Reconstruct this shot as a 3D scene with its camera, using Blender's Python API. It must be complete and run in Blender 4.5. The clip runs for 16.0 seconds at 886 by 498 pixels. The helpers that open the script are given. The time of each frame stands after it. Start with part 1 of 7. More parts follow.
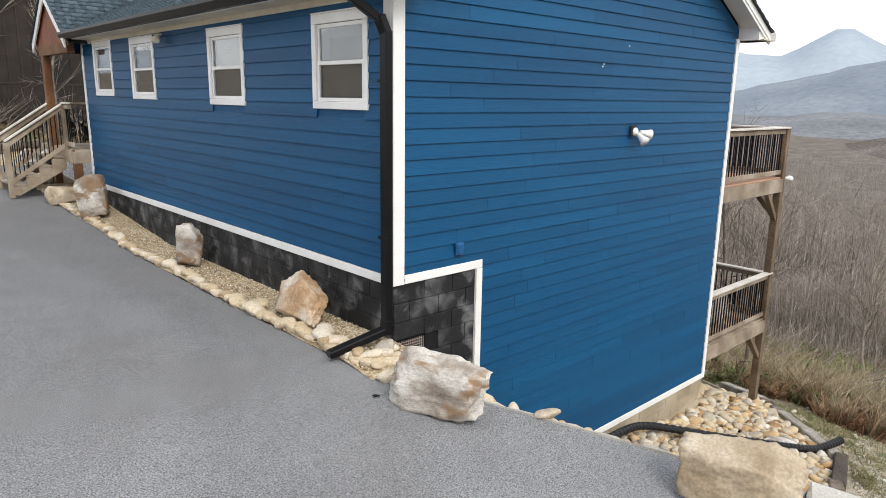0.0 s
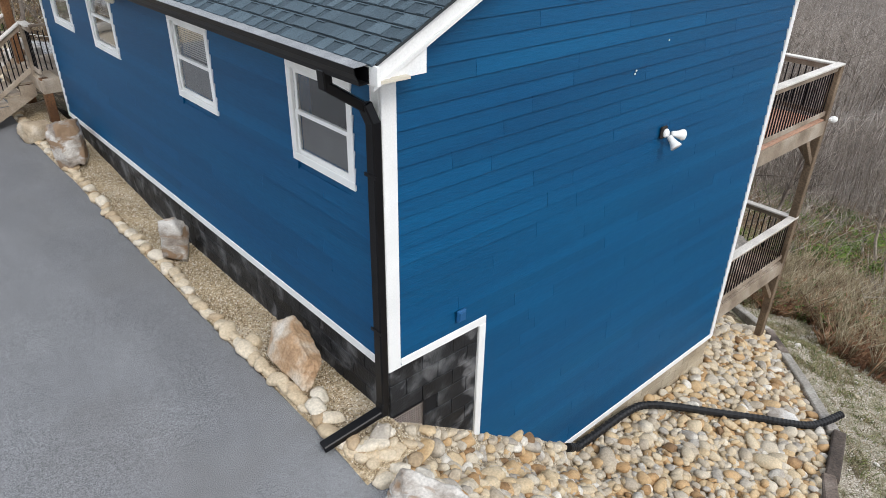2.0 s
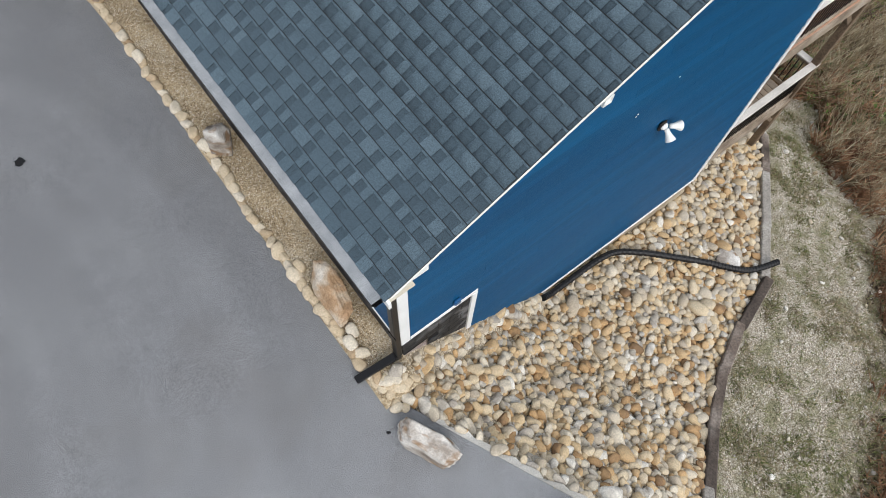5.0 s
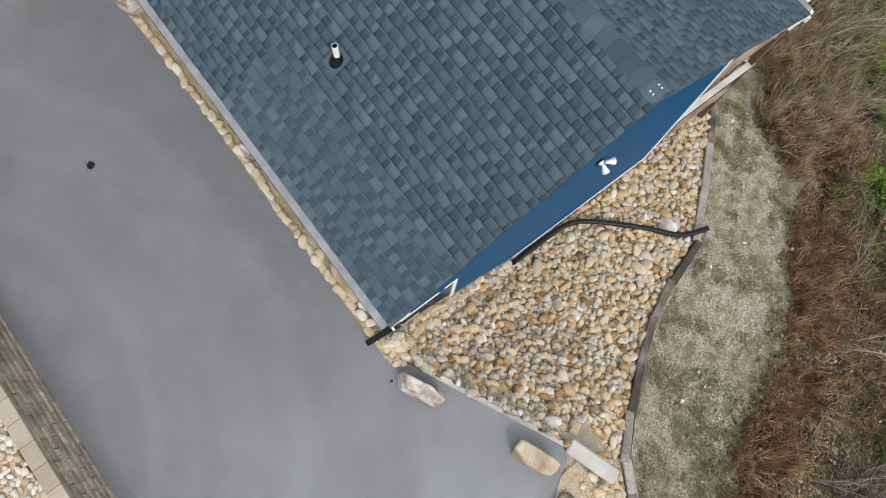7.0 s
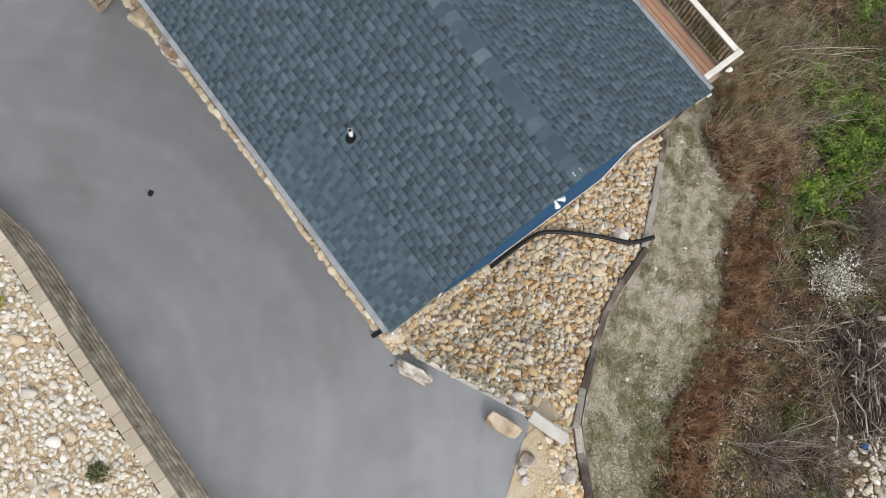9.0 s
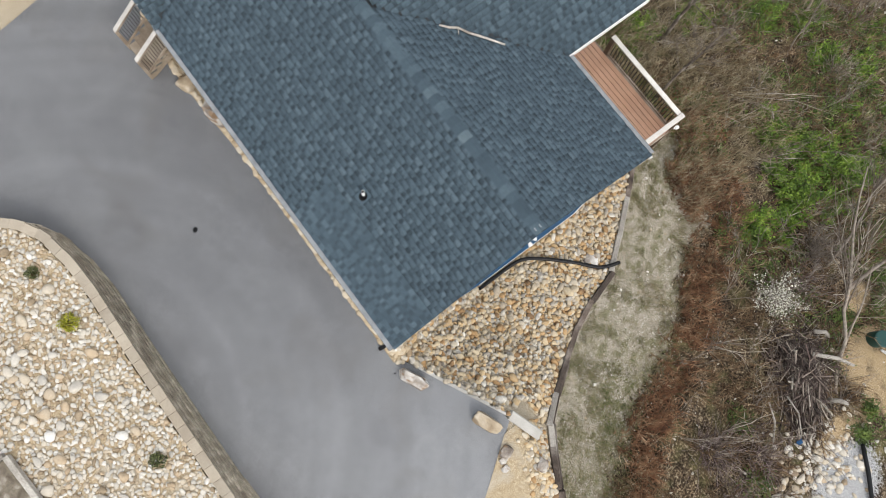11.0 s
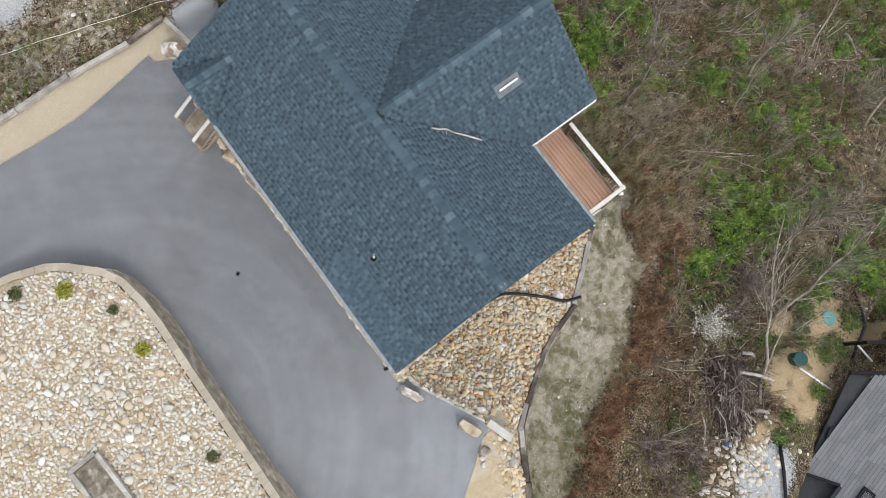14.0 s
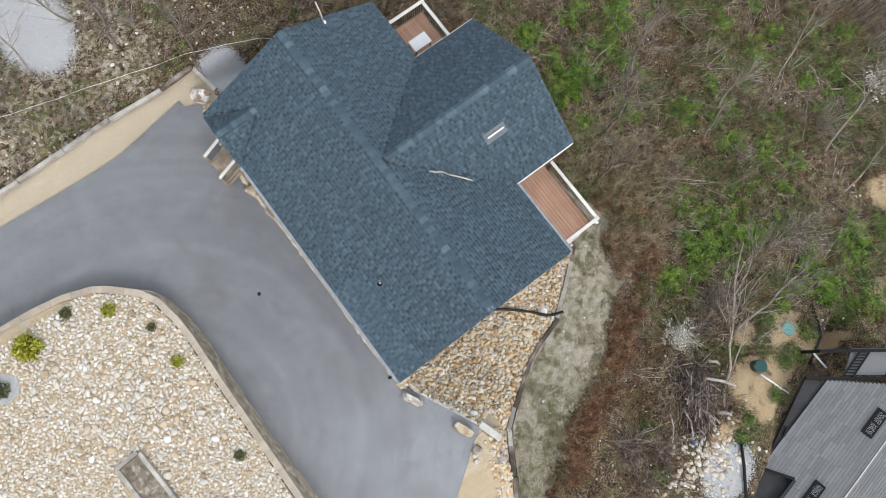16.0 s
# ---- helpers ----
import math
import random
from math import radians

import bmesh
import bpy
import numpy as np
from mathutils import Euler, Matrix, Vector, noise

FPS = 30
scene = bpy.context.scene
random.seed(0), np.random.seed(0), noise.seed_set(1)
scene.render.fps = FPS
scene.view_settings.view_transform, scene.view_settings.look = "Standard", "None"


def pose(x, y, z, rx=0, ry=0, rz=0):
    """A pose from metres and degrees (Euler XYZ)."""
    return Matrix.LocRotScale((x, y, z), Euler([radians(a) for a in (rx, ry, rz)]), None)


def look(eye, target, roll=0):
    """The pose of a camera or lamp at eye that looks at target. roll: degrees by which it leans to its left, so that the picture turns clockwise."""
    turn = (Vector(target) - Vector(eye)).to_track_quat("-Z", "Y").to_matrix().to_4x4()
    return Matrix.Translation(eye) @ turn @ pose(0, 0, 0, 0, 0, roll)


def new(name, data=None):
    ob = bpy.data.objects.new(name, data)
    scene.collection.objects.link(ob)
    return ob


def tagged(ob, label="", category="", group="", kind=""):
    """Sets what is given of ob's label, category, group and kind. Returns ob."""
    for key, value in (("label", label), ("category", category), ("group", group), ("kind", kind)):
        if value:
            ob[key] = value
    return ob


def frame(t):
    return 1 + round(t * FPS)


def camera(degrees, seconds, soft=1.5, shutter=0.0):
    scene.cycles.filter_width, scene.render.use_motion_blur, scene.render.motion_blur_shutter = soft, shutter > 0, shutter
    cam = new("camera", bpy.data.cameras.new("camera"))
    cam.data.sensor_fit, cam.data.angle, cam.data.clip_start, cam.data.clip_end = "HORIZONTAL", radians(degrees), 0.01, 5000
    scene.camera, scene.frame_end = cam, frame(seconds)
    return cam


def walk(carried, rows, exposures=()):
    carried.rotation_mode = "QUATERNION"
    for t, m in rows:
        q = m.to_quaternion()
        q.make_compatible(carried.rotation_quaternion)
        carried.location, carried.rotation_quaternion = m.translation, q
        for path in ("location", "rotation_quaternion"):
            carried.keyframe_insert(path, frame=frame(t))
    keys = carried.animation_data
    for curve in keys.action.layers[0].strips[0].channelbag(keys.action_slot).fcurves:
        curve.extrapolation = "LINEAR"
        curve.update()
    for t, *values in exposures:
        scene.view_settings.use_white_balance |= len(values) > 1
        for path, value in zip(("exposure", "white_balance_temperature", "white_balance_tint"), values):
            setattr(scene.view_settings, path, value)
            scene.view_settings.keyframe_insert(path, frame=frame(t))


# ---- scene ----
cam = camera(66.8, 16.0, 0.8)
PATH = [
    (0, (-4.054, -5.121, 1.847), (-2.731, -3.686, 1.41), 0.9),
    (0.5, (-3.86, -4.938, 2.301), (-2.556, -3.517, 1.771), 0.9),
    (1, (-3.608, -4.687, 2.83), (-2.333, -3.29, 2.177), 0.9),
    (1.5, (-3.302, -4.359, 3.43), (-2.072, -3.002, 2.627), 1.0),
    (2, (-2.961, -4.003, 4.077), (-1.79, -2.705, 3.106), 1.1),
    (2.5, (-2.578, -3.629, 4.764), (-1.488, -2.415, 3.608), 1.3),
    (3, (-2.164, -3.237, 5.496), (-1.186, -2.136, 4.143), 1.5),
    (3.5, (-1.817, -2.89, 6.247), (-0.97, -1.921, 4.716), 2.1),
    (4, (-1.514, -2.566, 7.031), (-0.808, -1.737, 5.353), 2.8),
    (4.2, (-1.468, -2.514, 7.312), (-0.801, -1.724, 5.6), 2.9),
    (6.3, (-0.841, -1.529, 10.658), (-0.458, -1.14, 8.734), 7.3),
    (6.5, (-0.792, -1.498, 10.979), (-0.423, -1.128, 9.048), 7.8),
    (7, (-0.671, -1.422, 11.837), (-0.334, -1.093, 9.893), 8.6),
    (7.5, (-0.595, -1.375, 12.69), (-0.28, -1.075, 10.738), 9.3),
    (8, (-0.482, -1.338, 13.552), (-0.191, -1.06, 11.593), 9.2),
    (10.3, (-0.305, -1.184, 17.513), (-0.034, -0.94, 15.546), 11.2),
    (10.5, (-0.276, -1.26, 17.843), (-0.004, -1.007, 15.878), 10.2),
    (11, (-0.162, -1.186, 18.676), (0.107, -0.93, 16.711), 9.5),
    (11.5, (-0.082, -1.072, 19.523), (0.189, -0.815, 17.558), 9.6),
    (12, (0.018, -0.982, 20.384), (0.287, -0.727, 18.418), 9.6),
    (12.5, (0.06, -0.951, 21.233), (0.332, -0.693, 19.268), 9.5),
    (13, (0.15, -0.914, 22.114), (0.419, -0.657, 20.149), 9.4),
    (13.5, (0.242, -0.856, 23.001), (0.508, -0.601, 21.035), 9.3),
    (14, (0.261, -0.821, 23.862), (0.53, -0.565, 21.897), 9.7),
    (14.5, (0.278, -0.813, 24.701), (0.549, -0.555, 22.736), 9.5),
    (15, (0.357, -0.691, 25.57), (0.625, -0.438, 23.604), 9.6),
    (15.5, (0.413, -0.602, 26.423), (0.68, -0.35, 24.457), 9.7),
    (16, (0.415, -0.53, 27.292), (0.688, -0.278, 25.327), 10.4),
]
walk(cam, [(t, look(eye, target, roll)) for t, eye, target, roll in PATH], [(0, 0.11, 6700, 10), (1.5, 0.06, 6450, 10), (3, 0.0, 6150, 10), (4, -0.05, 6250, 10), (7, -0.06, 6550, 10), (11, 0.0, 6650, 10), (14, 0.03, 6350, 10), (16, 0.07, 6300, 10)])

# world, sun, exposure ------------------------------------------------------
SUN_EL, SUN_AZ = radians(44), radians(191)
world = bpy.data.worlds.new("overcast_sky")
scene.world = world
world.use_nodes = True
wt = world.node_tree
wt.nodes.clear()
w_out = wt.nodes.new("ShaderNodeOutputWorld")
w_bg = wt.nodes.new("ShaderNodeBackground")
w_sky = wt.nodes.new("ShaderNodeTexSky")
w_sky.sky_type, w_sky.sun_disc = "NISHITA", False
w_sky.sun_elevation, w_sky.sun_rotation = SUN_EL, SUN_AZ
w_sky.dust_density, w_sky.air_density, w_sky.altitude = 4.0, 1.0, 600
w_mix = wt.nodes.new("ShaderNodeMixRGB")          # cloud veil over the clear sky
w_mix.inputs[0].default_value = 0.8
w_mix.inputs[2].default_value = (10.2, 10.6, 11.2, 1)
w_bg.inputs[1].default_value = 0.14
wt.links.new(w_sky.outputs[0], w_mix.inputs[1])
wt.links.new(w_mix.outputs[0], w_bg.inputs[0])
wt.links.new(w_bg.outputs[0], w_out.inputs[0])
sun_data = bpy.data.lights.new("sun", "SUN")
sun_data.energy, sun_data.angle, sun_data.color = 1.7, radians(22), (1.0, 0.96, 0.9)
sun = new("sun", sun_data)
sun.matrix_world = look((20 * math.cos(SUN_EL) * math.sin(SUN_AZ), 20 * math.cos(SUN_EL) * math.cos(SUN_AZ), 20 * math.sin(SUN_EL)), (0, 0, 0))


# materials -----------------------------------------------------------------
def ramp(nt, stops):
    r = nt.nodes.new("ShaderNodeValToRGB")
    e = r.color_ramp.elements
    while len(e) < len(stops):
        e.new(0.5)
    for el, (p, c) in zip(e, stops):
        el.position, el.color = p, (*c, 1)
    return r


def material(name, stops, scale=3.0, fine=60.0, rough=0.8, bump=0.3, bump_scale=None, metal=0.0, vary="", amount=0.25,
             stretch=(1, 1, 1), stain=None, spec=0.4, detail=6.0, fine_amount=0.35, rings=None):
    """Noise-coloured surface: a broad ramp, a fine grain, an optional tone for each piece, stains and a bump."""
    m = bpy.data.materials.new(name)
    m.use_nodes = True
    nt = m.node_tree
    b = nt.nodes["Principled BSDF"]
    link = nt.links.new
    geo = nt.nodes.new("ShaderNodeNewGeometry")
    info = nt.nodes.new("ShaderNodeObjectInfo")
    mp = nt.nodes.new("ShaderNodeMapping")
    mp.inputs["Scale"].default_value = stretch
    link(geo.outputs["Position"], mp.inputs[0])
    rnd = {"object": info.outputs["Random"], "island": geo.outputs["Random Per Island"]}.get(vary)
    n1 = nt.nodes.new("ShaderNodeTexNoise")
    n1.inputs["Scale"].default_value, n1.inputs["Detail"].default_value = scale, detail
    n1.inputs["Roughness"].default_value = 0.62 if rings else 0.5
    link(mp.outputs[0], n1.inputs["Vector"])
    n2 = nt.nodes.new("ShaderNodeTexNoise")
    n2.inputs["Scale"].default_value, n2.inputs["Detail"].default_value = fine, 4
    link(mp.outputs[0], n2.inputs["Vector"])
    r = ramp(nt, stops)
    if rnd and amount >= 0.7:       # plants: broad drifts of tone, less from stem to stem
        st = nt.nodes.new("ShaderNodeMapRange")
        for k, q in enumerate((0.36, 0.64, 0.0, 0.58)):
            st.inputs[k + 1].default_value = q
        link(n1.outputs[0], st.inputs[0])
        ad = nt.nodes.new("ShaderNodeMath")
        ad.operation, ad.inputs[1].default_value = "MULTIPLY_ADD", 0.42
        link(rnd, ad.inputs[0])
        link(st.outputs[0], ad.inputs[2])
        link(ad.outputs[0], r.inputs[0])
    elif rnd and amount >= 0.5:     # each piece takes its own place on the ramp
        mul = nt.nodes.new("ShaderNodeMath")
        mul.operation, mul.inputs[1].default_value = "MULTIPLY_ADD", 0.25
        link(n1.outputs[0], mul.inputs[0])
        sub = nt.nodes.new("ShaderNodeMath")
        sub.operation, sub.inputs[1].default_value = "SUBTRACT", 0.125
        link(rnd, sub.inputs[0])
        link(sub.outputs[0], mul.inputs[2])
        link(mul.outputs[0], r.inputs[0])
    else:
        cr = nt.nodes.new("ShaderNodeMapRange")
        cr.inputs[1].default_value, cr.inputs[2].default_value = 0.3, 0.7
        link(n1.outputs[0], cr.inputs[0])
        link(cr.outputs[0], r.inputs[0])
    col = r.outputs[0]
    g = nt.nodes.new("ShaderNodeMapRange")
    g.inputs[1].default_value, g.inputs[2].default_value = 0.3, 0.7
    g.inputs[3].default_value, g.inputs[4].default_value = 1 - fine_amount, 1 + fine_amount
    link(n2.outputs[0], g.inputs[0])
    mx = nt.nodes.new("ShaderNodeVectorMath")
    mx.operation = "SCALE"
    link(col, mx.inputs[0])
    link(g.outputs[0], mx.inputs["Scale"])
    col = mx.outputs[0]
    if rnd and amount < 0.5:
        g2 = nt.nodes.new("ShaderNodeMapRange")
        g2.inputs[3].default_value, g2.inputs[4].default_value = 1 - amount, 1 + amount
        link(rnd, g2.inputs[0])
        m2 = nt.nodes.new("ShaderNodeVectorMath")
        m2.operation = "SCALE"
        link(col, m2.inputs[0])
        link(g2.outputs[0], m2.inputs["Scale"])
        col = m2.outputs[0]
    if stain:
        sc, lo, hi, sc_col = stain
        n3 = nt.nodes.new("ShaderNodeTexNoise")
        n3.inputs["Scale"].default_value, n3.inputs["Detail"].default_value = sc, 8
        n3.inputs["Distortion"].default_value = 0.6
        link(mp.outputs[0], n3.inputs["Vector"])
        f = nt.nodes.new("ShaderNodeMapRange")
        f.inputs[1].default_value, f.inputs[2].default_value = lo, hi
        link(n3.outputs[0], f.inputs[0])
        mm = nt.nodes.new("ShaderNodeMixRGB")
        mm.inputs[2].default_value = (*sc_col, 1)
        link(f.outputs[0], mm.inputs[0])
        link(col, mm.inputs[1])
        col = mm.outputs[0]
    if rings:                       # faint worn arcs where tyres swing round a point
        dist = nt.nodes.new("ShaderNodeVectorMath")
        dist.operation = "DISTANCE"
        dist.inputs[1].default_value = rings
        link(geo.outputs["Position"], dist.inputs[0])
        far = nt.nodes.new("ShaderNodeCombineXYZ")
        link(dist.outputs["Value"], far.inputs[0])
        wob = nt.nodes.new("ShaderNodeMath")
        wob.operation, wob.inputs[1].default_value = "MULTIPLY", 0.7
        link(n1.outputs[0], wob.inputs[0])
        link(wob.outputs[0], far.inputs[1])
        n5 = nt.nodes.new("ShaderNodeTexNoise")
        n5.inputs["Scale"].default_value, n5.inputs["Detail"].default_value = 1.6, 7
        link(far.outputs[0], n5.inputs["Vector"])
        g5 = nt.nodes.new("ShaderNodeMapRange")
        for k, q in enumerate((0.36, 0.64, 0.91, 1.06)):
            g5.inputs[k + 1].default_value = q
        link(n5.outputs[0], g5.inputs[0])
        m5 = nt.nodes.new("ShaderNodeVectorMath")
        m5.operation = "SCALE"
        link(col, m5.inputs[0])
        link(g5.outputs[0], m5.inputs["Scale"])
        col = m5.outputs[0]
        pad_dist = nt.nodes.new("ShaderNodeVectorMath")      # palest by the gravel pad, darker with distance
        pad_dist.operation, pad_dist.inputs[1].default_value = "DISTANCE", (0.5, -6.0, -0.8)
        link(geo.outputs["Position"], pad_dist.inputs[0])
        g6 = nt.nodes.new("ShaderNodeMapRange")
        for k, q in enumerate((3.0, 14.5, 1.12, 0.82)):
            g6.inputs[k + 1].default_value = q
        link(pad_dist.outputs["Value"], g6.inputs[0])
        m6 = nt.nodes.new("ShaderNodeVectorMath")
        m6.operation = "SCALE"
        link(col, m6.inputs[0])
        link(g6.outputs[0], m6.inputs["Scale"])
        col = m6.outputs[0]
    link(col, b.inputs["Base Color"])
    b.inputs["Roughness"].default_value, b.inputs["Metallic"].default_value = rough, metal
    b.inputs["Specular IOR Level"].default_value = spec
    if bump:
        n4 = nt.nodes.new("ShaderNodeTexNoise")
        n4.inputs["Scale"].default_value, n4.inputs["Detail"].default_value = bump_scale or fine, 5
        link(mp.outputs[0], n4.inputs["Vector"])
        bp = nt.nodes.new("ShaderNodeBump")
        bp.inputs["Strength"].default_value, bp.inputs["Distance"].default_value = bump, 0.02
        link(n4.outputs[0], bp.inputs["Height"])
        link(bp.outputs[0], b.inputs["Normal"])
    return m


def plain(name, colour, rough=0.5, metal=0.0):
    return material(name, [(0, [c * 0.9 for c in colour]), (1, [min(1, c * 1.08) for c in colour])], 4, 90, rough, 0.06, metal=metal, fine_amount=0.06)


SIDING = material("blue_painted_siding", [(0, (0.001, 0.056, 0.146)), (1, (0.0015, 0.076, 0.182))], 0.8, 22, 0.5, 0.18, 26, vary="object", amount=0.09, stretch=(0.25, 0.25, 4), fine_amount=0.10, spec=0.25)
WHITE = material("white_painted_trim", [(0, (0.74, 0.74, 0.72)), (1, (0.84, 0.84, 0.83))], 2, 70, 0.5, 0.08, fine_amount=0.05)
CREAM = plain("cream_soffit", (0.62, 0.57, 0.47), 0.7)
BLOCK = material("black_coated_block", [(0, (0.004, 0.0045, 0.006)), (0.5, (0.010, 0.011, 0.013)), (0.75, (0.045, 0.047, 0.05)), (1, (0.15, 0.152, 0.155))], 2.6, 45, 0.6, 0.5, 40, vary="object", amount=0.45, fine_amount=0.3, stain=(3.2, 0.55, 0.74, (0.20, 0.20, 0.205)))
LEAD = material("dull_lead_flashing", [(0, (0.10, 0.11, 0.12)), (1, (0.15, 0.16, 0.17))], 5, 90, 0.6, 0.2, fine_amount=0.2)
TANBLOCK = material("tan_concrete_block", [(0, (0.30, 0.24, 0.16)), (1, (0.46, 0.40, 0.30))], 1.5, 50, 0.9, 0.4, vary="object", amount=0.15)
VENTWIRE = plain("pale_rusted_wire", (0.40, 0.33, 0.30), 0.6)
MORTAR = plain("black_mortar", (0.005, 0.005, 0.006), 0.9)
ASPHALT = material("weathered_asphalt", [(0, (0.190, 0.193, 0.201)), (0.5, (0.210, 0.214, 0.222)), (1, (0.232, 0.237, 0.244))], 0.8, 95, 0.86, 0.6, 120, stain=(0.42, 0.53, 0.90, (0.150, 0.142, 0.136)), fine_amount=0.75, detail=10, rings=(-9.2, 3.5, -0.6))
SHADES = [(0, (0.049, 0.075, 0.095)), (0.35, (0.059, 0.089, 0.112)), (0.7, (0.067, 0.101, 0.126)), (1, (0.082, 0.119, 0.146))]
SHINGLE = material("slate_grey_shingle", SHADES, 2.5, 90, 0.92, 0.5, 200, vary="island", amount=0.6, fine_amount=0.35)
SHINGLE_ONE = material("slate_grey_shingle_piece", SHADES, 2.5, 90, 0.92, 0.5, 200, vary="object", amount=0.6, fine_amount=0.35)
# Recessed tabs: their darker tone is set in this colour.
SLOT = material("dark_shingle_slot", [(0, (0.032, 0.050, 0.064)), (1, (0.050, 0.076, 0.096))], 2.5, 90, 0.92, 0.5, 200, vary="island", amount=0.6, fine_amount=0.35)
RIDGECAP = material("pale_ridge_shingle", [(0, (0.044, 0.068, 0.087)), (0.5, (0.062, 0.094, 0.117)), (0.8, (0.078, 0.114, 0.139)), (1, (0.115, 0.155, 0.178))], 2.5, 90, 0.92, 0.5, 200, vary="object", amount=0.6, fine_amount=0.35)
ROOFDARK = plain("roof_underlay", (0.03, 0.036, 0.04), 0.9)
STONES = [(0, (0.20, 0.12, 0.06)), (0.08, (0.45, 0.28, 0.13)), (0.25, (0.54, 0.40, 0.23)), (0.45, (0.58, 0.48, 0.33)), (0.62, (0.42, 0.355, 0.27)), (0.8, (0.61, 0.54, 0.42)), (0.92, (0.33, 0.295, 0.25)), (1, (0.70, 0.66, 0.58))]
PALE = [(0, (0.26, 0.20, 0.13)), (0.1, (0.47, 0.36, 0.24)), (0.28, (0.50, 0.43, 0.33)), (0.5, (0.57, 0.52, 0.44)), (0.66, (0.44, 0.41, 0.36)), (0.84, (0.60, 0.56, 0.49)), (1, (0.70, 0.67, 0.62))]
PEBBLE = material("river_pebble", STONES, 6, 40, 0.75, 0.25, vary="island", amount=0.6, fine_amount=0.18)
PEBBLE_ONE = material("river_pebble_single", STONES, 6, 40, 0.75, 0.25, vary="object", amount=0.6, fine_amount=0.18)
PALEPEB = material("pale_pebble", PALE, 5, 40, 0.8, 0.25, vary="island", amount=0.6, fine_amount=0.18)
PALEPEB_ONE = material("pale_pebble_single", PALE, 5, 40, 0.8, 0.25, vary="object", amount=0.6, fine_amount=0.18)
GRAVEL = material("tan_pea_gravel", [(0, (0.22, 0.155, 0.085)), (0.5, (0.43, 0.335, 0.21)), (1, (0.61, 0.52, 0.38))], 30, 90, 0.9, 0.8, 70, stain=(1.6, 0.52, 0.75, (0.46, 0.41, 0.33)), fine_amount=0.45)
GRAVEL_ONE = material("tan_gravel_grain", [(0, (0.18, 0.13, 0.075)), (0.4, (0.42, 0.33, 0.21)), (0.8, (0.58, 0.50, 0.37)), (1, (0.72, 0.67, 0.58))], 8, 60, 0.9, 0.2, vary="island", amount=0.6)
GREYGRAVEL = material("grey_crushed_gravel", [(0, (0.22, 0.22, 0.21)), (0.5, (0.36, 0.36, 0.35)), (1, (0.52, 0.52, 0.51))], 25, 80, 0.9, 0.8, 60, fine_amount=0.5)
COBBLE = material("cream_cobble", [(0, (0.34, 0.24, 0.14)), (0.25, (0.50, 0.40, 0.27)), (0.7, (0.56, 0.47, 0.34)), (1, (0.62, 0.56, 0.46))], 6, 40, 0.75, 0.25, vary="object", amount=0.6, fine_amount=0.18)
BOULDER = material("veined_boulder", [(0, (0.13, 0.10, 0.08)), (0.3, (0.30, 0.26, 0.22)), (0.55, (0.50, 0.465, 0.42)), (1, (0.70, 0.68, 0.64))], 2.2, 40, 0.75, 0.6, 18, stain=(2.6, 0.52, 0.60, (0.25, 0.165, 0.10)), detail=14, fine_amount=0.2, stretch=(1, 1, 1.8))
ORANGEBOULDER = material("orange_stained_boulder", [(0, (0.22, 0.13, 0.07)), (0.4, (0.40, 0.26, 0.15)), (0.65, (0.52, 0.43, 0.33)), (1, (0.66, 0.61, 0.54))], 2.4, 40, 0.8, 0.5, 22, detail=12, fine_amount=0.2)
TANBOULDER = material("tan_boulder", [(0, (0.24, 0.17, 0.10)), (0.45, (0.42, 0.34, 0.24)), (1, (0.64, 0.58, 0.49))], 1.6, 40, 0.8, 0.5, 22, detail=12, fine_amount=0.2)
TIMBER = material("weathered_timber", [(0, (0.036, 0.026, 0.020)), (0.45, (0.115, 0.088, 0.070)), (1, (0.30, 0.26, 0.225))], 1.3, 25, 0.85, 0.5, 30, vary="object", amount=0.3, stretch=(1, 1, 1))
GREYTIMBER = material("greyed_timber", [(0, (0.20, 0.18, 0.15)), (0.5, (0.36, 0.33, 0.29)), (1, (0.50, 0.47, 0.42))], 1.5, 30, 0.85, 0.4, 30, vary="object", amount=0.2)
DECKWOOD = material("weathered_deck_lumber", [(0, (0.17, 0.128, 0.092)), (0.5, (0.29, 0.232, 0.172)), (1, (0.42, 0.36, 0.29))], 2.0, 60, 0.8, 0.2, vary="object", amount=0.2, fine_amount=0.18)
GREYPOST = material("brown_grey_post", [(0, (0.10, 0.068, 0.042)), (1, (0.22, 0.16, 0.105))], 2.0, 40, 0.8, 0.3, vary="object", amount=0.15)
RAILCAP = material("bleached_rail_cap", [(0, (0.50, 0.47, 0.43)), (1, (0.68, 0.65, 0.60))], 2.0, 40, 0.8, 0.25, vary="object", amount=0.08, fine_amount=0.15)
BROWNPOST = material("stained_brown_post", [(0, (0.10, 0.045, 0.018)), (1, (0.21, 0.10, 0.042))], 2.0, 40, 0.7, 0.3, vary="object", amount=0.15)
COMPOSITE = material("red_brown_composite_board", [(0, (0.40, 0.225, 0.145)), (1, (0.49, 0.29, 0.195))], 1.5, 60, 0.7, 0.15, vary="object", amount=0.10, fine_amount=0.12)
BLACKMETAL = material("black_metal", [(0, (0.004, 0.004, 0.005)), (1, (0.007, 0.007, 0.008))], 4, 90, 0.35, 0.05, spec=0.22, fine_amount=0.1)
GUTTERMESH = material("grey_gutter_guard", [(0, (0.18, 0.19, 0.20)), (1, (0.28, 0.29, 0.30))], 5, 220, 0.6, 0.3, 260, fine_amount=0.5)
CONCRETE = material("pale_concrete", [(0, (0.36, 0.34, 0.30)), (1, (0.56, 0.54, 0.50))], 1.8, 60, 0.9, 0.3, fine_amount=0.2)
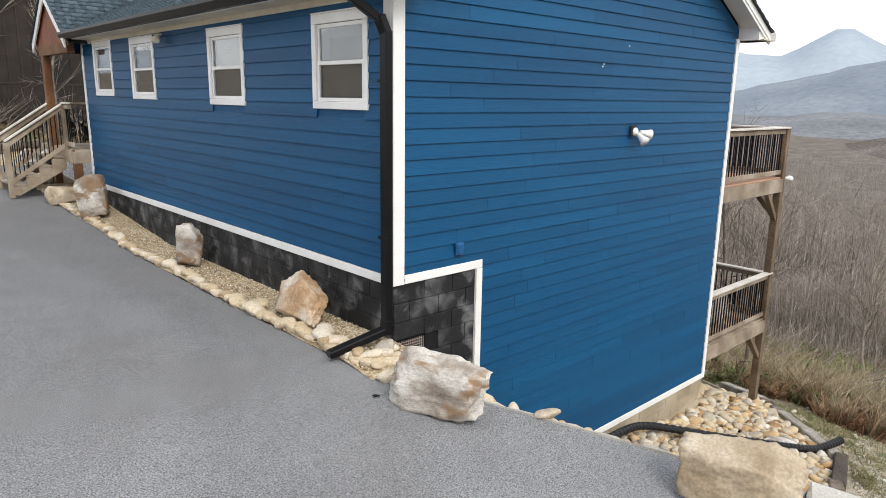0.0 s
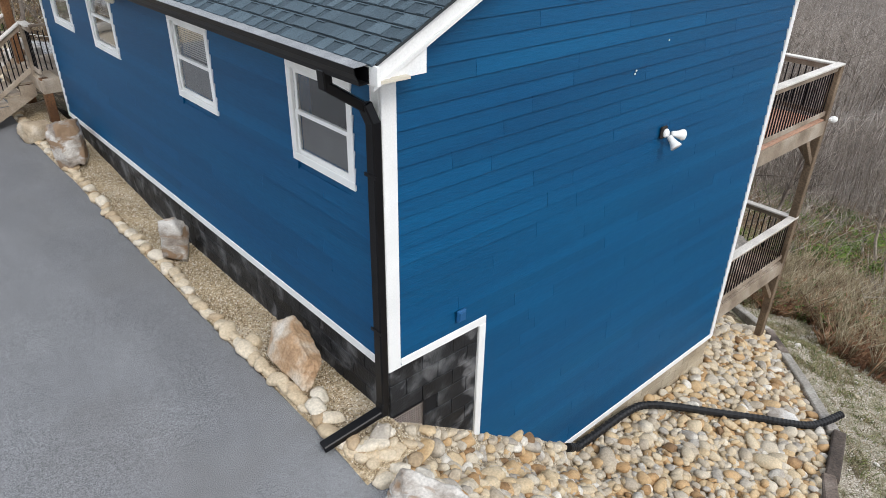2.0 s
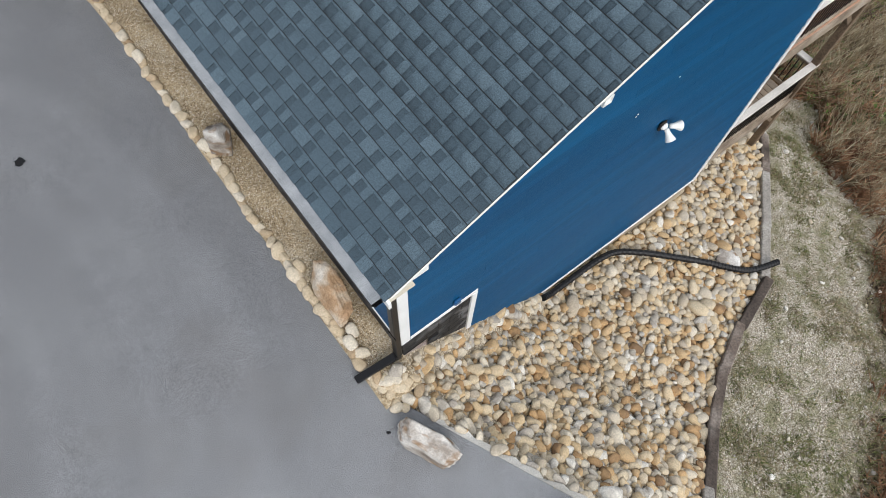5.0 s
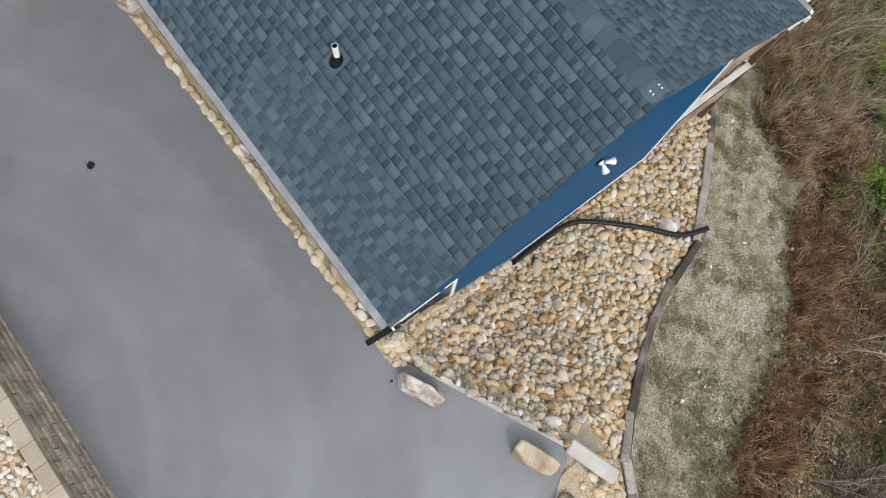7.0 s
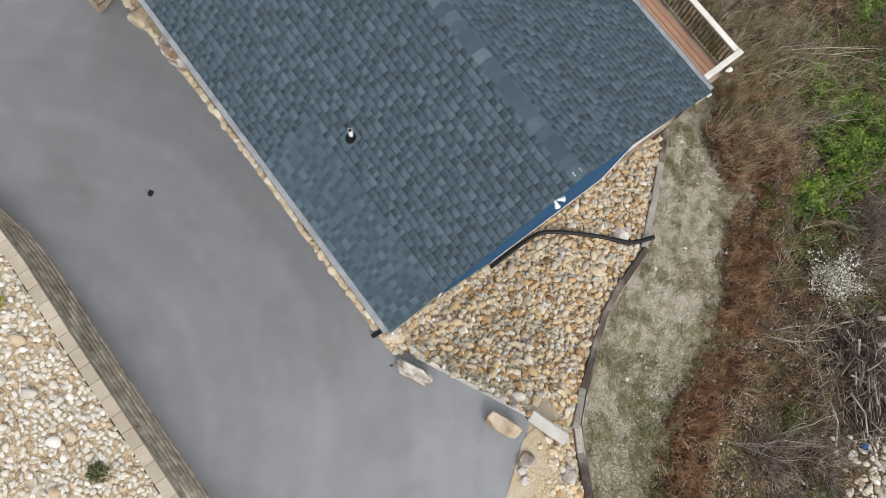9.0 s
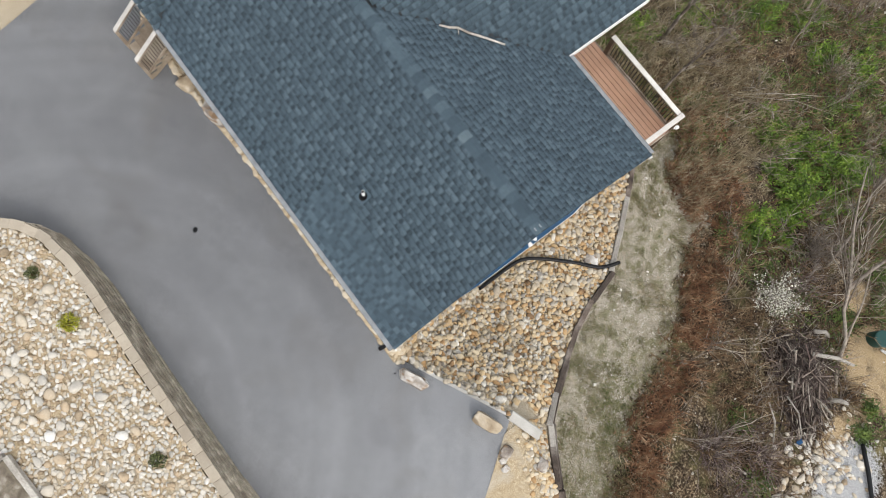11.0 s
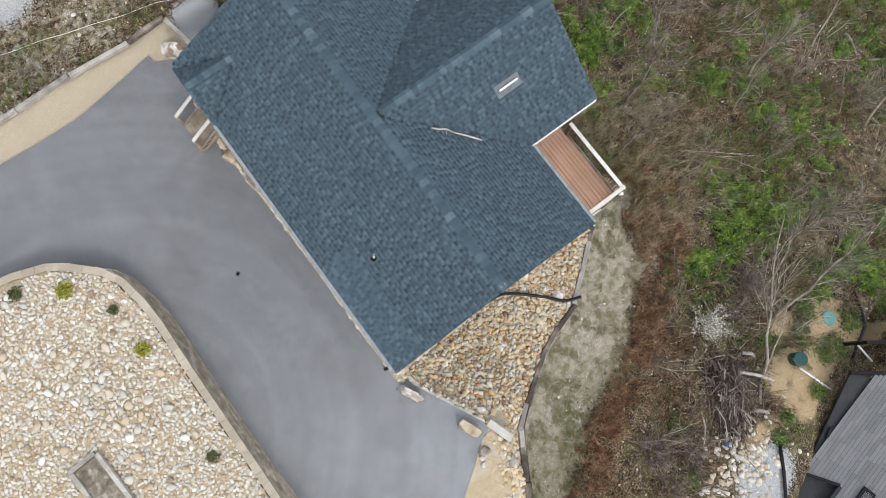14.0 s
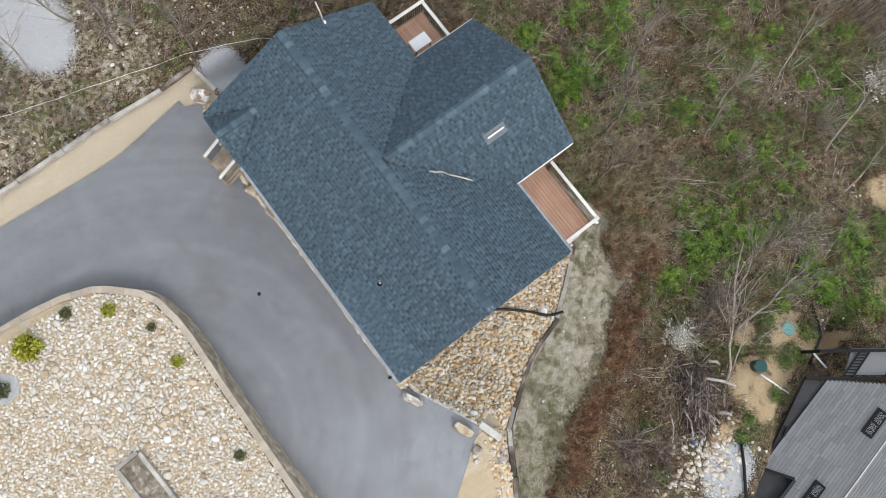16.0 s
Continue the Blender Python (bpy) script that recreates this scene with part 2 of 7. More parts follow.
WALLCAP = material("tan_wall_cap", [(0, (0.30, 0.25, 0.19)), (1, (0.42, 0.365, 0.29))], 1.0, 60, 0.92, 0.3, vary="object", amount=0.12, fine_amount=0.2)
WALLBLOCK = material("brown_retaining_block", [(0, (0.24, 0.20, 0.15)), (0.6, (0.38, 0.325, 0.25)), (1, (0.50, 0.435, 0.345))], 3.5, 40, 0.95, 0.8, 30, vary="object", amount=0.22)
HOSE = material("black_corrugated_plastic", [(0, (0.006, 0.006, 0.007)), (1, (0.012, 0.012, 0.013))], 4, 90, 0.45, 0.05, spec=0.3, fine_amount=0.1)
WHITEPLASTIC = plain("white_plastic", (0.78, 0.78, 0.76), 0.4)
GREENPLASTIC = plain("dark_green_plastic", (0.006, 0.05, 0.045), 0.5)
TEALLID = plain("teal_lid", (0.12, 0.26, 0.24), 0.6)
BLUEPLASTIC = plain("blue_plastic_box", (0.010, 0.085, 0.22), 0.4)
DARKWOOD = material("dark_stained_boards", [(0, (0.012, 0.009, 0.007)), (1, (0.04, 0.030, 0.024))], 1.2, 30, 0.8, 0.3, vary="object", amount=0.2)
SOFFITWOOD = material("red_stained_tongue_boards", [(0, (0.12, 0.035, 0.014)), (1, (0.22, 0.075, 0.03))], 1.5, 40, 0.6, 0.2, vary="object", amount=0.15)
NEARROOF = material("grey_brown_shingle", [(0, (0.135, 0.137, 0.140)), (0.5, (0.155, 0.157, 0.160)), (1, (0.178, 0.179, 0.181))], 2, 150, 0.92, 0.4, vary="island", amount=0.6, fine_amount=0.25)


def ground_material():
    """One sheet: litter and thin grass, with worn dirt, bare earth, gravel and far woods where the land has them."""
    m = bpy.data.materials.new("ground_cover")
    m.use_nodes = True
    nt = m.node_tree
    b = nt.nodes["Principled BSDF"]
    link = nt.links.new
    geo = nt.nodes.new("ShaderNodeNewGeometry")

    def grain(scale, detail=8):
        n = nt.nodes.new("ShaderNodeTexNoise")
        n.inputs["Scale"].default_value, n.inputs["Detail"].default_value = scale, detail
        link(geo.outputs["Position"], n.inputs["Vector"])
        return n.outputs[0]

    def span(v, lo, hi, a=0.0, c=1.0):
        f = nt.nodes.new("ShaderNodeMapRange")
        for k, q in enumerate((lo, hi, a, c)):
            f.inputs[k + 1].default_value = q
        link(v, f.inputs[0])
        return f.outputs[0]

    def tint(v, stops):
        r = ramp(nt, stops)
        link(span(v, 0.32, 0.68), r.inputs[0])
        return r.outputs[0]

    def mix(f, c1, c2):
        x = nt.nodes.new("ShaderNodeMixRGB")
        link(f, x.inputs[0])
        link(c1, x.inputs[1])
        link(c2, x.inputs[2])
        return x.outputs[0]

    mid, fine, patch = grain(15, 12), grain(38, 6), grain(1.3, 12)
    # Random litter tones; the darkest also carry the brush's shade in the colour.
    col = tint(mid, [(0, (0.018, 0.012, 0.007)), (0.35, (0.062, 0.043, 0.026)), (0.65, (0.135, 0.097, 0.060)), (1, (0.34, 0.28, 0.19))])
    holes = nt.nodes.new("ShaderNodeVectorMath")
    holes.operation = "SCALE"
    link(col, holes.inputs[0])
    link(span(grain(2.8, 5), 0.36, 0.64, 0.45, 1.4), holes.inputs["Scale"])
    col = holes.outputs[0]
    green = tint(fine, [(0, (0.065, 0.068, 0.022)), (1, (0.215, 0.205, 0.085))])
    col = mix(span(patch, 0.50, 0.85), col, green)
    kinds = {"path": [(0, (0.14, 0.112, 0.078)), (0.35, (0.285, 0.245, 0.185)), (0.65, (0.42, 0.375, 0.305)), (1, (0.70, 0.66, 0.58))],
             "earth": [(0, (0.17, 0.115, 0.060)), (0.5, (0.36, 0.262, 0.145)), (1, (0.58, 0.46, 0.31))],
             "grey": [(0, (0.20, 0.20, 0.20)), (0.5, (0.36, 0.36, 0.36)), (1, (0.58, 0.58, 0.575))],
             "tan": [(0, (0.20, 0.155, 0.10)), (0.5, (0.40, 0.335, 0.24)), (1, (0.58, 0.52, 0.42))],
             "woods": [(0, (0.095, 0.080, 0.068)), (0.5, (0.130, 0.111, 0.096)), (1, (0.170, 0.148, 0.130))]}
    for name, stops in kinds.items():
        at = nt.nodes.new("ShaderNodeAttribute")
        at.attribute_name = name
        add = nt.nodes.new("ShaderNodeMath")
        add.operation = "ADD"
        link(at.outputs["Fac"], add.inputs[0])
        link(span(patch if name == "earth" else grain(4.5, 12) if name == "path" else mid, 0.3, 0.7, -0.42, 0.42), add.inputs[1])
        inner = tint(fine if name != "woods" else grain(0.12, 10), stops)
        if name == "path":
            inner = mix(span(grain(2.9, 14), 0.44, 0.62, 0, 0.85), inner, tint(fine, [(0, (0.085, 0.083, 0.040)), (1, (0.27, 0.25, 0.145))]))
        col = mix(span(add.outputs[0], 0.32, 0.74), col, inner)
    s = nt.nodes.new("ShaderNodeVectorMath")
    s.operation = "SCALE"
    link(col, s.inputs[0])
    link(span(grain(70, 3), 0.3, 0.7, 0.55, 1.45), s.inputs["Scale"])
    link(s.outputs[0], b.inputs["Base Color"])
    b.inputs["Roughness"].default_value, b.inputs["Specular IOR Level"].default_value = 0.95, 0.2
    bp = nt.nodes.new("ShaderNodeBump")
    bp.inputs["Strength"].default_value, bp.inputs["Distance"].default_value = 0.8, 0.03
    link(grain(28, 6), bp.inputs["Height"])
    link(bp.outputs[0], b.inputs["Normal"])
    return m


GROUND = ground_material()
TWIG = material("dry_brown_twigs", [(0, (0.034, 0.018, 0.009)), (0.4, (0.120, 0.070, 0.036)), (0.75, (0.23, 0.152, 0.084)), (1, (0.50, 0.41, 0.28))], 2.2, 8, 0.9, 0, vary="island", amount=0.8)
GREYTWIG = material("grey_bare_branches", [(0, (0.075, 0.058, 0.046)), (0.5, (0.18, 0.148, 0.122)), (0.8, (0.30, 0.26, 0.22)), (1, (0.50, 0.46, 0.40))], 2.2, 8, 0.9, 0, vary="island", amount=0.8)
STRAW = material("straw_grass", [(0, (0.11, 0.085, 0.045)), (0.5, (0.27, 0.215, 0.130)), (1, (0.52, 0.46, 0.33))], 2.2, 8, 0.9, 0, vary="island", amount=0.8)
LEAF = material("spring_green_leaves", [(0, (0.026, 0.055, 0.007)), (0.5, (0.105, 0.185, 0.018)), (1, (0.26, 0.37, 0.05))], 2.2, 10, 0.6, 0, vary="island", amount=0.8)
YELLOWLEAF = material("yellow_green_foliage", [(0, (0.16, 0.17, 0.012)), (1, (0.46, 0.44, 0.05))], 0.6, 10, 0.6, 0, vary="island", amount=0.6)
DARKLEAF = material("olive_foliage", [(0, (0.045, 0.06, 0.02)), (1, (0.13, 0.14, 0.05))], 0.6, 10, 0.6, 0, vary="island", amount=0.6)
BLOSSOM = material("white_blossom", [(0, (0.5, 0.48, 0.38)), (1, (0.8, 0.78, 0.68))], 0.6, 10, 0.7, 0, vary="island", amount=0.6)


def glass_material():
    m = bpy.data.materials.new("window_glass")
    m.use_nodes = True
    b = m.node_tree.nodes["Principled BSDF"]
    b.inputs["Base Color"].default_value = (0.9, 0.93, 0.95, 1)
    b.inputs["Roughness"].default_value, b.inputs["Transmission Weight"].default_value = 0.02, 1.0
    b.inputs["IOR"].default_value = 1.8
    return m


GLASS = glass_material()
BLIND = plain("pale_window_blind", (0.55, 0.53, 0.50), 0.7)
SCREEN = plain("grey_insect_screen", (0.16, 0.15, 0.145), 0.8)
# Dark grey that puts the room's shade into the colour.
DARKROOM = plain("room_shade_grey", (0.10, 0.095, 0.09), 0.9)


# mesh helpers --------------------------------------------------------------
class Mesh:
    """Collects vertices and faces, then becomes one object."""
    def __init__(self):
        self.v, self.f = [], []

    def add(self, verts, faces):
        n = len(self.v)
        self.v += [tuple(p) for p in verts]
        self.f += [tuple(i + n for i in q) for q in faces]
        return self

    def box(self, size, m=Matrix(), bevel=0.0):
        """A box of that size round the origin of m; bevel chamfers its edges."""
        hx, hy, hz = (s / 2 for s in size)
        if bevel <= 0:
            vs = [(x, y, z) for x in (-hx, hx) for y in (-hy, hy) for z in (-hz, hz)]
            fs = [(0, 1, 3, 2), (4, 6, 7, 5), (0, 4, 5, 1), (2, 3, 7, 6), (0, 2, 6, 4), (1, 5, 7, 3)]
        else:
            c = min(bevel, hx * 0.9, hy * 0.9, hz * 0.9)
            bm = bmesh.new()
            for sx in (-1, 1):
                for sy in (-1, 1):
                    for sz in (-1, 1):
                        for k in ((c, c, 0), (c, 0, c), (0, c, c)):
                            bm.verts.new((sx * (hx - k[0]), sy * (hy - k[1]), sz * (hz - k[2])))
            bmesh.ops.convex_hull(bm, input=bm.verts)
            bm.verts.index_update()
            vs, fs = [v.co.copy() for v in bm.verts], [[v.index for v in f.verts] for f in bm.faces]
            bm.free()
        return self.add([m @ Vector(p) for p in vs], fs)

    def span(self, a, b, w, h, bevel=0.0, up=(0, 0, 1)):
        """A beam from a to b, w wide and h high, centred on that line."""
        a, b = Vector(a), Vector(b)
        d = b - a
        x = d.normalized()
        y = Vector(up).cross(x)
        y = y.normalized() if y.length > 1e-6 else Vector((0, 1, 0))
        z = x.cross(y)
        m = Matrix((x, y, z)).transposed().to_4x4()
        m.translation = (a + b) / 2
        return self.box((d.length, w, h), m, bevel)

    def slab(self, pts, thick):
        """A flat polygon pushed along its normal's back by thick."""
        pts = [Vector(p) for p in pts]
        n = (pts[1] - pts[0]).cross(pts[2] - pts[1]).normalized() * thick
        k = len(pts)
        fs = [tuple(range(k)), tuple(range(2 * k - 1, k - 1, -1))] + [(i, i + k, (i + 1) % k + k, (i + 1) % k) for i in range(k)]
        return self.add(pts + [p - n for p in pts], fs)

    def tube(self, pts, radii, sides=8, caps=True):
        pts = [Vector(p) for p in pts]
        if not hasattr(radii, "__len__"):
            radii = [radii] * len(pts)
        rings, ref = [], None
        for i, p in enumerate(pts):
            d = (pts[min(i + 1, len(pts) - 1)] - pts[max(i - 1, 0)]).normalized()
            if ref is None:
                ref = Vector((0, 0, 1)) if abs(d.z) < 0.9 else Vector((1, 0, 0))
            u = d.cross(ref).normalized()
            v = u.cross(d)
            ref = v
            rings.append([p + float(radii[i]) * (math.cos(a) * u + math.sin(a) * v) for a in [2 * math.pi * k / sides for k in range(sides)]])
        fs = [(i * sides + k, i * sides + (k + 1) % sides, (i + 1) * sides + (k + 1) % sides, (i + 1) * sides + k)
              for i in range(len(pts) - 1) for k in range(sides)]
        if caps:
            fs += [tuple(range(sides - 1, -1, -1)), tuple(range((len(pts) - 1) * sides, len(pts) * sides))]
        return self.add([q for r in rings for q in r], fs)

    def data(self, name, mat, smooth=False):
        me = bpy.data.meshes.new(name)
        me.from_pydata(self.v, [], self.f)
        if mat:
            me.materials.append(mat)
        if smooth:
            me.shade_smooth()
        me.update()
        bm = bmesh.new()
        bm.from_mesh(me)
        if len(bm.faces) < 20000:
            bmesh.ops.recalc_face_normals(bm, faces=bm.faces)
            bm.to_mesh(me)
        bm.free()
        return me


def part(name, mesh, mat=None, parent=None, label="", smooth=False):
    """Links a Mesh (or ready mesh data) as one object under parent."""
    ob = new(name, mesh.data(name, mat, smooth) if isinstance(mesh, Mesh) else mesh)
    if parent:
        ob.parent = parent
    return tagged(ob, label)


def thing(name, label, category, group="", kind="", at=(0, 0, 0)):
    ob = new(name)
    ob.empty_display_size = 0.1
    ob.location = at
    return tagged(ob, label, category, group, kind)


def big(name, verts, faces, mat, smooth=False, per=0):
    """One mesh out of arrays; faces as an array of triangles or quads."""
    me = bpy.data.meshes.new(name)
    verts, faces = np.asarray(verts, np.float32), np.asarray(faces, np.int32)
    n, k = faces.shape
    me.vertices.add(len(verts))
    me.vertices.foreach_set("co", verts.ravel())
    me.loops.add(n * k)
    me.loops.foreach_set("vertex_index", faces.ravel())
    me.polygons.add(n)
    me.polygons.foreach_set("loop_start", np.arange(0, n * k, k, dtype=np.int32))
    if smooth:
        me.polygons.foreach_set("use_smooth", np.ones(n, dtype=bool))
    me.materials.append(mat)
    me.update(calc_edges=True)
    me.validate()
    return me


def flat_array(me):
    co = np.empty(len(me.vertices) * 3, np.float32)
    me.vertices.foreach_get("co", co)
    tri = np.array([p.vertices[:] for p in me.polygons], np.int32)
    return co.reshape(-1, 3), tri


def scatter(name, bases, places, mat, smooth=True):
    """Many small pieces in one mesh. bases: (verts, tris); places: 4x4 arrays."""
    vs, fs, n = [], [], 0
    for i, m in enumerate(places):
        co, tri = bases[i % len(bases)]
        vs.append(co @ m[:3, :3].T + m[:3, 3])
        fs.append(tri + n)
        n += len(co)
    return big(name, np.concatenate(vs), np.concatenate(fs), mat, smooth)


# the lie of the land -------------------------------------------------------
def sm(a, b, x):
    t = np.clip((x - a) / (b - a), 0, 1)
    return t * t * (3 - 2 * t)


def bow(y):
    """How far the gravel bed swells out towards the porch stair."""
    return 0.15 * sm(6.5, 10.2, y) - 0.15 * sm(11.0, 13.0, y)


def edge_x(y):
    """The right-hand edge of the driveway."""
    return np.interp(y, [-14, -5.5, -4.57, -3.72, -3.66, -0.3, 0.0, 0.3], [-13.8, -1.45, -0.12, 1.08, 1.12, -0.48, -0.52, -0.56]) - bow(y)


def brink_x(y):
    """Where the ground breaks off downhill."""
    return np.interp(y, [-14, -3.7, -0.3, 0.0], [0.2, 1.14, -0.45, 0.05])


def left_x(y):
    """The outer face of the planter wall."""
    return np.interp(y, [-14, 4.0, 6.0, 7.0, 8.0, 8.7, 9.1, 9.6, 10.0, 10.4, 10.6, 10.72, 10.85], [-5.86, -5.86, -5.83, -5.89, -6.09, -6.47, -6.87, -7.38, -7.95, -9.07, -10.25, -11.6, -30])


def drive_z(x, y):
    return -0.66 + 0.09 * np.clip(y - 6, 0, 9) + 0.107 * np.clip(y + 0.1, -8, 0)


def rough_z(x, y):
    return 0.10 * np.sin(0.9 * x + 0.5 * np.sin(0.7 * y)) * np.sin(0.8 * y + 1.3) + 0.05 * np.sin(2.3 * x + 1.1 * y) * np.sin(1.9 * y - 0.7 * x)


def low_z(x, y):
    return np.interp(x, [-40, -1, 0.5, 3, 4, 7, 30, 60, 120, 260, 700, 1200], [6, -1.3, -2.9, -3.1, -3.2, -3.6, -10.5, -18, -27, -37, -52, -58]) + rough_z(x, y) * sm(7.5, 10, x)


def ground_z(x, y):
    x, y = np.asarray(x, float), np.asarray(y, float)
    d = drive_z(x, y)
    yard = 2.6 * sm(0.25, 1.1, (x - 15.3) * 0.285 + (y + 11.95) * -0.958) * sm(6.5, 9, x) * (1 - sm(18.5, 21, x))      # cut for the lower house
    steep = d - 0.74 * np.clip(x - brink_x(y), 0, None) - 0.22 * sm(0.0, 0.30, x - brink_x(y)) * sm(-0.6, -1.3, y)
    z = np.maximum(steep, low_z(x, y))
    z = np.where(x < brink_x(y), d, z)
    hill = 0.36 + 0.11 * np.clip(left_x(y) - 0.35 - x, 0, 12)
    z = np.where((x < left_x(y) - 0.18) & (y < 10.62), hill, z)
    north = 0.36 + 0.02 * (y - 15) + rough_z(x, y) - 0.28 * np.clip(x - 0.5, 0, 400) * np.exp(-np.clip(x - 0.5, 0, 400) / 400)
    north = np.maximum(np.maximum(north, low_z(x, y)), -60)
    return z + (north - z) * sm(14.85, 15.4, y) - yard


# ground, driveway, distance ------------------------------------------------
def spread(lo, hi, step, far_lo, far_hi):
    """Even steps between lo and hi, growing ones out to the far ends."""
    mid = list(np.arange(lo, hi + 1e-6, step))
    out, p, s = [], hi, step
    while p < far_hi:
        s *= 1.25
        p += s
        out.append(min(p, far_hi))
    back, p, s = [], lo, step
    while p > far_lo:
        s *= 1.25
        p -= s
        back.append(max(p, far_lo))
    return np.array(back[::-1] + mid + out)


def grid_mesh(name, X, Y, Z, mat, smooth=True):
    r, c = X.shape
    idx = np.arange(r * c).reshape(r, c)
    quads = np.stack([idx[:-1, :-1], idx[:-1, 1:], idx[1:, 1:], idx[1:, :-1]], -1).reshape(-1, 4)
    return big(name, np.stack([X, Y, Z], -1).reshape(-1, 3), quads, mat, smooth)


gx, gy = spread(-14, 32, 0.2, -900, 1400), spread(-18, 26, 0.2, -1400, 1400)
GX, GY = np.meshgrid(gx, gy)
GZ = ground_z(GX, GY)
GZ = np.where((GX > left_x(GY) - 0.05) & (GX < edge_x(GY) + 0.30 * sm(10.5, 13.5, GY) - 0.05) & (GY < 14.85), GZ - 0.08, GZ)
ground_data = grid_mesh("ground", GX, GY, GZ, GROUND)
TIMX = [-0.5, 0.89, 1.26, 1.65, 1.92, 2.6, 3.4, 4.23, 5.1, 6.05, 6.9, 7.6, 8.55, 9.4, 10.05, 13.0, 16.0]
TIMY = [-8.3, -6.3, -5.82, -5.16, -4.68, -4.26, -3.85, -3.38, -2.88, -2.6, -2.34, -1.88, -1.2, -0.6, -0.1, 3.6, 8.8]


def blob(x, y, cx, cy, rx, ry):
    return 1 - sm(0.6, 1.3, np.hypot((x - cx) / rx, (y - cy) / ry))


EARTHS = [(13.0, -10.3, 1.5, 1.0), (14.4, -8.7, 0.8, 0.6), (14.6, -11.0, 1.6, 0.9), (16.6, -9.8, 1.3, 0.9), (17.2, -11.2, 1.0, 0.7), (12.6, -11.6, 1.6, 0.7), (9.8, -11.4, 1.3, 0.6), (23.0, -12.2, 1.6, 0.8), (28.6, -8.6, 1.8, 1.2), (20.6, -9.7, 0.9, 0.5), (18.9, -12.6, 1.2, 0.6)]
below = (np.interp(GX, TIMX, TIMY) - GY) * 0.8
zones = {"path": sm(-0.4, 0.0, below) * (1 - sm(1.7, 3.1, below)) * sm(-5, -2, GX) * (1 - sm(11, 14, GX)) + 0.8 * np.maximum(blob(GX, GY, 12.0, -0.2, 1.5, 1.7), blob(GX, GY, 10.9, -2.0, 1.3, 1.4)) * (below > 0) + 0.42 * (GY > 15.4) * blob(GX, GY, -6, 19, 8, 6) * (1 - 0.6 * sm(-1, 3, GX)),
         "earth": 0.80 * np.maximum.reduce([blob(GX, GY, *e) for e in EARTHS]),
         "grey": np.maximum.reduce([blob(GX, GY, 9.0, -12.5, 1.7, 1.1), blob(GX, GY, 1.4, 14.95, 1.0, 1.0), blob(GX, GY, -4.1, 20.9, 1.7, 2.5), blob(GX, GY, -6.5, 24.5, 3.0, 3.0)]),
         "tan": np.where((GX > edge_x(GY) - 0.1) & (GY > np.interp(GX, TIMX, TIMY)) & (GY < 0.4) & (GX < 10.5), 1.0, 0.0) + np.where((GX < left_x(GY)) & (GY < 10.6) & (GX > -18) & (GY > -7), 1.0, 0.0) + np.where((GY > 13.6) & (GY < 15.45) & (GX < 0.4) & (GX > -30), 1.0, 0.0),
         "woods": sm(24, 60, np.hypot(GX, GY) * (GX > 0))}
for key, val in zones.items():
    ground_data.attributes.new(key, "FLOAT", "POINT").data.foreach_set("value", np.clip(val, 0, 1).ravel().astype(np.float32))
ground = new("ground", ground_data)
tagged(ground, "sloping ground of thin grass, dirt and dry litter", "ground", kind="structure")

dy = np.concatenate([np.arange(-14, 9, 0.25), np.arange(9, 14.8, 0.1)])
ts = np.linspace(0, 1, 60)
DX = np.array([[left_x(y) * (1 - t) + t * (edge_x(y) + 0.35 * sm(10.5, 13.5, y) - 0.7 * sm(13.8, 14.5, y) ** 2) for t in ts] for y in dy])
DY = np.repeat(dy[:, None], len(ts), 1) - (0.17 * np.clip(-0.6 - DX, 0, 3.6) - 0.06 * np.clip(-6 - DX, 0, 5)) * sm(12.5, 14.7, np.repeat(dy[:, None], len(ts), 1))
DZ = drive_z(DX, DY) + 0.012 * np.sin(DX * 0.8) * np.sin(DY * 0.6)
driveway = new("driveway", grid_mesh("driveway", DX, DY, DZ, ASPHALT))
tagged(driveway, "smooth grey weathered asphalt driveway with faint tyre marks", "driveway", kind="structure")

# Air haze is mixed into these hill colours, paler and bluer with distance.
MIDWOOD = material("haze_tinted_woodland", [(0, (0.155, 0.165, 0.182)), (0.5, (0.185, 0.195, 0.212)), (1, (0.22, 0.228, 0.245))], 0.01, 0.15, 1.0, 0, spec=0, fine_amount=0.2, detail=10)
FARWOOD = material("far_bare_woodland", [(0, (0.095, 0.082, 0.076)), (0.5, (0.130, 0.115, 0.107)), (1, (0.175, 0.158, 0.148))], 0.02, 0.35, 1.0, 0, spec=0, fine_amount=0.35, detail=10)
HAZEHILL = material("haze_tinted_hill", [(0, (0.175, 0.205, 0.245)), (1, (0.225, 0.255, 0.292))], 0.006, 0.08, 1.0, 0, spec=0, fine_amount=0.12, detail=10)
FARHILL = material("haze_tinted_mountain", [(0, (0.28, 0.33, 0.385)), (1, (0.34, 0.39, 0.44))], 0.003, 0.03, 1.0, 0, spec=0, fine_amount=0.06, detail=8)


def ridge(name, label, mat, dist, depth, a0, a1, profile):
    """A long hill across the view: angle from the x axis, crest height by profile."""
    an = np.radians(np.linspace(a0, a1, 160))
    rows = np.linspace(0, 1, 14)
    A, R = np.meshgrid(an, rows)
    D = dist + depth * R
    H = np.array([[profile(math.degrees(a)) for a in an]])
    bumps = 0.02 * np.sin(A * 37 + R * 3)
    Z = -70 + (H + 70) * np.sin(R * math.pi / 2) * (1 + bumps * (1 - R))
    return tagged(new(name, grid_mesh(name, D * np.cos(A), D * np.sin(A), Z, mat)), label, "hill", kind="structure")


def bell(a, c, w):
    return math.exp(-((a - c) / w) ** 2)


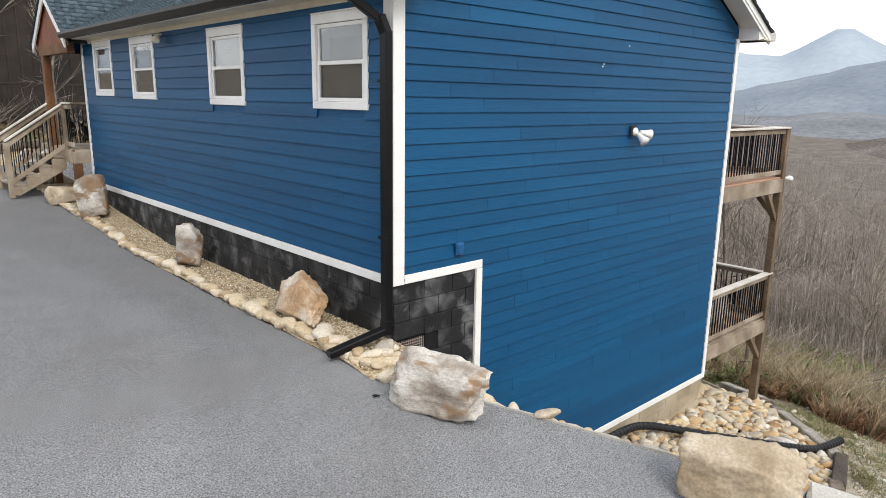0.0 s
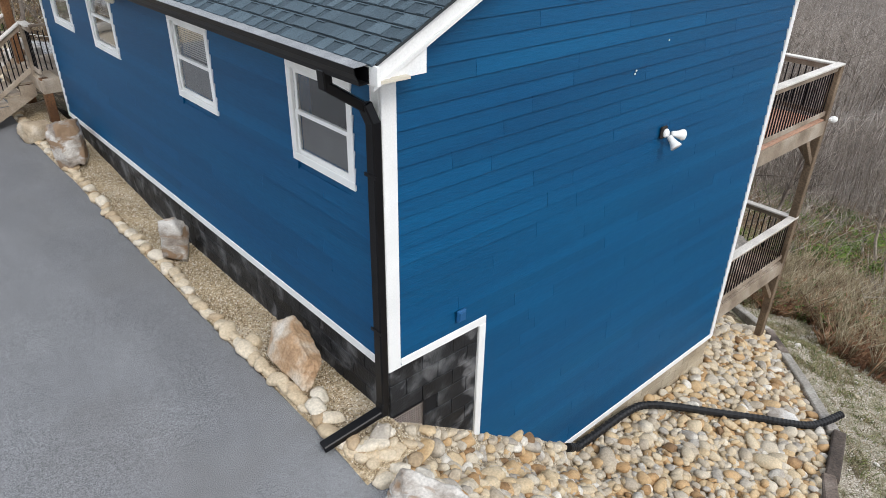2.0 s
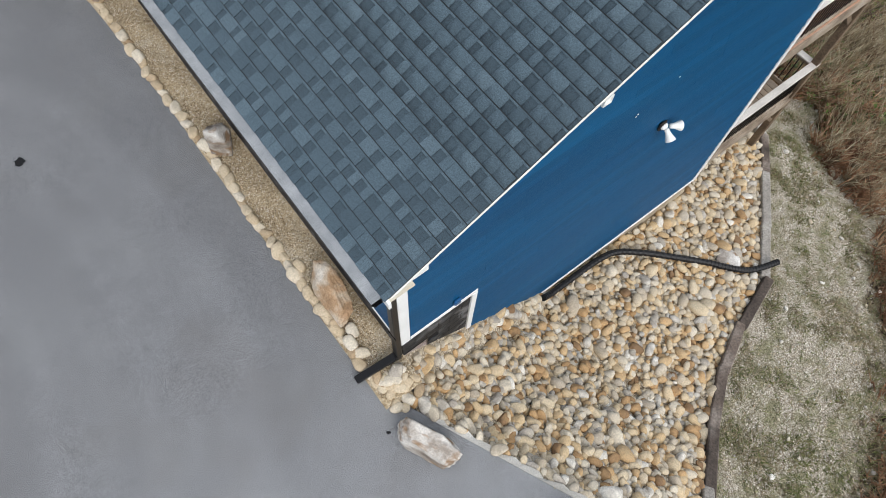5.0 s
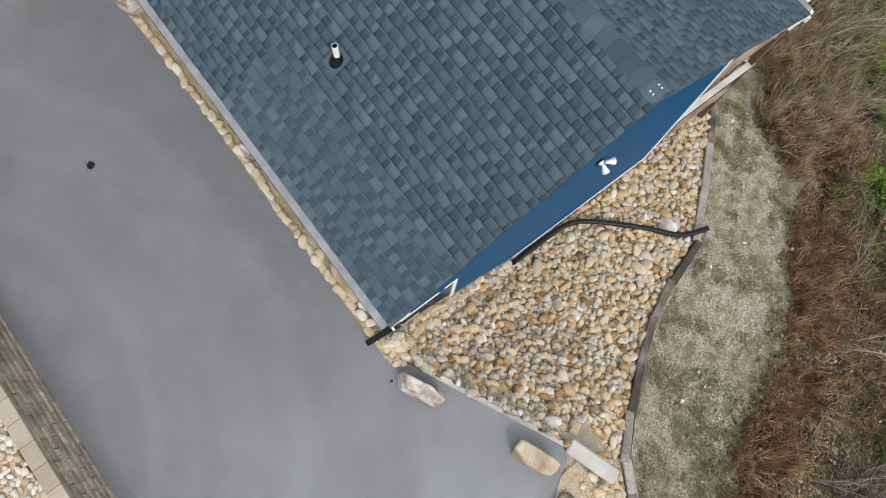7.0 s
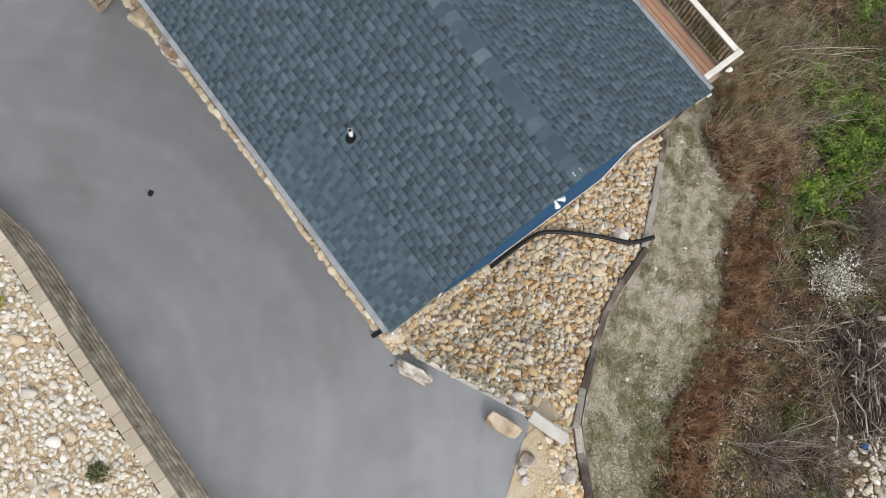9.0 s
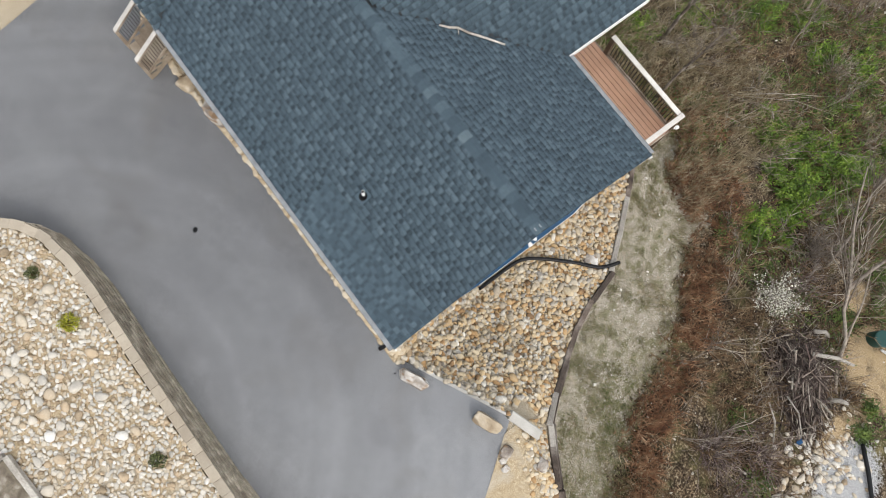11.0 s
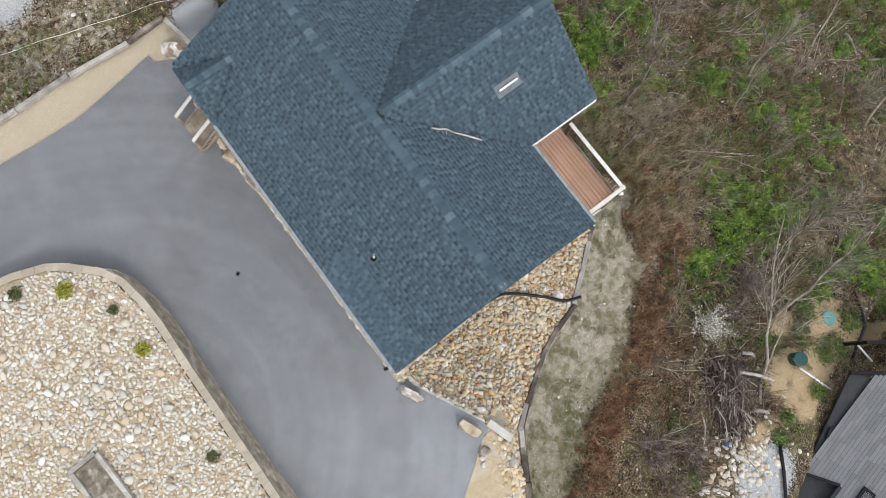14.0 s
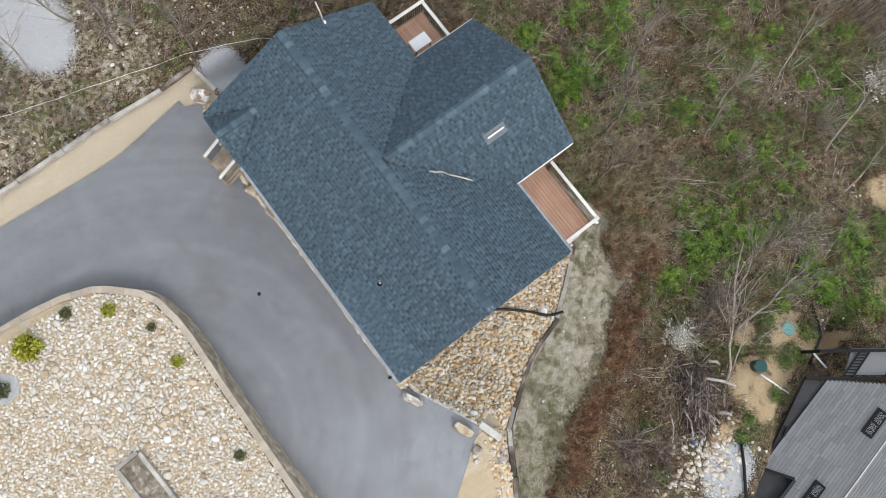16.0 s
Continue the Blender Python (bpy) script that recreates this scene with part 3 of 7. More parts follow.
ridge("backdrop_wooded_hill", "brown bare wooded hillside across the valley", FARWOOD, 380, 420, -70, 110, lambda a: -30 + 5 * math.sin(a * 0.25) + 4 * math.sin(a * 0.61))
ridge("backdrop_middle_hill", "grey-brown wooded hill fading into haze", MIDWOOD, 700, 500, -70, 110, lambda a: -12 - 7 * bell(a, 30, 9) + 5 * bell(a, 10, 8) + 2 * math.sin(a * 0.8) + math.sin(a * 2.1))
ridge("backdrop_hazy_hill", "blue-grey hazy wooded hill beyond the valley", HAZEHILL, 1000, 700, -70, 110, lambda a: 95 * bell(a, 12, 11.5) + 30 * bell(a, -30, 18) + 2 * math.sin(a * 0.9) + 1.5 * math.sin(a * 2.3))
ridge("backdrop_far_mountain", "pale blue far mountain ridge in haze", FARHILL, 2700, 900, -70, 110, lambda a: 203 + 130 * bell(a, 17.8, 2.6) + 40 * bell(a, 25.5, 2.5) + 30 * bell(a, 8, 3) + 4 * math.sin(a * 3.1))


# the blue house ------------------------------------------------------------
W, L, EAVE, SLOPE, RX = 7.05, 12.0, 2.98, 0.50, 3.6      # wall sizes, eave height at x = -0.3, pitch, ridge
EXPO = 0.153


def roof_z(x):
    return EAVE + SLOPE * (3.9 - abs(x - RX))


house = thing("house", "blue lap-sided house with white trim and grey shingle roof", "house")


def board_data(u0b, u1b, u0t, u1t, z0, h, side):
    """One lap-siding board; side maps (along, out, up) to the world."""
    z1 = z0 + h
    q = [(u0b, 0.0, z0), (u1b, 0.0, z0), (u1b, 0.025, z0), (u0b, 0.025, z0), (u0t, 0.0, z1), (u1t, 0.0, z1), (u1t, 0.006, z1), (u0t, 0.006, z1)]
    return Mesh().add([side(*p) for p in q], [(0, 1, 2, 3), (4, 7, 6, 5), (0, 4, 5, 1), (2, 6, 7, 3), (1, 5, 6, 2), (0, 3, 7, 4)])


def south(u, o, z):
    return (u, -o, z)


def west(u, o, z):
    return (-o, u, z)


# wall cores
core = Mesh()
core.slab([(0, 0, 0.03), (1.25, 0, 0.03), (1.25, 0, -2.95), (W, 0, -2.95), (W, 0, roof_z(W) - 0.2), (RX, 0, roof_z(RX) - 0.2), (0, 0, roof_z(0) - 0.2)], -0.15)
wall_south = part("wall_south", core, SIDING, house, "tall blue gable wall of lap siding")
WIN = [(0.37, 1.38, 1.72, 2.69), (2.98, 4.02, 1.72, 2.70), (6.01, 7.08, 1.76, 2.74), (8.06, 9.12, 1.80, 2.78)]      # along, sill, head
WZ0, WZ1 = 1.74, 2.73
wall_west = part("wall_west", Mesh().box((0.10, 9.6, 0.4), pose(0.20, 4.95, 0.15)), SIDING, house, "long blue wall of lap siding with four windows")
ys = [0.15] + [v for a, b, _, _ in WIN for v in (a + 0.1, b - 0.1)] + [9.85]
for i in range(len(ys) - 1):
    yc, yl = (ys[i] + ys[i + 1]) / 2, ys[i + 1] - ys[i]
    if i % 2 == 0:
        part("wall_panel", Mesh().box((0.15, yl, 2.865), pose(0.076, yc, 1.4925)), SIDING, wall_west)
    else:
        part("wall_panel", Mesh().box((0.15, yl, WZ0 + 0.04), pose(0.076, yc, 0.06 + (WZ0 + 0.04) / 2)), SIDING, wall_west)
        part("wall_panel", Mesh().box((0.15, yl, 2.895 - WZ1 + 0.1), pose(0.076, yc, (2.895 + WZ1 - 0.1) / 2)), SIDING, wall_west)
for nm, sz, at in (("wall_east", (0.15, 11.7, 5.9), (W - 0.08, 6.05, -0.2)), ("wall_north", (W - 1.75, 0.15, 5.9), (W / 2 + 0.8, L - 0.1, -0.2)), ("wall_wing_south", (2.95, 0.15, 5.9), (W + 1.5, 3.75, -0.2)),
                   ("wall_wing_north", (2.95, 0.15, 5.9), (W + 1.5, 8.95, -0.2)), ("wall_wing_east", (0.15, 5.3, 5.9), (W + 2.95, 6.35, -0.2)), ("wall_porch_side", (1.5, 0.15, 2.3), (0.85, 9.78, 1.6)), ("wall_porch_back", (0.15, 2.1, 2.3), (1.6, 10.85, 1.6))):
    part(nm, Mesh().box(sz, pose(*at)), SIDING, house, "blue wall of the house")
part("gable_panel", Mesh().slab([(W + 2.95, 3.2, 2.7), (W + 2.95, 9.0, 2.7), (W + 2.95, 6.09, 4.6)], 0.1), SIDING, house)
part("gable_panel", Mesh().slab([(0.1, L - 0.05, 2.7), (W, L - 0.05, 2.7), (RX, L - 0.05, 4.65)], 0.1), SIDING, house)
part("floor_platform", Mesh().box((W - 0.2, L - 2.2, 0.15), pose(W / 2, 5.0, 0.4)), DARKROOM, house)
# Added backing, coloured dark so the glass looks into a dim room.
room = part("room_lining", Mesh().box((0.05, 9.4, 2.3), pose(2.2, 4.95, 1.6)), DARKROOM, house, "dark-coloured backing behind the windows for the room's shade")

# siding boards, each its own piece
random.seed(11)


def courses_south():
    z = -2.88
    while z < 4.7:
        lo, hi = 0.10, W - 0.10
        if z < 0.02:
            lo = 1.25
        if z + EXPO > 2.72:
            f = lambda zz: max(0.10, (zz - 2.62) / SLOPE - 0.3)
            lob, lot = f(z), f(z + EXPO + 0.01)
            hib, hit = min(hi, 2 * RX - lob), min(hi, 2 * RX - lot)
        else:
            lob = lot = lo
            hib = hit = hi
        if hit - lot < 0.12:
            break
        cuts = [lob]
        p = lob + random.uniform(0.5, 3.4)
        while p < hib - 0.4:
            cuts.append(p)
            p += random.choice((1.83, 2.44, 3.05, 3.66))
        cuts.append(hib)
        for i in range(len(cuts) - 1):
            a, b = cuts[i] + (0.0015 if i else 0), cuts[i + 1] - 0.0015
            at, bt = (lot if i == 0 else a), (hit if i == len(cuts) - 2 else b)
            if at < bt - 0.02:
                part("siding_board", board_data(a, b, max(at, a), min(bt, b), z, EXPO + 0.012, south), SIDING, wall_south)
        z += EXPO


def courses_west():
    z = 0.10
    while z < 2.80:
        h = min(EXPO + 0.012, 2.83 - z)
        gaps = [(a + 0.06, b - 0.06) for a, b, lo, hi in WIN if z + EXPO > lo + 0.06 and z < hi - 0.06]
        spans, p = [], 0.10
        for a, b in gaps:
            spans.append((p, a))
            p = b
        spans.append((p, 9.77))
        for a, b in spans:
            c = a + (random.uniform(0.6, 3.6) if not gaps else 9)
            while c < b - 0.5:
                part("siding_board", board_data(a, c - 0.0015, a, c - 0.0015, z, h, west), SIDING, wall_west)
                a, c = c + 0.0015, c + random.choice((2.44, 3.66))
            part("siding_board", board_data(a, b, a, b, z, h, west), SIDING, wall_west)
        z += EXPO


courses_south()
courses_west()


# white trim
def trim(a, b, w, h, label=""):
    return part("trim_board", Mesh().span(a, b, w, h, 0.006), WHITE, house, label)


part("trim_board", Mesh().box((0.146, 0.036, 2.834), pose(0.049, -0.010, 1.413), 0.006), WHITE, house, "white corner board")
part("trim_board", Mesh().box((0.032, 0.115, 2.83), pose(-0.009, 0.068, 1.413), 0.006), WHITE, house, "white corner board")
trim((0.124, -0.010, 0.045), (1.255, -0.010, 0.045), 0.034, 0.095)
part("trim_board", Mesh().box((0.095, 0.04, 1.72), pose(1.208, -0.0105, -0.865), 0.006), WHITE, house)
trim((1.9, -0.012, -2.905), (W + 0.01, -0.012, -2.905), 0.04, 0.10, "white base board of the gable wall")
part("trim_board", Mesh().box((0.10, 0.04, 5.8), pose(W - 0.045, -0.014, -0.05), 0.006), WHITE, house, "white corner board")
part("trim_board", Mesh().box((0.04, 9.72, 0.095), pose(-0.011, 4.98, 0.045), 0.006), WHITE, house, "white base board of the long wall")
part("trim_board", Mesh().box((0.04, 0.10, 2.83), pose(-0.010, 9.83, 1.413), 0.006), WHITE, house, "white corner board")
part("frieze_board", Mesh().box((0.03, 9.7, 0.12), pose(-0.018, 4.95, 2.825), 0.004), CREAM, house, "cream frieze board under the eave")


# windows
def window(y0, y1, WZ0, WZ1, blinds=True):
    win = part("window", Mesh().box((0.05, y1 - y0, 0.012), pose(-0.012, (y0 + y1) / 2, WZ1 + 0.008)), WHITE, house, "white double-hung window with flat white casing")
    yc, w, h, zc = (y0 + y1) / 2, y1 - y0, WZ1 - WZ0, (WZ0 + WZ1) / 2
    t = 0.078
    for nm, sz, at in (("casing_board", (0.035, w, t + 0.02), (-0.015, yc, WZ1 - t / 2 - 0.01)), ("casing_board", (0.035, w, t), (-0.015, yc, WZ0 + t / 2)),
                       ("casing_board", (0.035, t, h - 2 * t - 0.022), (-0.015, y0 + t / 2, zc - 0.01)), ("casing_board", (0.035, t, h - 2 * t - 0.022), (-0.015, y1 - t / 2, zc - 0.01))):
        part(nm, Mesh().box(sz, pose(*at), 0.005), WHITE, win)
    a, b, lo, hi = y0 + t + 0.002, y1 - t - 0.002, WZ0 + t + 0.002, WZ1 - t - 0.024
    mid = (lo + hi) / 2
    for nm, z0, z1, x in (("upper_sash", mid - 0.02, hi, 0.014), ("lower_sash", lo, mid + 0.02, 0.004)):
        s, f = Mesh(), 0.038
        s.box((0.03, b - a, f), pose(x, yc, z0 + f / 2)).box((0.03, b - a, f), pose(x, yc, z1 - f / 2))
        s.box((0.03, f, z1 - z0 - 2 * f), pose(x, a + f / 2, (z0 + z1) / 2)).box((0.03, f, z1 - z0 - 2 * f), pose(x, b - f / 2, (z0 + z1) / 2))
        sash = part(nm, s, WHITE, win)
        p = part("pane", Mesh().box((0.006, b - a - 2 * f, z1 - z0 - 2 * f), pose(x, yc, (z0 + z1) / 2)), GLASS, win)
        p.visible_shadow = False
    part("screen", Mesh().box((0.004, b - a - 0.08, mid - lo - 0.03), pose(0.032, yc, (lo + mid) / 2)), SCREEN, win, "grey insect screen over the lower sash")
    if blinds:
        for k in range(14):
            part("blind_slat", Mesh().box((0.024, b - a - 0.05, 0.002), pose(0.075, yc, mid + 0.03 + k * (hi - mid - 0.04) / 14, 0, 62, 0)), BLIND, win, "pale green-grey blind slat")


for k, w in enumerate(WIN):
    window(*w, k > 0)

# roof deck, soffits, fascia, gutters
Y0, Y1 = -0.33, 12.15
WX, WY0, WY1, WRY = 10.25, 2.92, 9.26, 6.09           # rear wing: outer edge, eaves, ridge
WS = 1.93 / (WRY - WY0)
PX, PY0, PY1, PRY = -0.37, 9.35, 12.1, 10.78          # porch gable
PS = 1.02 / (PY1 - PRY)


def wing_z(y):
    return EAVE + WS * ((WRY - WY0) - abs(y - WRY))


def porch_z(y):
    return 2.86 + PS * ((PY1 - PRY) - abs(y - PRY))


roof = part("roof", Mesh().slab([(-0.3, Y0 - 0.027, EAVE), (RX, Y0 - 0.027, roof_z(RX)), (RX, Y1, roof_z(RX)), (-0.3, Y1, EAVE)][::-1], -0.02), ROOFDARK, house, "grey-blue asphalt shingle roof with cross gables")
for q, th in (([(RX, Y0 - 0.027, roof_z(RX)), (7.5, Y0 - 0.027, EAVE), (7.5, Y1, EAVE), (RX, Y1, roof_z(RX))][::-1], -0.02),
              ([(RX + 0.3, WRY, wing_z(WRY)), (RX + 0.3, WY0, EAVE), (WX, WY0, EAVE), (WX, WRY, wing_z(WRY))], 0.02),
              ([(RX + 0.3, WY1, EAVE), (RX + 0.3, WRY, wing_z(WRY)), (WX, WRY, wing_z(WRY)), (WX, WY1, EAVE)], 0.02),
              ([(PX, PY0, porch_z(PY0)), (PX, PRY, porch_z(PRY)), (2.0, PRY, porch_z(PRY)), (2.0, PY0, porch_z(PY0))][::-1], 0.02),
              ([(PX, PRY, porch_z(PRY)), (PX, PY1, porch_z(PY1)), (2.0, PY1, porch_z(PY1)), (2.0, PRY, porch_z(PRY))][::-1], 0.02)):
    part("roof_deck", Mesh().slab(q, th), ROOFDARK, roof)


def shingle_rows(length, slope_len, rng, expo=0.143):
    """Tabs of a laminated shingle roof: (course, start, width, thickness)."""
    out, n = [], int(slope_len / expo + 0.999)
    for i in range(n):
        p, low = -rng.uniform(0, 0.25), False
        while p < length:
            low = not low and rng.random() < 0.78
            w = rng.choice((0.07, 0.10, 0.13)) if low else rng.choice((0.09, 0.13, 0.17, 0.21))
            a, b = max(p, 0), min(p + w, length)
            if b - a > 0.02:
                out.append((i, a, b, 0.004 if low else rng.choice((0.012, 0.015))))
            p += w
    return out


def lay(origin, along, upslope, length, slope_len, skip, rng, near=None):
    """Shingles on one roof plane. near(course, start): pieces that become objects of their own."""
    o, u, s = Vector(origin), Vector(along).normalized(), Vector(upslope).normalized()
    n = u.cross(s)
    turned = n.z < 0
    if turned:
        n = -n
    vs, fs, k = [], [], 0
    dv, df, dk = [], [], 0
    for i, a, b, th in shingle_rows(length, slope_len, rng):
        s0, s1 = i * 0.143 + 0.010, min(i * 0.143 + 0.143, slope_len)
        c = o + u * (a + b) / 2 + s * (s0 + s1) / 2
        if skip(c):
            continue
        q = [o + u * (a + 0.0015) + s * s0 + n * (0.006 + th), o + u * (b - 0.0015) + s * s0 + n * (0.006 + th),
             o + u * (b - 0.0015) + s * s1 + n * 0.006, o + u * (a + 0.0015) + s * s1 + n * 0.006,
             o + u * (a + 0.0015) + s * s0 + n * 0.001, o + u * (b - 0.0015) + s * s0 + n * 0.001]
        f = [(0, 1, 2), (0, 2, 3), (4, 5, 1), (4, 1, 0), (4, 0, 3), (5, 2, 1)]
        f = [t[::-1] for t in f] if turned else f
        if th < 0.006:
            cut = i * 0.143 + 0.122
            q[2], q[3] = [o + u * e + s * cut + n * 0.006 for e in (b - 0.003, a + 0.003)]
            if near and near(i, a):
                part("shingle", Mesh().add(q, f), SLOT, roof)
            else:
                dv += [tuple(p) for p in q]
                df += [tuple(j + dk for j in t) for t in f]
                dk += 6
            e0, e1 = a - 0.002, b + 0.002
            q = [o + u * e0 + s * cut + n * 0.016, o + u * e1 + s * cut + n * 0.016, o + u * e1 + s * s1 + n * 0.006, o + u * e0 + s * s1 + n * 0.006, o + u * e0 + s * cut + n * 0.001, o + u * e1 + s * cut + n * 0.001]
        if near and near(i, a):
            part("shingle", Mesh().add(q, f), SHINGLE_ONE, roof)
            continue
        vs += [tuple(p) for p in q]
        fs += [tuple(j + k for j in t) for t in f]
        k += 6
    return vs, fs, k, dv, df, dk


rng = random.Random(5)
planes = []
SL = 3.9 * math.hypot(1, SLOPE)
up_l, up_r = (1, 0, SLOPE), (-1, 0, SLOPE)
in_wing = lambda p: p.x > RX and WY0 < p.y < WY1 and wing_z(p.y) > roof_z(p.x) + 0.005
in_porch = lambda p: PY0 < p.y < PY1 and p.x < 2.0 and porch_z(p.y) > roof_z(p.x) + 0.005
planes.append(lay((-0.345, Y0 - 0.03, EAVE - 0.045 * SLOPE), (0, 1, 0), up_l, Y1 - Y0 + 0.07, SL + 0.05, in_porch, rng, lambda i, a: i < 9 and a < 4.0))
planes.append(lay((7.545, Y0 - 0.03, EAVE - 0.045 * SLOPE), (0, 1, 0), up_r, Y1 - Y0 + 0.07, SL + 0.05, in_wing, rng))
WL = (WRY - WY0) * math.hypot(1, WS)
in_main = lambda p: roof_z(p.x) > wing_z(p.y) and p.x < 7.5
planes.append(lay((RX + 0.2, WY0, EAVE), (1, 0, 0), (0, 1, WS), WX - RX - 0.14, WL, in_main, rng))
planes.append(lay((RX + 0.2, WY1, EAVE), (1, 0, 0), (0, -1, WS), WX - RX - 0.14, WL, in_main, rng))
PL = (PY1 - PRY) * math.hypot(1, PS)
under = lambda p: p.x > -0.3 and roof_z(p.x) > porch_z(p.y)
planes.append(lay((PX - 0.06, 2 * PRY - PY1, 2.86), (1, 0, 0), (0, 1, PS), 2.6, PL, under, rng))
planes.append(lay((PX - 0.06, PY1, 2.86), (1, 0, 0), (0, -1, PS), 2.6, PL, under, rng))
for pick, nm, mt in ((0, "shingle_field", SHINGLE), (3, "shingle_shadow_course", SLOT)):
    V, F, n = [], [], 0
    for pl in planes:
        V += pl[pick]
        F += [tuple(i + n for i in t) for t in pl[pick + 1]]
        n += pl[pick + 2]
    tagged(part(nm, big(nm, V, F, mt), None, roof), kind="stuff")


def ridge_caps(a, b, slope):
    """Bent cap shingles along a ridge from a to b."""
    a, b = Vector(a), Vector(b)
    d = (b - a).normalized()
    side = Vector((d.y, -d.x, 0)).normalized()
    steps = int((b - a).length / 0.21)
    m = Mesh()
    w, sl = 0.145, slope
    q = []
    for e, lift in ((0.0, 0.022), (0.235, 0.010)):
        q += [d * e - side * w + Vector((0, 0, lift - w * sl)), d * e + Vector((0, 0, lift + 0.006)), d * e + side * w + Vector((0, 0, lift - w * sl))]
    q += [p - Vector((0, 0, 0.018)) for p in q[:3]]
    me = m.add(q, [(0, 1, 4, 3), (1, 2, 5, 4), (0, 6, 7, 1), (1, 7, 8, 2)]).data("ridge_cap", RIDGECAP)
    for i in range(steps):
        part("ridge_cap", me, None, roof).location = a + d * 0.21 * i


ridge_caps((RX, Y0, roof_z(RX) + 0.006), (RX, Y1, roof_z(RX) + 0.006), SLOPE)
ridge_caps((WX, WRY, wing_z(WRY) + 0.006), (RX + 0.3, WRY, wing_z(WRY) + 0.006), WS)
ridge_caps((PX, PRY, porch_z(PRY) + 0.006), (1.75, PRY, porch_z(PRY) + 0.006), PS)


def rake(x0, z0, x1, z1, y, label=""):
    d = 0.18
    m = Mesh()
    m.add([(x, yy, z - e) for yy in (y, y + 0.03) for x, z in ((x0, z0), (x1, z1)) for e in (0, d)], [(0, 1, 3, 2), (4, 6, 7, 5), (0, 2, 6, 4), (1, 5, 7, 3), (0, 4, 5, 1), (2, 3, 7, 6)])
    part("fascia_board", m, WHITE, house, label)


for y in (Y0 + 0.012, Y1 - 0.012):
    rake(-0.3, EAVE - 0.02, RX, roof_z(RX) - 0.02, y, "white rake board")
    rake(RX, roof_z(RX) - 0.02, 7.5, EAVE - 0.02, y, "white rake board")
for s in (-1, 1):
    part("fascia_board", Mesh().slab([(WX + 0.02, WRY, wing_z(WRY)), (WX + 0.02, WRY + s * (WRY - WY0), EAVE), (WX + 0.02, WRY + s * (WRY - WY0), EAVE - 0.19), (WX + 0.02, WRY, wing_z(WRY) - 0.19)], 0.03), WHITE, house)
    part("fascia_board", Mesh().slab([(PX - 0.02, PRY, porch_z(PRY)), (PX - 0.02, PRY + s * (PY1 - PRY), 2.86), (PX - 0.02, PRY + s * (PY1 - PRY), 2.68), (PX - 0.02, PRY, porch_z(PRY) - 0.18)], 0.03), WHITE, house)
part("fascia_board", Mesh().box((0.03, 9.7, 0.13), pose(-0.312, 4.45, EAVE - 0.08)), WHITE, house)
part("fascia_board", Mesh().box((0.03, 3.3, 0.13), pose(7.512, 1.25, EAVE - 0.09)), WHITE, house)
part("fascia_board", Mesh().box((0.03, 2.9, 0.13), pose(7.512, 10.7, EAVE - 0.09)), WHITE, house)
part("fascia_board", Mesh().box((2.75, 0.03, 0.17), pose(8.88, WY0 - 0.012, EAVE - 0.09)), WHITE, house)
part("fascia_board", Mesh().box((2.75, 0.03, 0.17), pose(8.88, WY1 + 0.012, EAVE - 0.09)), WHITE, house)
# soffits: level along the eaves, sloping under the rakes
part("soffit", Mesh().box((0.30, 9.9, 0.02), pose(-0.15, 4.6, EAVE - 0.14)), CREAM, house, "cream soffit under the eave")
part("soffit", Mesh().box((0.30, 3.2, 0.02), pose(7.34, 1.25, EAVE - 0.14)), CREAM, house)
for s in (-1, 1):
    part("soffit", Mesh().slab([(RX, Y0, roof_z(RX) - 0.15), (RX, 0, roof_z(RX) - 0.15), (RX + s * 3.9, 0, EAVE - 0.15), (RX + s * 3.9, Y0, EAVE - 0.15)], 0.02), WHITE, house)
# boxed eave returns on the gable
for x0 in (-0.3, 7.2):
    m = Mesh()
    if x0 < 0:
        m.slab([(-0.3, Y0 + 0.034, 2.93), (-0.3, Y0 + 0.034, 2.83), (0.19, Y0 + 0.034, 2.83), (0.19, Y0 + 0.034, 3.14)], 0.36)
    else:
        m.slab([(7.5, Y0 + 0.034, 2.93), (7.5, Y0 + 0.034, 2.83), (7.12, Y0 + 0.034, 2.83), (7.12, Y0 + 0.034, 3.10)][::-1], 0.36)
    part("eave_return", m, WHITE, house, "white boxed eave return")


def gutter(x, y0, y1, out):
    prof = [(0.0, 0.0), (0.0, -0.11), (out * 0.085, -0.115), (out * 0.10, -0.075), (out * 0.125, -0.03), (out * 0.125, 0.012), (out * 0.117, 0.0), (out * 0.117, -0.028), (out * 0.092, -0.074), (out * 0.08, -0.105), (out * 0.008, -0.102), (out * 0.008, 0.0)]
    m = Mesh()
    n = len(prof)
    m.add([(x + a, y, EAVE - 0.03 + z) for y in (y0, y1) for a, z in prof], [(i, (i + 1) % n, (i + 1) % n + n, i + n) for i in range(n)] + [tuple(range(n)), tuple(range(2 * n - 1, n - 1, -1))])
    g = part("gutter", m, BLACKMETAL, house, "black eaves gutter")
    part("gutter_guard", Mesh().slab([(x + out * 0.002, y0, EAVE - 0.012), (x + out * 0.12, y0, EAVE - 0.020), (x + out * 0.12, y1, EAVE - 0.020), (x + out * 0.002, y1, EAVE - 0.012)], 0.004), GUTTERMESH, g, "grey perforated gutter guard")


gutter(-0.328, Y0 + 0.02, 9.75, -1)
gutter(7.53, Y0 + 0.02, WY0 - 0.03, 1)


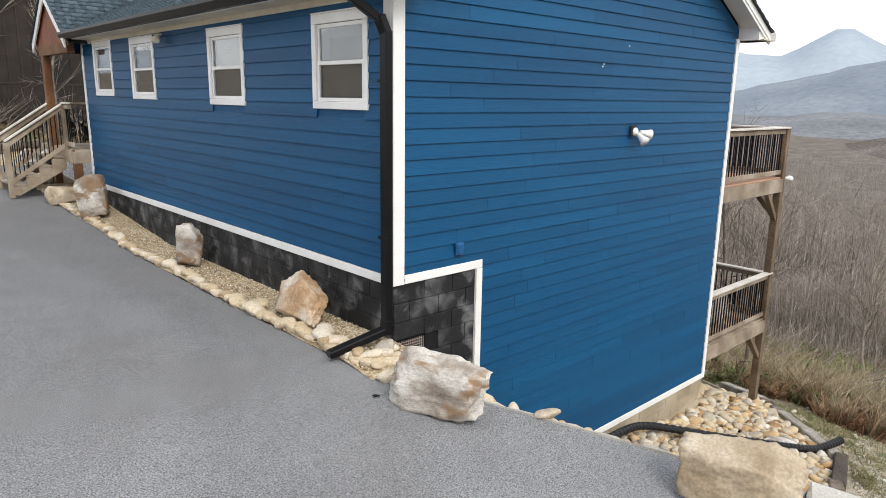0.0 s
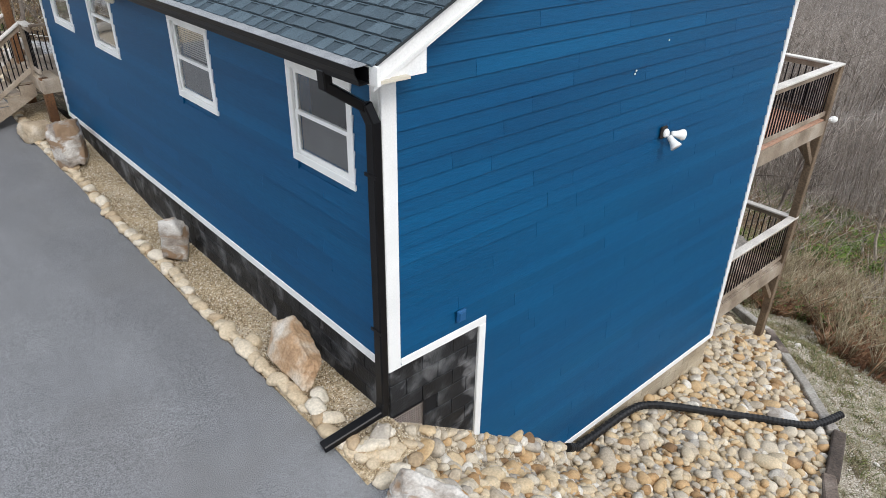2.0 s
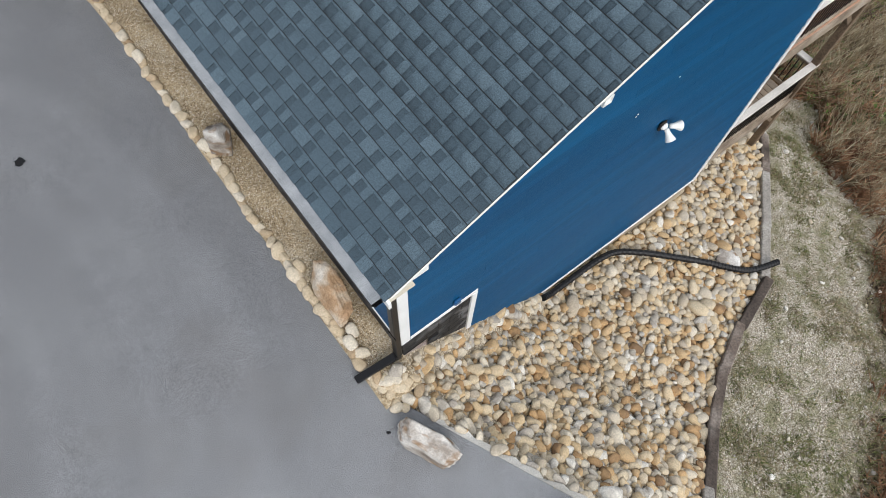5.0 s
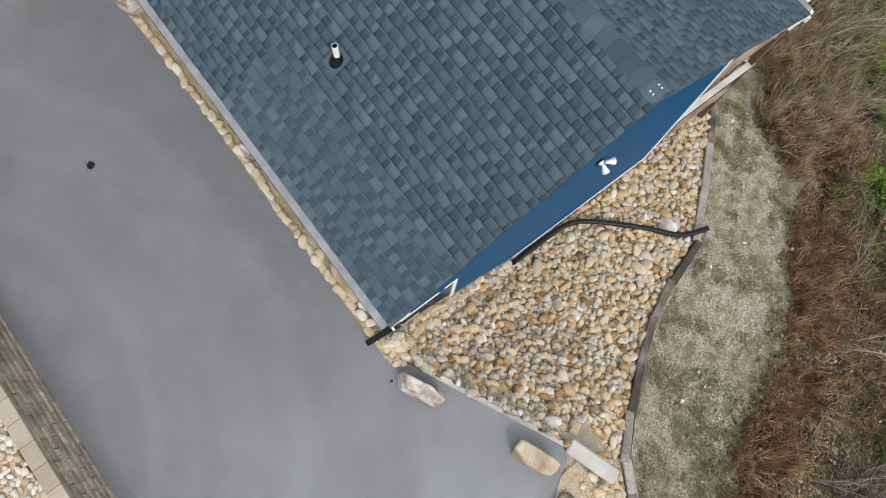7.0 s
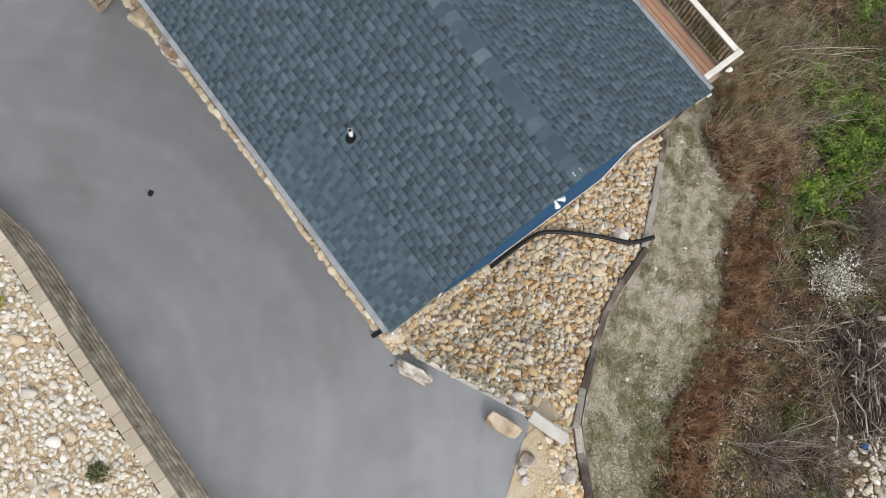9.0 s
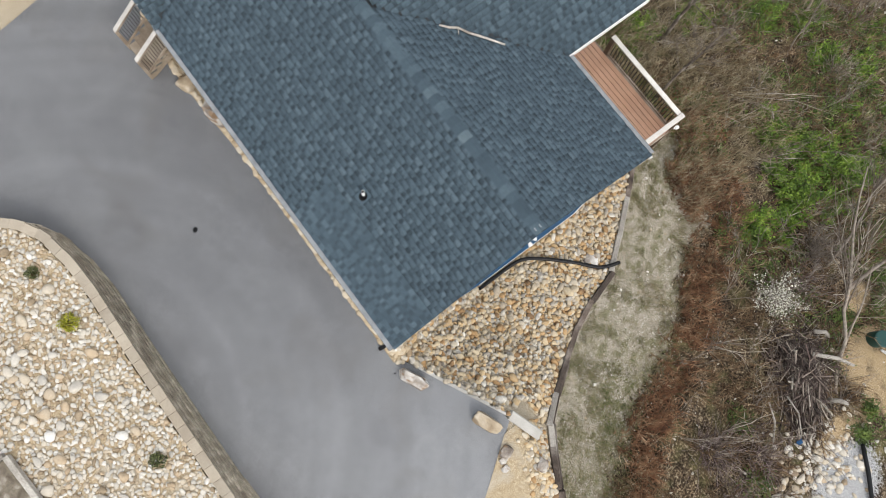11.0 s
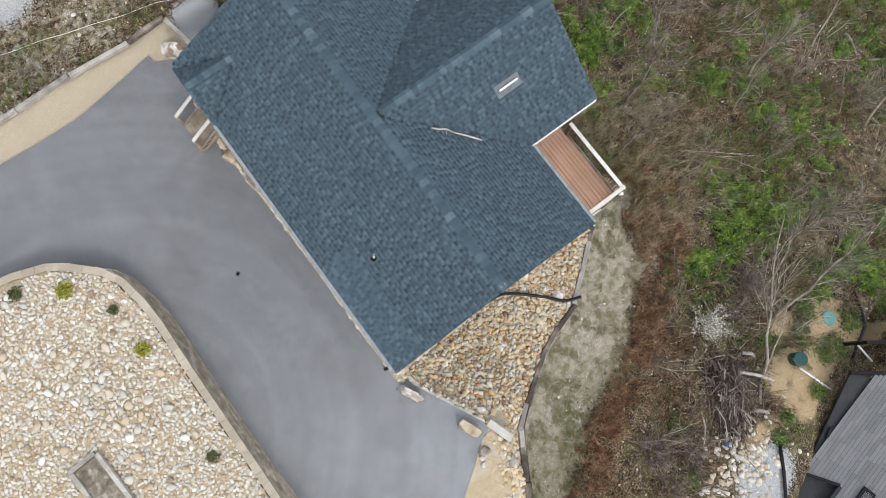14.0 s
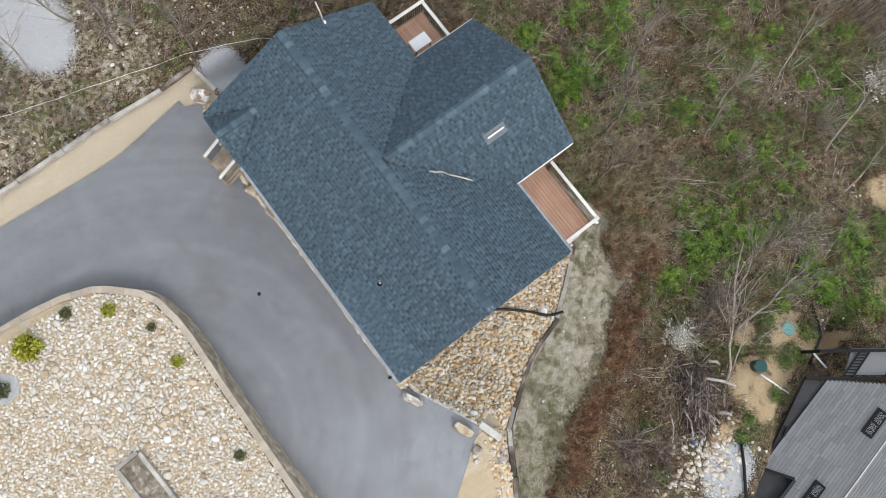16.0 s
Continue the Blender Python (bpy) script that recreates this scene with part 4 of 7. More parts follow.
# foundation blocks ---------------------------------------------------------
foundation = part("foundation_wall", Mesh().box((0.16, 9.8, 1.3), pose(0.10, 4.95, -0.68)).box((1.2, 0.16, 2.2), pose(0.63, 0.10, -1.13)), MORTAR, house, "black-coated concrete block foundation")
block_len, block_h = 0.406, 0.203
bx = Mesh().box((0.03, block_len - 0.007, block_h - 0.007), Matrix(), 0.004).data("block", BLOCK)
by = Mesh().box((block_len - 0.007, 0.03, block_h - 0.007), Matrix(), 0.004).data("block", BLOCK)
byh = Mesh().box((block_len / 2 - 0.007, 0.03, block_h - 0.007), Matrix(), 0.004).data("block", BLOCK)
for r in range(4):
    z = -0.004 - block_h * (r + 0.5)
    for k in range(24):
        y = 0.21 + block_len * (k + 0.5 * (r % 2))
        if y < 9.7:
            part("block", bx, None, foundation).location = (0.018, y, z)
for r in range(8):
    z = -0.004 - block_h * (r + 0.5)
    xs = [block_len * (k + 0.5) for k in range(3)] if r % 2 == 0 else [block_len * (k + 1) for k in range(2)]
    for x in xs:
        if not (r in (3, 4) and x < 0.5):
            part("block", by, None, foundation).location = (x + 0.006, 0.016, z)
    if r % 2:
        for x in (block_len * 0.25, block_len * 2.75):
            if not (r in (3, 4) and x < 0.5):
                part("block", byh, None, foundation).location = (x + 0.006, 0.016, z)
vent = part("crawlspace_vent", Mesh().box((0.42, 0.02, 0.02), pose(0.22, 0.005, -0.60)).box((0.42, 0.02, 0.02), pose(0.22, 0.005, -1.01)).box((0.02, 0.02, 0.42), pose(0.42, 0.005, -0.81)), BLACKMETAL, house, "rusty mesh crawlspace vent in the block wall")
for k in range(14):
    part("vent_wire", Mesh().span((0.02 + k * 0.03, 0.006, -1.0), (0.02 + k * 0.03, 0.006, -0.61), 0.005, 0.005), VENTWIRE, vent)
for k in range(13):
    part("vent_wire", Mesh().span((0.01, 0.009, -1.0 + k * 0.03), (0.42, 0.009, -1.0 + k * 0.03), 0.005, 0.005), VENTWIRE, vent)
footing = part("footing_wall", Mesh().box((5.3, 0.14, 1.4), pose(4.38, 0.10, -3.66)), TANBLOCK, house, "tan concrete block footing")
ty = Mesh().box((block_len - 0.008, 0.03, block_h - 0.008), Matrix(), 0.004).data("block", TANBLOCK)
for r in range(4):
    for k in range(13):
        x = 1.95 + block_len * (k + 0.5 * (r % 2))
        if x < W - 0.15:
            part("block", ty, None, footing).location = (x, 0.018, -2.965 - block_h * (r + 0.5))

# planter retaining wall ----------------------------------------------------
pts = [(left_x(y), y) for y in np.arange(-14, 10.71, 0.02)]
for k in range(80):
    pts.append((pts[-1][0] - 0.12, pts[-1][1] + 0.012))
path = np.array(pts)
seg = np.r_[0, np.cumsum(np.hypot(*np.diff(path, axis=0).T))]
total = seg[-1]


def on_wall(s):
    """Point of the wall's face at length s, and its outward normal."""
    p = np.array([np.interp(s, seg, path[:, i]) for i in (0, 1)])
    q = np.array([np.interp(s + 0.15, seg, path[:, i]) - np.interp(s - 0.15, seg, path[:, i]) for i in (0, 1)])
    q /= np.hypot(*q)
    return p, np.array([q[1], -q[0]]), q


TOP = 0.45
retaining = thing("retaining_wall", "tan segmental block retaining wall with flat caps", "retaining wall")
backing = Mesh()
ss = np.arange(0.2, total - 0.2, 0.2)
ring = []
for s in ss:
    p, nn, q = on_wall(s)
    z0 = float(drive_z(*p)) - 0.3
    a, b = p - nn * 0.05, p - nn * 0.22
    ring.append([(a[0], a[1], z0), (a[0], a[1], TOP - 0.06), (b[0], b[1], TOP - 0.06), (b[0], b[1], z0)])
for i in range(len(ring) - 1):
    backing.add(ring[i] + ring[i + 1], [(0, 1, 5, 4), (1, 2, 6, 5), (2, 3, 7, 6), (3, 0, 4, 7)])
part("core", backing, WALLBLOCK, retaining)
cap = Mesh()
caplen = 0.42
capm = Mesh().box((0.27, caplen - 0.006, 0.10), Matrix(), 0.008).data("cap_stone", WALLCAP)
blk = Mesh().box((0.10, 0.44, 0.148), Matrix(), 0.014).data("wall_block", WALLBLOCK)
s = 9.0
while s < total - 0.4:
    p, nn, q = on_wall(s)
    o = part("cap_stone", capm, None, retaining)
    o.matrix_local = pose(p[0] - nn[0] * 0.095, p[1] - nn[1] * 0.095, TOP - 0.01, 0, 0, math.degrees(math.atan2(q[1], q[0])) - 90)
    s += caplen
s0 = 11.0
for r in range(8):
    s = s0 + 0.225 * (r % 2)
    while s < 24.5:
        p, nn, q = on_wall(s)
        z = TOP - 0.06 - 0.156 * (r + 0.5)
        if z > float(drive_z(*p)) - 0.1:
            o = part("wall_block", blk, None, retaining)
            o.matrix_local = pose(p[0] + nn[0] * (0.024 * r - 0.04), p[1] + nn[1] * (0.024 * r - 0.04), z, 0, 0, math.degrees(math.atan2(q[1], q[0])) - 90)
        s += 0.45


# stones --------------------------------------------------------------------
def ico(sub):
    bm = bmesh.new()
    bmesh.ops.create_icosphere(bm, subdivisions=sub, radius=1)
    me = bpy.data.meshes.new("ball")
    bm.to_mesh(me)
    bm.free()
    return me


def pebble_data(name, sub, seed, mat, broken=0):
    """A river stone of unit size, flat and uneven; broken gives it split faces."""
    me = ico(sub)
    r = random.Random(seed)
    o = Vector((r.uniform(-50, 50), r.uniform(-50, 50), r.uniform(-50, 50)))
    sx, sy, sz = r.uniform(0.9, 1.35), r.uniform(0.65, 0.95), r.uniform(0.40, 0.66)
    cuts = []
    for _ in range(3 + broken):
        n = Vector((r.gauss(0, 1), r.gauss(0, 1), r.gauss(0, 0.8))).normalized()
        cuts.append((n, r.uniform(0.62, 0.86) if broken else r.uniform(0.74, 0.94)))
    for v in me.vertices:
        c = v.co.copy()
        k = 1 + 0.26 * noise.noise(c * 0.9 + o) + 0.10 * noise.noise(c * 2.2 + o)
        box = (abs(c.x) ** 4 + abs(c.y) ** 4 + abs(c.z) ** 4) ** (-1 / 4)
        k *= 0.5 + 0.5 * box
        for n, d in cuts:
            t = c.dot(n)
            if t > 0.05:
                k = min(k, d / t)
        v.co = (c.x * k * sx, c.y * k * sy, c.z * k * sz)
    me.name = name
    me.materials.append(mat)
    if not broken:
        me.shade_smooth()
    return me


def boulder_data(name, size, seed, mat, cuts=7, rough=0.07, saddle=0.0):
    """An angular boulder: a rough block with broken corners, worn and scaled; saddle slopes its top."""
    me = ico(5 if size[0] > 0.3 else 4)
    r = random.Random(seed)
    o = Vector((r.uniform(-50, 50), r.uniform(-50, 50), 3))
    cutn = []
    for ax in ((1, 0, 0), (-1, 0, 0), (0, 1, 0), (0, -1, 0), (saddle, 0, 1), (0, 0, -1)):
        n = (Vector(ax) + Vector((r.gauss(0, 0.16), r.gauss(0, 0.16), r.gauss(0, 0.14)))).normalized()
        cutn.append((n, r.uniform(0.86, 1.0)))
    for _ in range(cuts):
        n = Vector((r.choice((-1, 1)), r.choice((-1, 1)), r.uniform(-0.4, 1.1))) + Vector((r.gauss(0, 0.4), r.gauss(0, 0.4), 0))
        cutn.append((n.normalized(), r.uniform(0.98, 1.2)))
    for v in me.vertices:
        c = v.co.copy()
        k = 1.5
        for n, d in cutn:
            t = c.dot(n)
            if t > 0.05:
                k = min(k, d / t)
        k *= 1 + rough * 0.8 * noise.noise(c * 1.8 + o) - rough * abs(noise.noise(c * 3.6 + o)) - rough * 0.6 * abs(noise.noise(c * 8 + o)) + rough * 0.25 * noise.noise(c * 20 + o)
        v.co = (c.x * k * size[0], c.y * k * size[1], c.z * k * size[2])
    me.name = name
    me.materials.append(mat)
    me.shade_smooth()
    return me


def gz(x, y):
    return float(ground_z(x, y))


def boulder(x, y, size, turn, seed, label, mat=BOULDER, sink=0.12, tilt=0, cuts=10, saddle=0.0):
    o = new("boulder", boulder_data("boulder", size, seed, mat, cuts, 0.10, saddle))
    o.matrix_world = pose(x, y, 0, tilt, 0, turn)
    z = drive_z(x, y) if x < edge_x(y) + 0.6 and -4.5 < y < 14 else gz(x, y)
    low = min((o.matrix_world @ v.co).z for v in o.data.vertices)
    o.location.z = float(z) - low - sink * size[2]
    return tagged(o, label, "boulder")


boulder(-0.43, -1.16, (0.44, 0.18, 0.24), -62, 41, "grey veined angular boulder on the driveway edge", sink=0.08, saddle=0.38)
boulder(0.50, -3.38, (0.44, 0.20, 0.22), 112, 29, "blocky tan boulder at the driveway corner", TANBOULDER, sink=0.1)
boulder(-0.30, 1.30, (0.46, 0.13, 0.24), 84, 33, "long tan and orange boulder in the gravel bed", ORANGEBOULDER, sink=0.1, tilt=28, saddle=-0.4)
boulder(-0.30, 4.42, (0.21, 0.19, 0.29), 75, 59, "jagged cream boulder in the gravel bed", sink=0.1, cuts=14, saddle=0.5)
boulder(-0.44, 8.50, (0.38, 0.29, 0.40), 80, 68, "large grey and brown boulder beside the foundation", sink=0.1, cuts=14, saddle=0.35)
boulder(-0.62, 9.75, (0.28, 0.22, 0.17), 20, 71, "flat yellow-tan rock near the porch stair", TANBOULDER, sink=0.2)
boulder(-0.08, 14.3, (0.42, 0.30, 0.20), 130, 75, "pale pink-white rock by the gravel shoulder", BOULDER, sink=0.2)

# gravel bed along the long wall, with its border of cobbles
bed_y = np.arange(-0.45, 11.6, 0.15)
bed_t = np.linspace(0, 1, 8)
BX = np.array([[(-0.61 - float(bow(y))) * (1 - t) + 0.02 * t for t in bed_t] for y in bed_y])
BY = np.repeat(bed_y[:, None], 8, 1)
BZ = drive_z(BX, BY) + 0.015 + 0.05 * np.array([math.sin(math.pi * t * 0.5) for t in bed_t]) + 0.01 * np.sin(BY * 5 + BX * 9)
BX[0:2] = np.clip(BX[0:2], -0.62, 0.0)
bed = tagged(new("gravel_bed", grid_mesh("gravel_bed", BX, BY, BZ, GRAVEL)), "tan pea-gravel planting strip along the foundation", "gravel bed", kind="structure")


def bed_z(x, y):
    return float(drive_z(x, y)) + 0.015 + 0.05 * math.sin(math.pi * 0.5 * min(max((x + 0.67 + float(bow(y))) / (0.69 + float(bow(y))), 0), 1))


def low_bases(n, seed):
    """Eight-sided grains."""
    out, r = [], random.Random(seed)
    oct_v = np.array([(1, 0, 0), (-1, 0, 0), (0, 1, 0), (0, -1, 0), (0, 0, 1), (0, 0, -1)], float)
    oct_f = np.array([(0, 2, 4), (2, 1, 4), (1, 3, 4), (3, 0, 4), (2, 0, 5), (1, 2, 5), (3, 1, 5), (0, 3, 5)])
    for _ in range(n):
        out.append((oct_v * np.array([[r.uniform(0.7, 1.2)] for _ in range(6)]) * (1, 0.8, 0.7), oct_f))
    return out


def place(x, y, z, s, r, tilt=25):
    m = Matrix.LocRotScale((x, y, z), Euler((radians(r.uniform(-tilt, tilt)), radians(r.uniform(-tilt, tilt)), r.uniform(0, 6.283))), (s, s, s))
    return np.array(m)


r = random.Random(3)
grains = []
for _ in range(18000):
    y = r.uniform(-0.3, 10.6)
    x = r.uniform(-0.58 - float(bow(y)), 0.0)
    grains.append(place(x, y, bed_z(x, y) + 0.004, r.uniform(0.008, 0.020), r, 60))
tagged(new("gravel_grains", scatter("gravel_grains", low_bases(6, 4), grains, GRAVEL_ONE, False)), "loose tan gravel grains", "gravel", kind="stuff")

cobbles = [pebble_data("border_cobble", 3, 100 + i, COBBLE) for i in range(8)]
r = random.Random(8)
y = -0.05
while y < 11.4:
    s = r.uniform(0.075, 0.125)
    x = -0.53 + 0.02 * math.sin(y * 1.7) + r.uniform(-0.03, 0.03) - float(bow(y))
    o = new("border_cobble", r.choice(cobbles))
    o.matrix_world = pose(float(x), y, float(drive_z(x, y)) + 0.45 * s, r.uniform(-15, 15), r.uniform(-15, 15), 90 + r.uniform(-35, 35)) @ Matrix.Diagonal((s, s, s, 1))
    tagged(o, "rounded cream river cobble edging the gravel bed", "cobble", "cobbles edging the gravel bed")
    y += s * r.uniform(1.55, 2.0)
for x, y, s in ((-0.46, 0.95, 0.10), (-0.36, 0.72, 0.10), (-0.48, 0.58, 0.11), (-0.42, 0.36, 0.10), (-0.42, 2.0, 0.09), (-0.46, -0.02, 0.09), (-0.40, -0.14, 0.09), (-0.28, -0.22, 0.09), (-0.15, -0.12, 0.08)):
    o = new("border_cobble", r.choice(cobbles))
    o.matrix_world = pose(x, y, bed_z(x, y) + 0.4 * s, r.uniform(-15, 15), r.uniform(-15, 15), r.uniform(0, 360)) @ Matrix.Diagonal((s, s, s, 1))
    tagged(o, "rounded cream river cobble edging the gravel bed", "cobble", "cobbles edging the gravel bed")

# river stones on the slope below the gable wall

def timber_y(x):
    return float(np.interp(x, TIMX, TIMY))


def slope_here(x, y):
    return edge_x(y) + 0.06 < x < 10.2 and timber_y(x) + 0.10 < y < (-0.04 if x < 7.05 else 1.5) and not (y < -3.62 and x < 1.85)


bases = [flat_array(pebble_data("river_stone", 2, 200 + i, PEBBLE)) for i in range(14)]
singles = [pebble_data("river_stone", 3, 230 + i, PEBBLE_ONE) for i in range(10)]
r = random.Random(21)
rest, near_n = [], 0
stone_bed = tagged(new("river_stone_bed", None), "bed of rounded tan and grey river stones below the gable wall", "stone bed")
for layer, gap in ((0, 0.115), (1, 0.15), (2, 0.21)):
    for i in range(int(11.2 / gap)):
        for j in range(int(8 / gap)):
            x, y = -0.7 + (i + r.uniform(0.05, 0.95)) * gap, -6.2 + (j + r.uniform(0.05, 0.95)) * gap
            if not slope_here(x, y):
                continue
            s = r.uniform(0.044, 0.088) * (1.4 if r.random() < 0.15 else 1)
            if layer == 2:
                s *= 1.25
            z = gz(x, y) + (0.015, 0.045, 0.075)[layer]
            m = place(x, y, z, s, r)
            if x < 1.9 and y > -2.6 and layer > 0 and near_n < 290:
                o = part("river_stone", r.choice(singles), None, stone_bed)
                o.matrix_world = Matrix(m.tolist())
                near_n += 1
            else:
                rest.append(m)
tagged(part("river_stone_field", scatter("river_stone_field", bases, rest, PEBBLE), None, stone_bed), kind="stuff")

# lower corner beside the driveway: gravel pad and stones
pad_y = np.linspace(-9, -3.95, 30)
PXg = np.array([[edge_x(y) - 0.05 + t * (max(np.interp(y, [-9, -6.3, -5.8, -5.1, -4.6, -3.75], [-0.9, 0.8, 1.15, 1.55, 1.45, 1.3]) - edge_x(y) + 0.05, 0.05)) for t in np.linspace(0, 1, 20)] for y in pad_y])
PYg = np.repeat(pad_y[:, None], 20, 1)
PZg = np.maximum(ground_z(PXg, PYg), drive_z(PXg, PYg) - 0.03 - 0.75 * np.clip(PXg - edge_x(PYg), 0, 4)) + 0.012
new_pad = tagged(new("gravel_pad", grid_mesh("gravel_pad", PXg, PYg, PZg, GRAVEL)), "tan gravel pad at the driveway corner", "gravel pad", kind="structure")


def pad_z(x, y):
    return max(gz(x, y), float(drive_z(x, y)) - 0.03 - 0.75 * max(x - float(edge_x(y)), 0))


r = random.Random(33)
padstones = []
for _ in range(420):
    y = r.uniform(-7.5, -4.2)
    x = float(np.interp(y, [-9, -6.3, -5.8, -5.1, -4.6], [-0.9, 0.75, 1.12, 1.5, 1.72])) - abs(r.gauss(0, 0.35))
    s = r.uniform(0.05, 0.11)
    padstones.append(place(x, y, pad_z(x, y) + 0.02, s, r))
tagged(part("river_stone_field", scatter("river_stone_field", bases, padstones, PEBBLE), None, stone_bed), kind="stuff")
grains = []
for _ in range(3500):
    y = r.uniform(-8, -3.9)
    x = r.uniform(float(edge_x(y)), float(np.interp(y, [-9, -6.3, -5.5, -4.6, -3.9], [-0.9, 0.75, 1.3, 1.4, 1.2])))
    grains.append(place(x, y, pad_z(x, y) + 0.008, r.uniform(0.008, 0.022), r, 60))
tagged(new("gravel_grains", scatter("gravel_grains", low_bases(6, 9), grains, GRAVEL_ONE, False)), "loose tan gravel grains", "gravel", kind="stuff")
for x, y, s in ((0.45, -4.35, 0.20), (0.25, -4.5, 0.13), (0.15, -4.72, 0.12), (1.05, -5.3, 0.2)):
    boulder(x, y, (s, s * 0.8, s * 0.5), 30 * x, int(80 + 10 * x), "pale angular rock on the gravel pad", BOULDER, 0.2)

# concrete kerb along the driveway's drop
kerb = Mesh()
ky = np.linspace(-0.9, -3.62, 26)
rows = []
for i, y in enumerate(ky):
    x, z = float(edge_x(y)), float(drive_z(0, y))
    w = 0.07 + 0.03 * math.sin(i * 2.1) + 0.02 * math.sin(i * 5.3)
    rows.append([(x - 0.015, y, z - 0.5), (x - 0.015, y, z + 0.016), (x + w, y, z - 0.02), (x + w + 0.05, y, z - 0.5)])
for a, b in zip(rows, rows[1:]):
    kerb.add(a + b, [(0, 1, 5, 4), (1, 2, 6, 5), (2, 3, 7, 6), (3, 0, 4, 7)])
kerb.add(rows[0], [(0, 1, 2, 3)]).add(rows[-1], [(3, 2, 1, 0)])
tagged(part("kerb", kerb, CONCRETE), "rough pale concrete kerb edge", "kerb", kind="structure")
wallend = Mesh().span((1.16, -3.60, -1.32), (1.50, -4.60, -1.42), 0.30, 0.60, 0.03)
tagged(part("kerb_wall", wallend, CONCRETE), "short pale concrete retaining stub", "kerb wall", kind="structure")

# landscape timbers round the stone bed
r = random.Random(2)
ends = [((10.3, 0.12), (9.28, -0.66), 0), ((9.32, -0.62), (8.0, -1.58), 1), ((8.05, -1.52), (6.92, -2.30), 1), ((6.98, -2.36), (5.7, -2.70), 0), ((5.75, -2.64), (4.72, -3.08), 0), ((4.8, -3.01), (3.72, -3.68), 0), ((3.8, -3.64), (2.72, -4.20), 0),
        ((2.78, -4.14), (1.93, -4.70), 1), ((2.02, -4.70), (1.60, -5.30), 1), ((1.64, -5.22), (1.0, -6.15), 0), ((1.02, -6.2), (0.2, -7.4), 0), ((11.4, 1.45), (10.25, 0.12), 1)]
for (ax, ay), (bx_, by_), light in ends:
    za, zb = gz(ax, ay) + 0.05, gz(bx_, by_) + 0.05
    o = part("landscape_timber", Mesh().span((ax, ay, za), (bx_, by_, zb), 0.19, 0.24, 0.02), GREYTIMBER if light else TIMBER)
    tagged(o, "weathered square landscape timber edging the stones", "timber", "timbers edging the stone bed")
    u = Vector((bx_ - ax, by_ - ay, 0)).normalized()
    nrm = Vector((-u.y, u.x, 0)) * 0.09
    o = part("landscape_timber", Mesh().span((ax + nrm.x, ay + nrm.y, za - 0.20), (bx_ + nrm.x, by_ + nrm.y, zb - 0.20), 0.19, 0.22, 0.02), TIMBER)
    tagged(o, "dark lower landscape timber under the edging", "timber", "timbers edging the stone bed")

# drain hose
hp = [(2.9, -0.13), (3.3, -0.12), (3.78, -0.12), (4.35, -0.13), (4.75, -0.20), (5.29, -0.58), (5.8, -1.03), (6.2, -1.41), (6.47, -1.73), (6.72, -1.98), (7.07, -2.14), (7.39, -2.24)]
hs = np.linspace(0, len(hp) - 1, 260)
hx, hy = np.interp(hs, range(len(hp)), [p[0] for p in hp]), np.interp(hs, range(len(hp)), [p[1] for p in hp])
k = np.ones(21) / 21
pad = lambda a: np.convolve(np.r_[[a[0]] * 10, a, [a[-1]] * 10], k, "valid")
hx, hy = pad(hx), pad(hy)
hz = np.array([gz(a, b) for a, b in zip(hx, hy)]) + 0.13 + 0.12 * np.exp(-((np.linspace(0, 1, len(hx)) - 0.35) / 0.14) ** 2)
hz[-40:] = np.maximum(hz[-40:], np.linspace(hz[-40], gz(7.2, -2.3) + 0.27, 40))
hose = part("drain_hose", Mesh().tube(list(zip(hx, hy, hz)), [0.058 + (0.006 if i % 4 < 2 else 0) for i in range(260)], 10), HOSE, smooth=False)
tagged(hose, "black corrugated drain hose lying over the stones", "drain hose")
boulder(6.62, -1.62, (0.26, 0.22, 0.07), 40, 91, "flat pale slab stone among the river stones", BOULDER, 0.0)

# downspout, light, vents and boxes on the walls ----------------------------
spout = part("downspout", Mesh().box((0.085, 0.11, 2.86), pose(-0.070, 0.022, 1.02), 0.012), BLACKMETAL, house, "black square downspout at the corner")
part("elbow", Mesh().span((-0.39, 0.16, 2.86), (-0.38, 0.16, 2.70), 0.10, 0.075, 0.01, (1, 0, 0)).span((-0.39, 0.16, 2.74), (-0.10, 0.06, 2.54), 0.10, 0.075, 0.01).span((-0.12, 0.06, 2.58), (-0.070, 0.022, 2.42), 0.11, 0.08, 0.01, (1, 0, 0)), BLACKMETAL, spout)
part("elbow", Mesh().span((-0.070, 0.022, -0.34), (-0.09, 0.022, -0.50), 0.115, 0.09, 0.012, (1, 0, 0)).span((-0.075, 0.022, -0.45), (-0.72, 0.10, -0.585), 0.11, 0.075, 0.01), BLACKMETAL, spout, "black outlet running over the gravel")
for z in (0.5, 2.0):
    part("strap", Mesh().box((0.012, 0.15, 0.03), pose(-0.115, 0.022, z)), BLACKMETAL, spout)


def lathe(m, origin, axis, prof, sides=16):
    """Rings of (distance along axis, radius)."""
    o, ax = Vector(origin), Vector(axis).normalized()
    return m.tube([o + ax * d for d, _ in prof], [q for _, q in prof], sides)


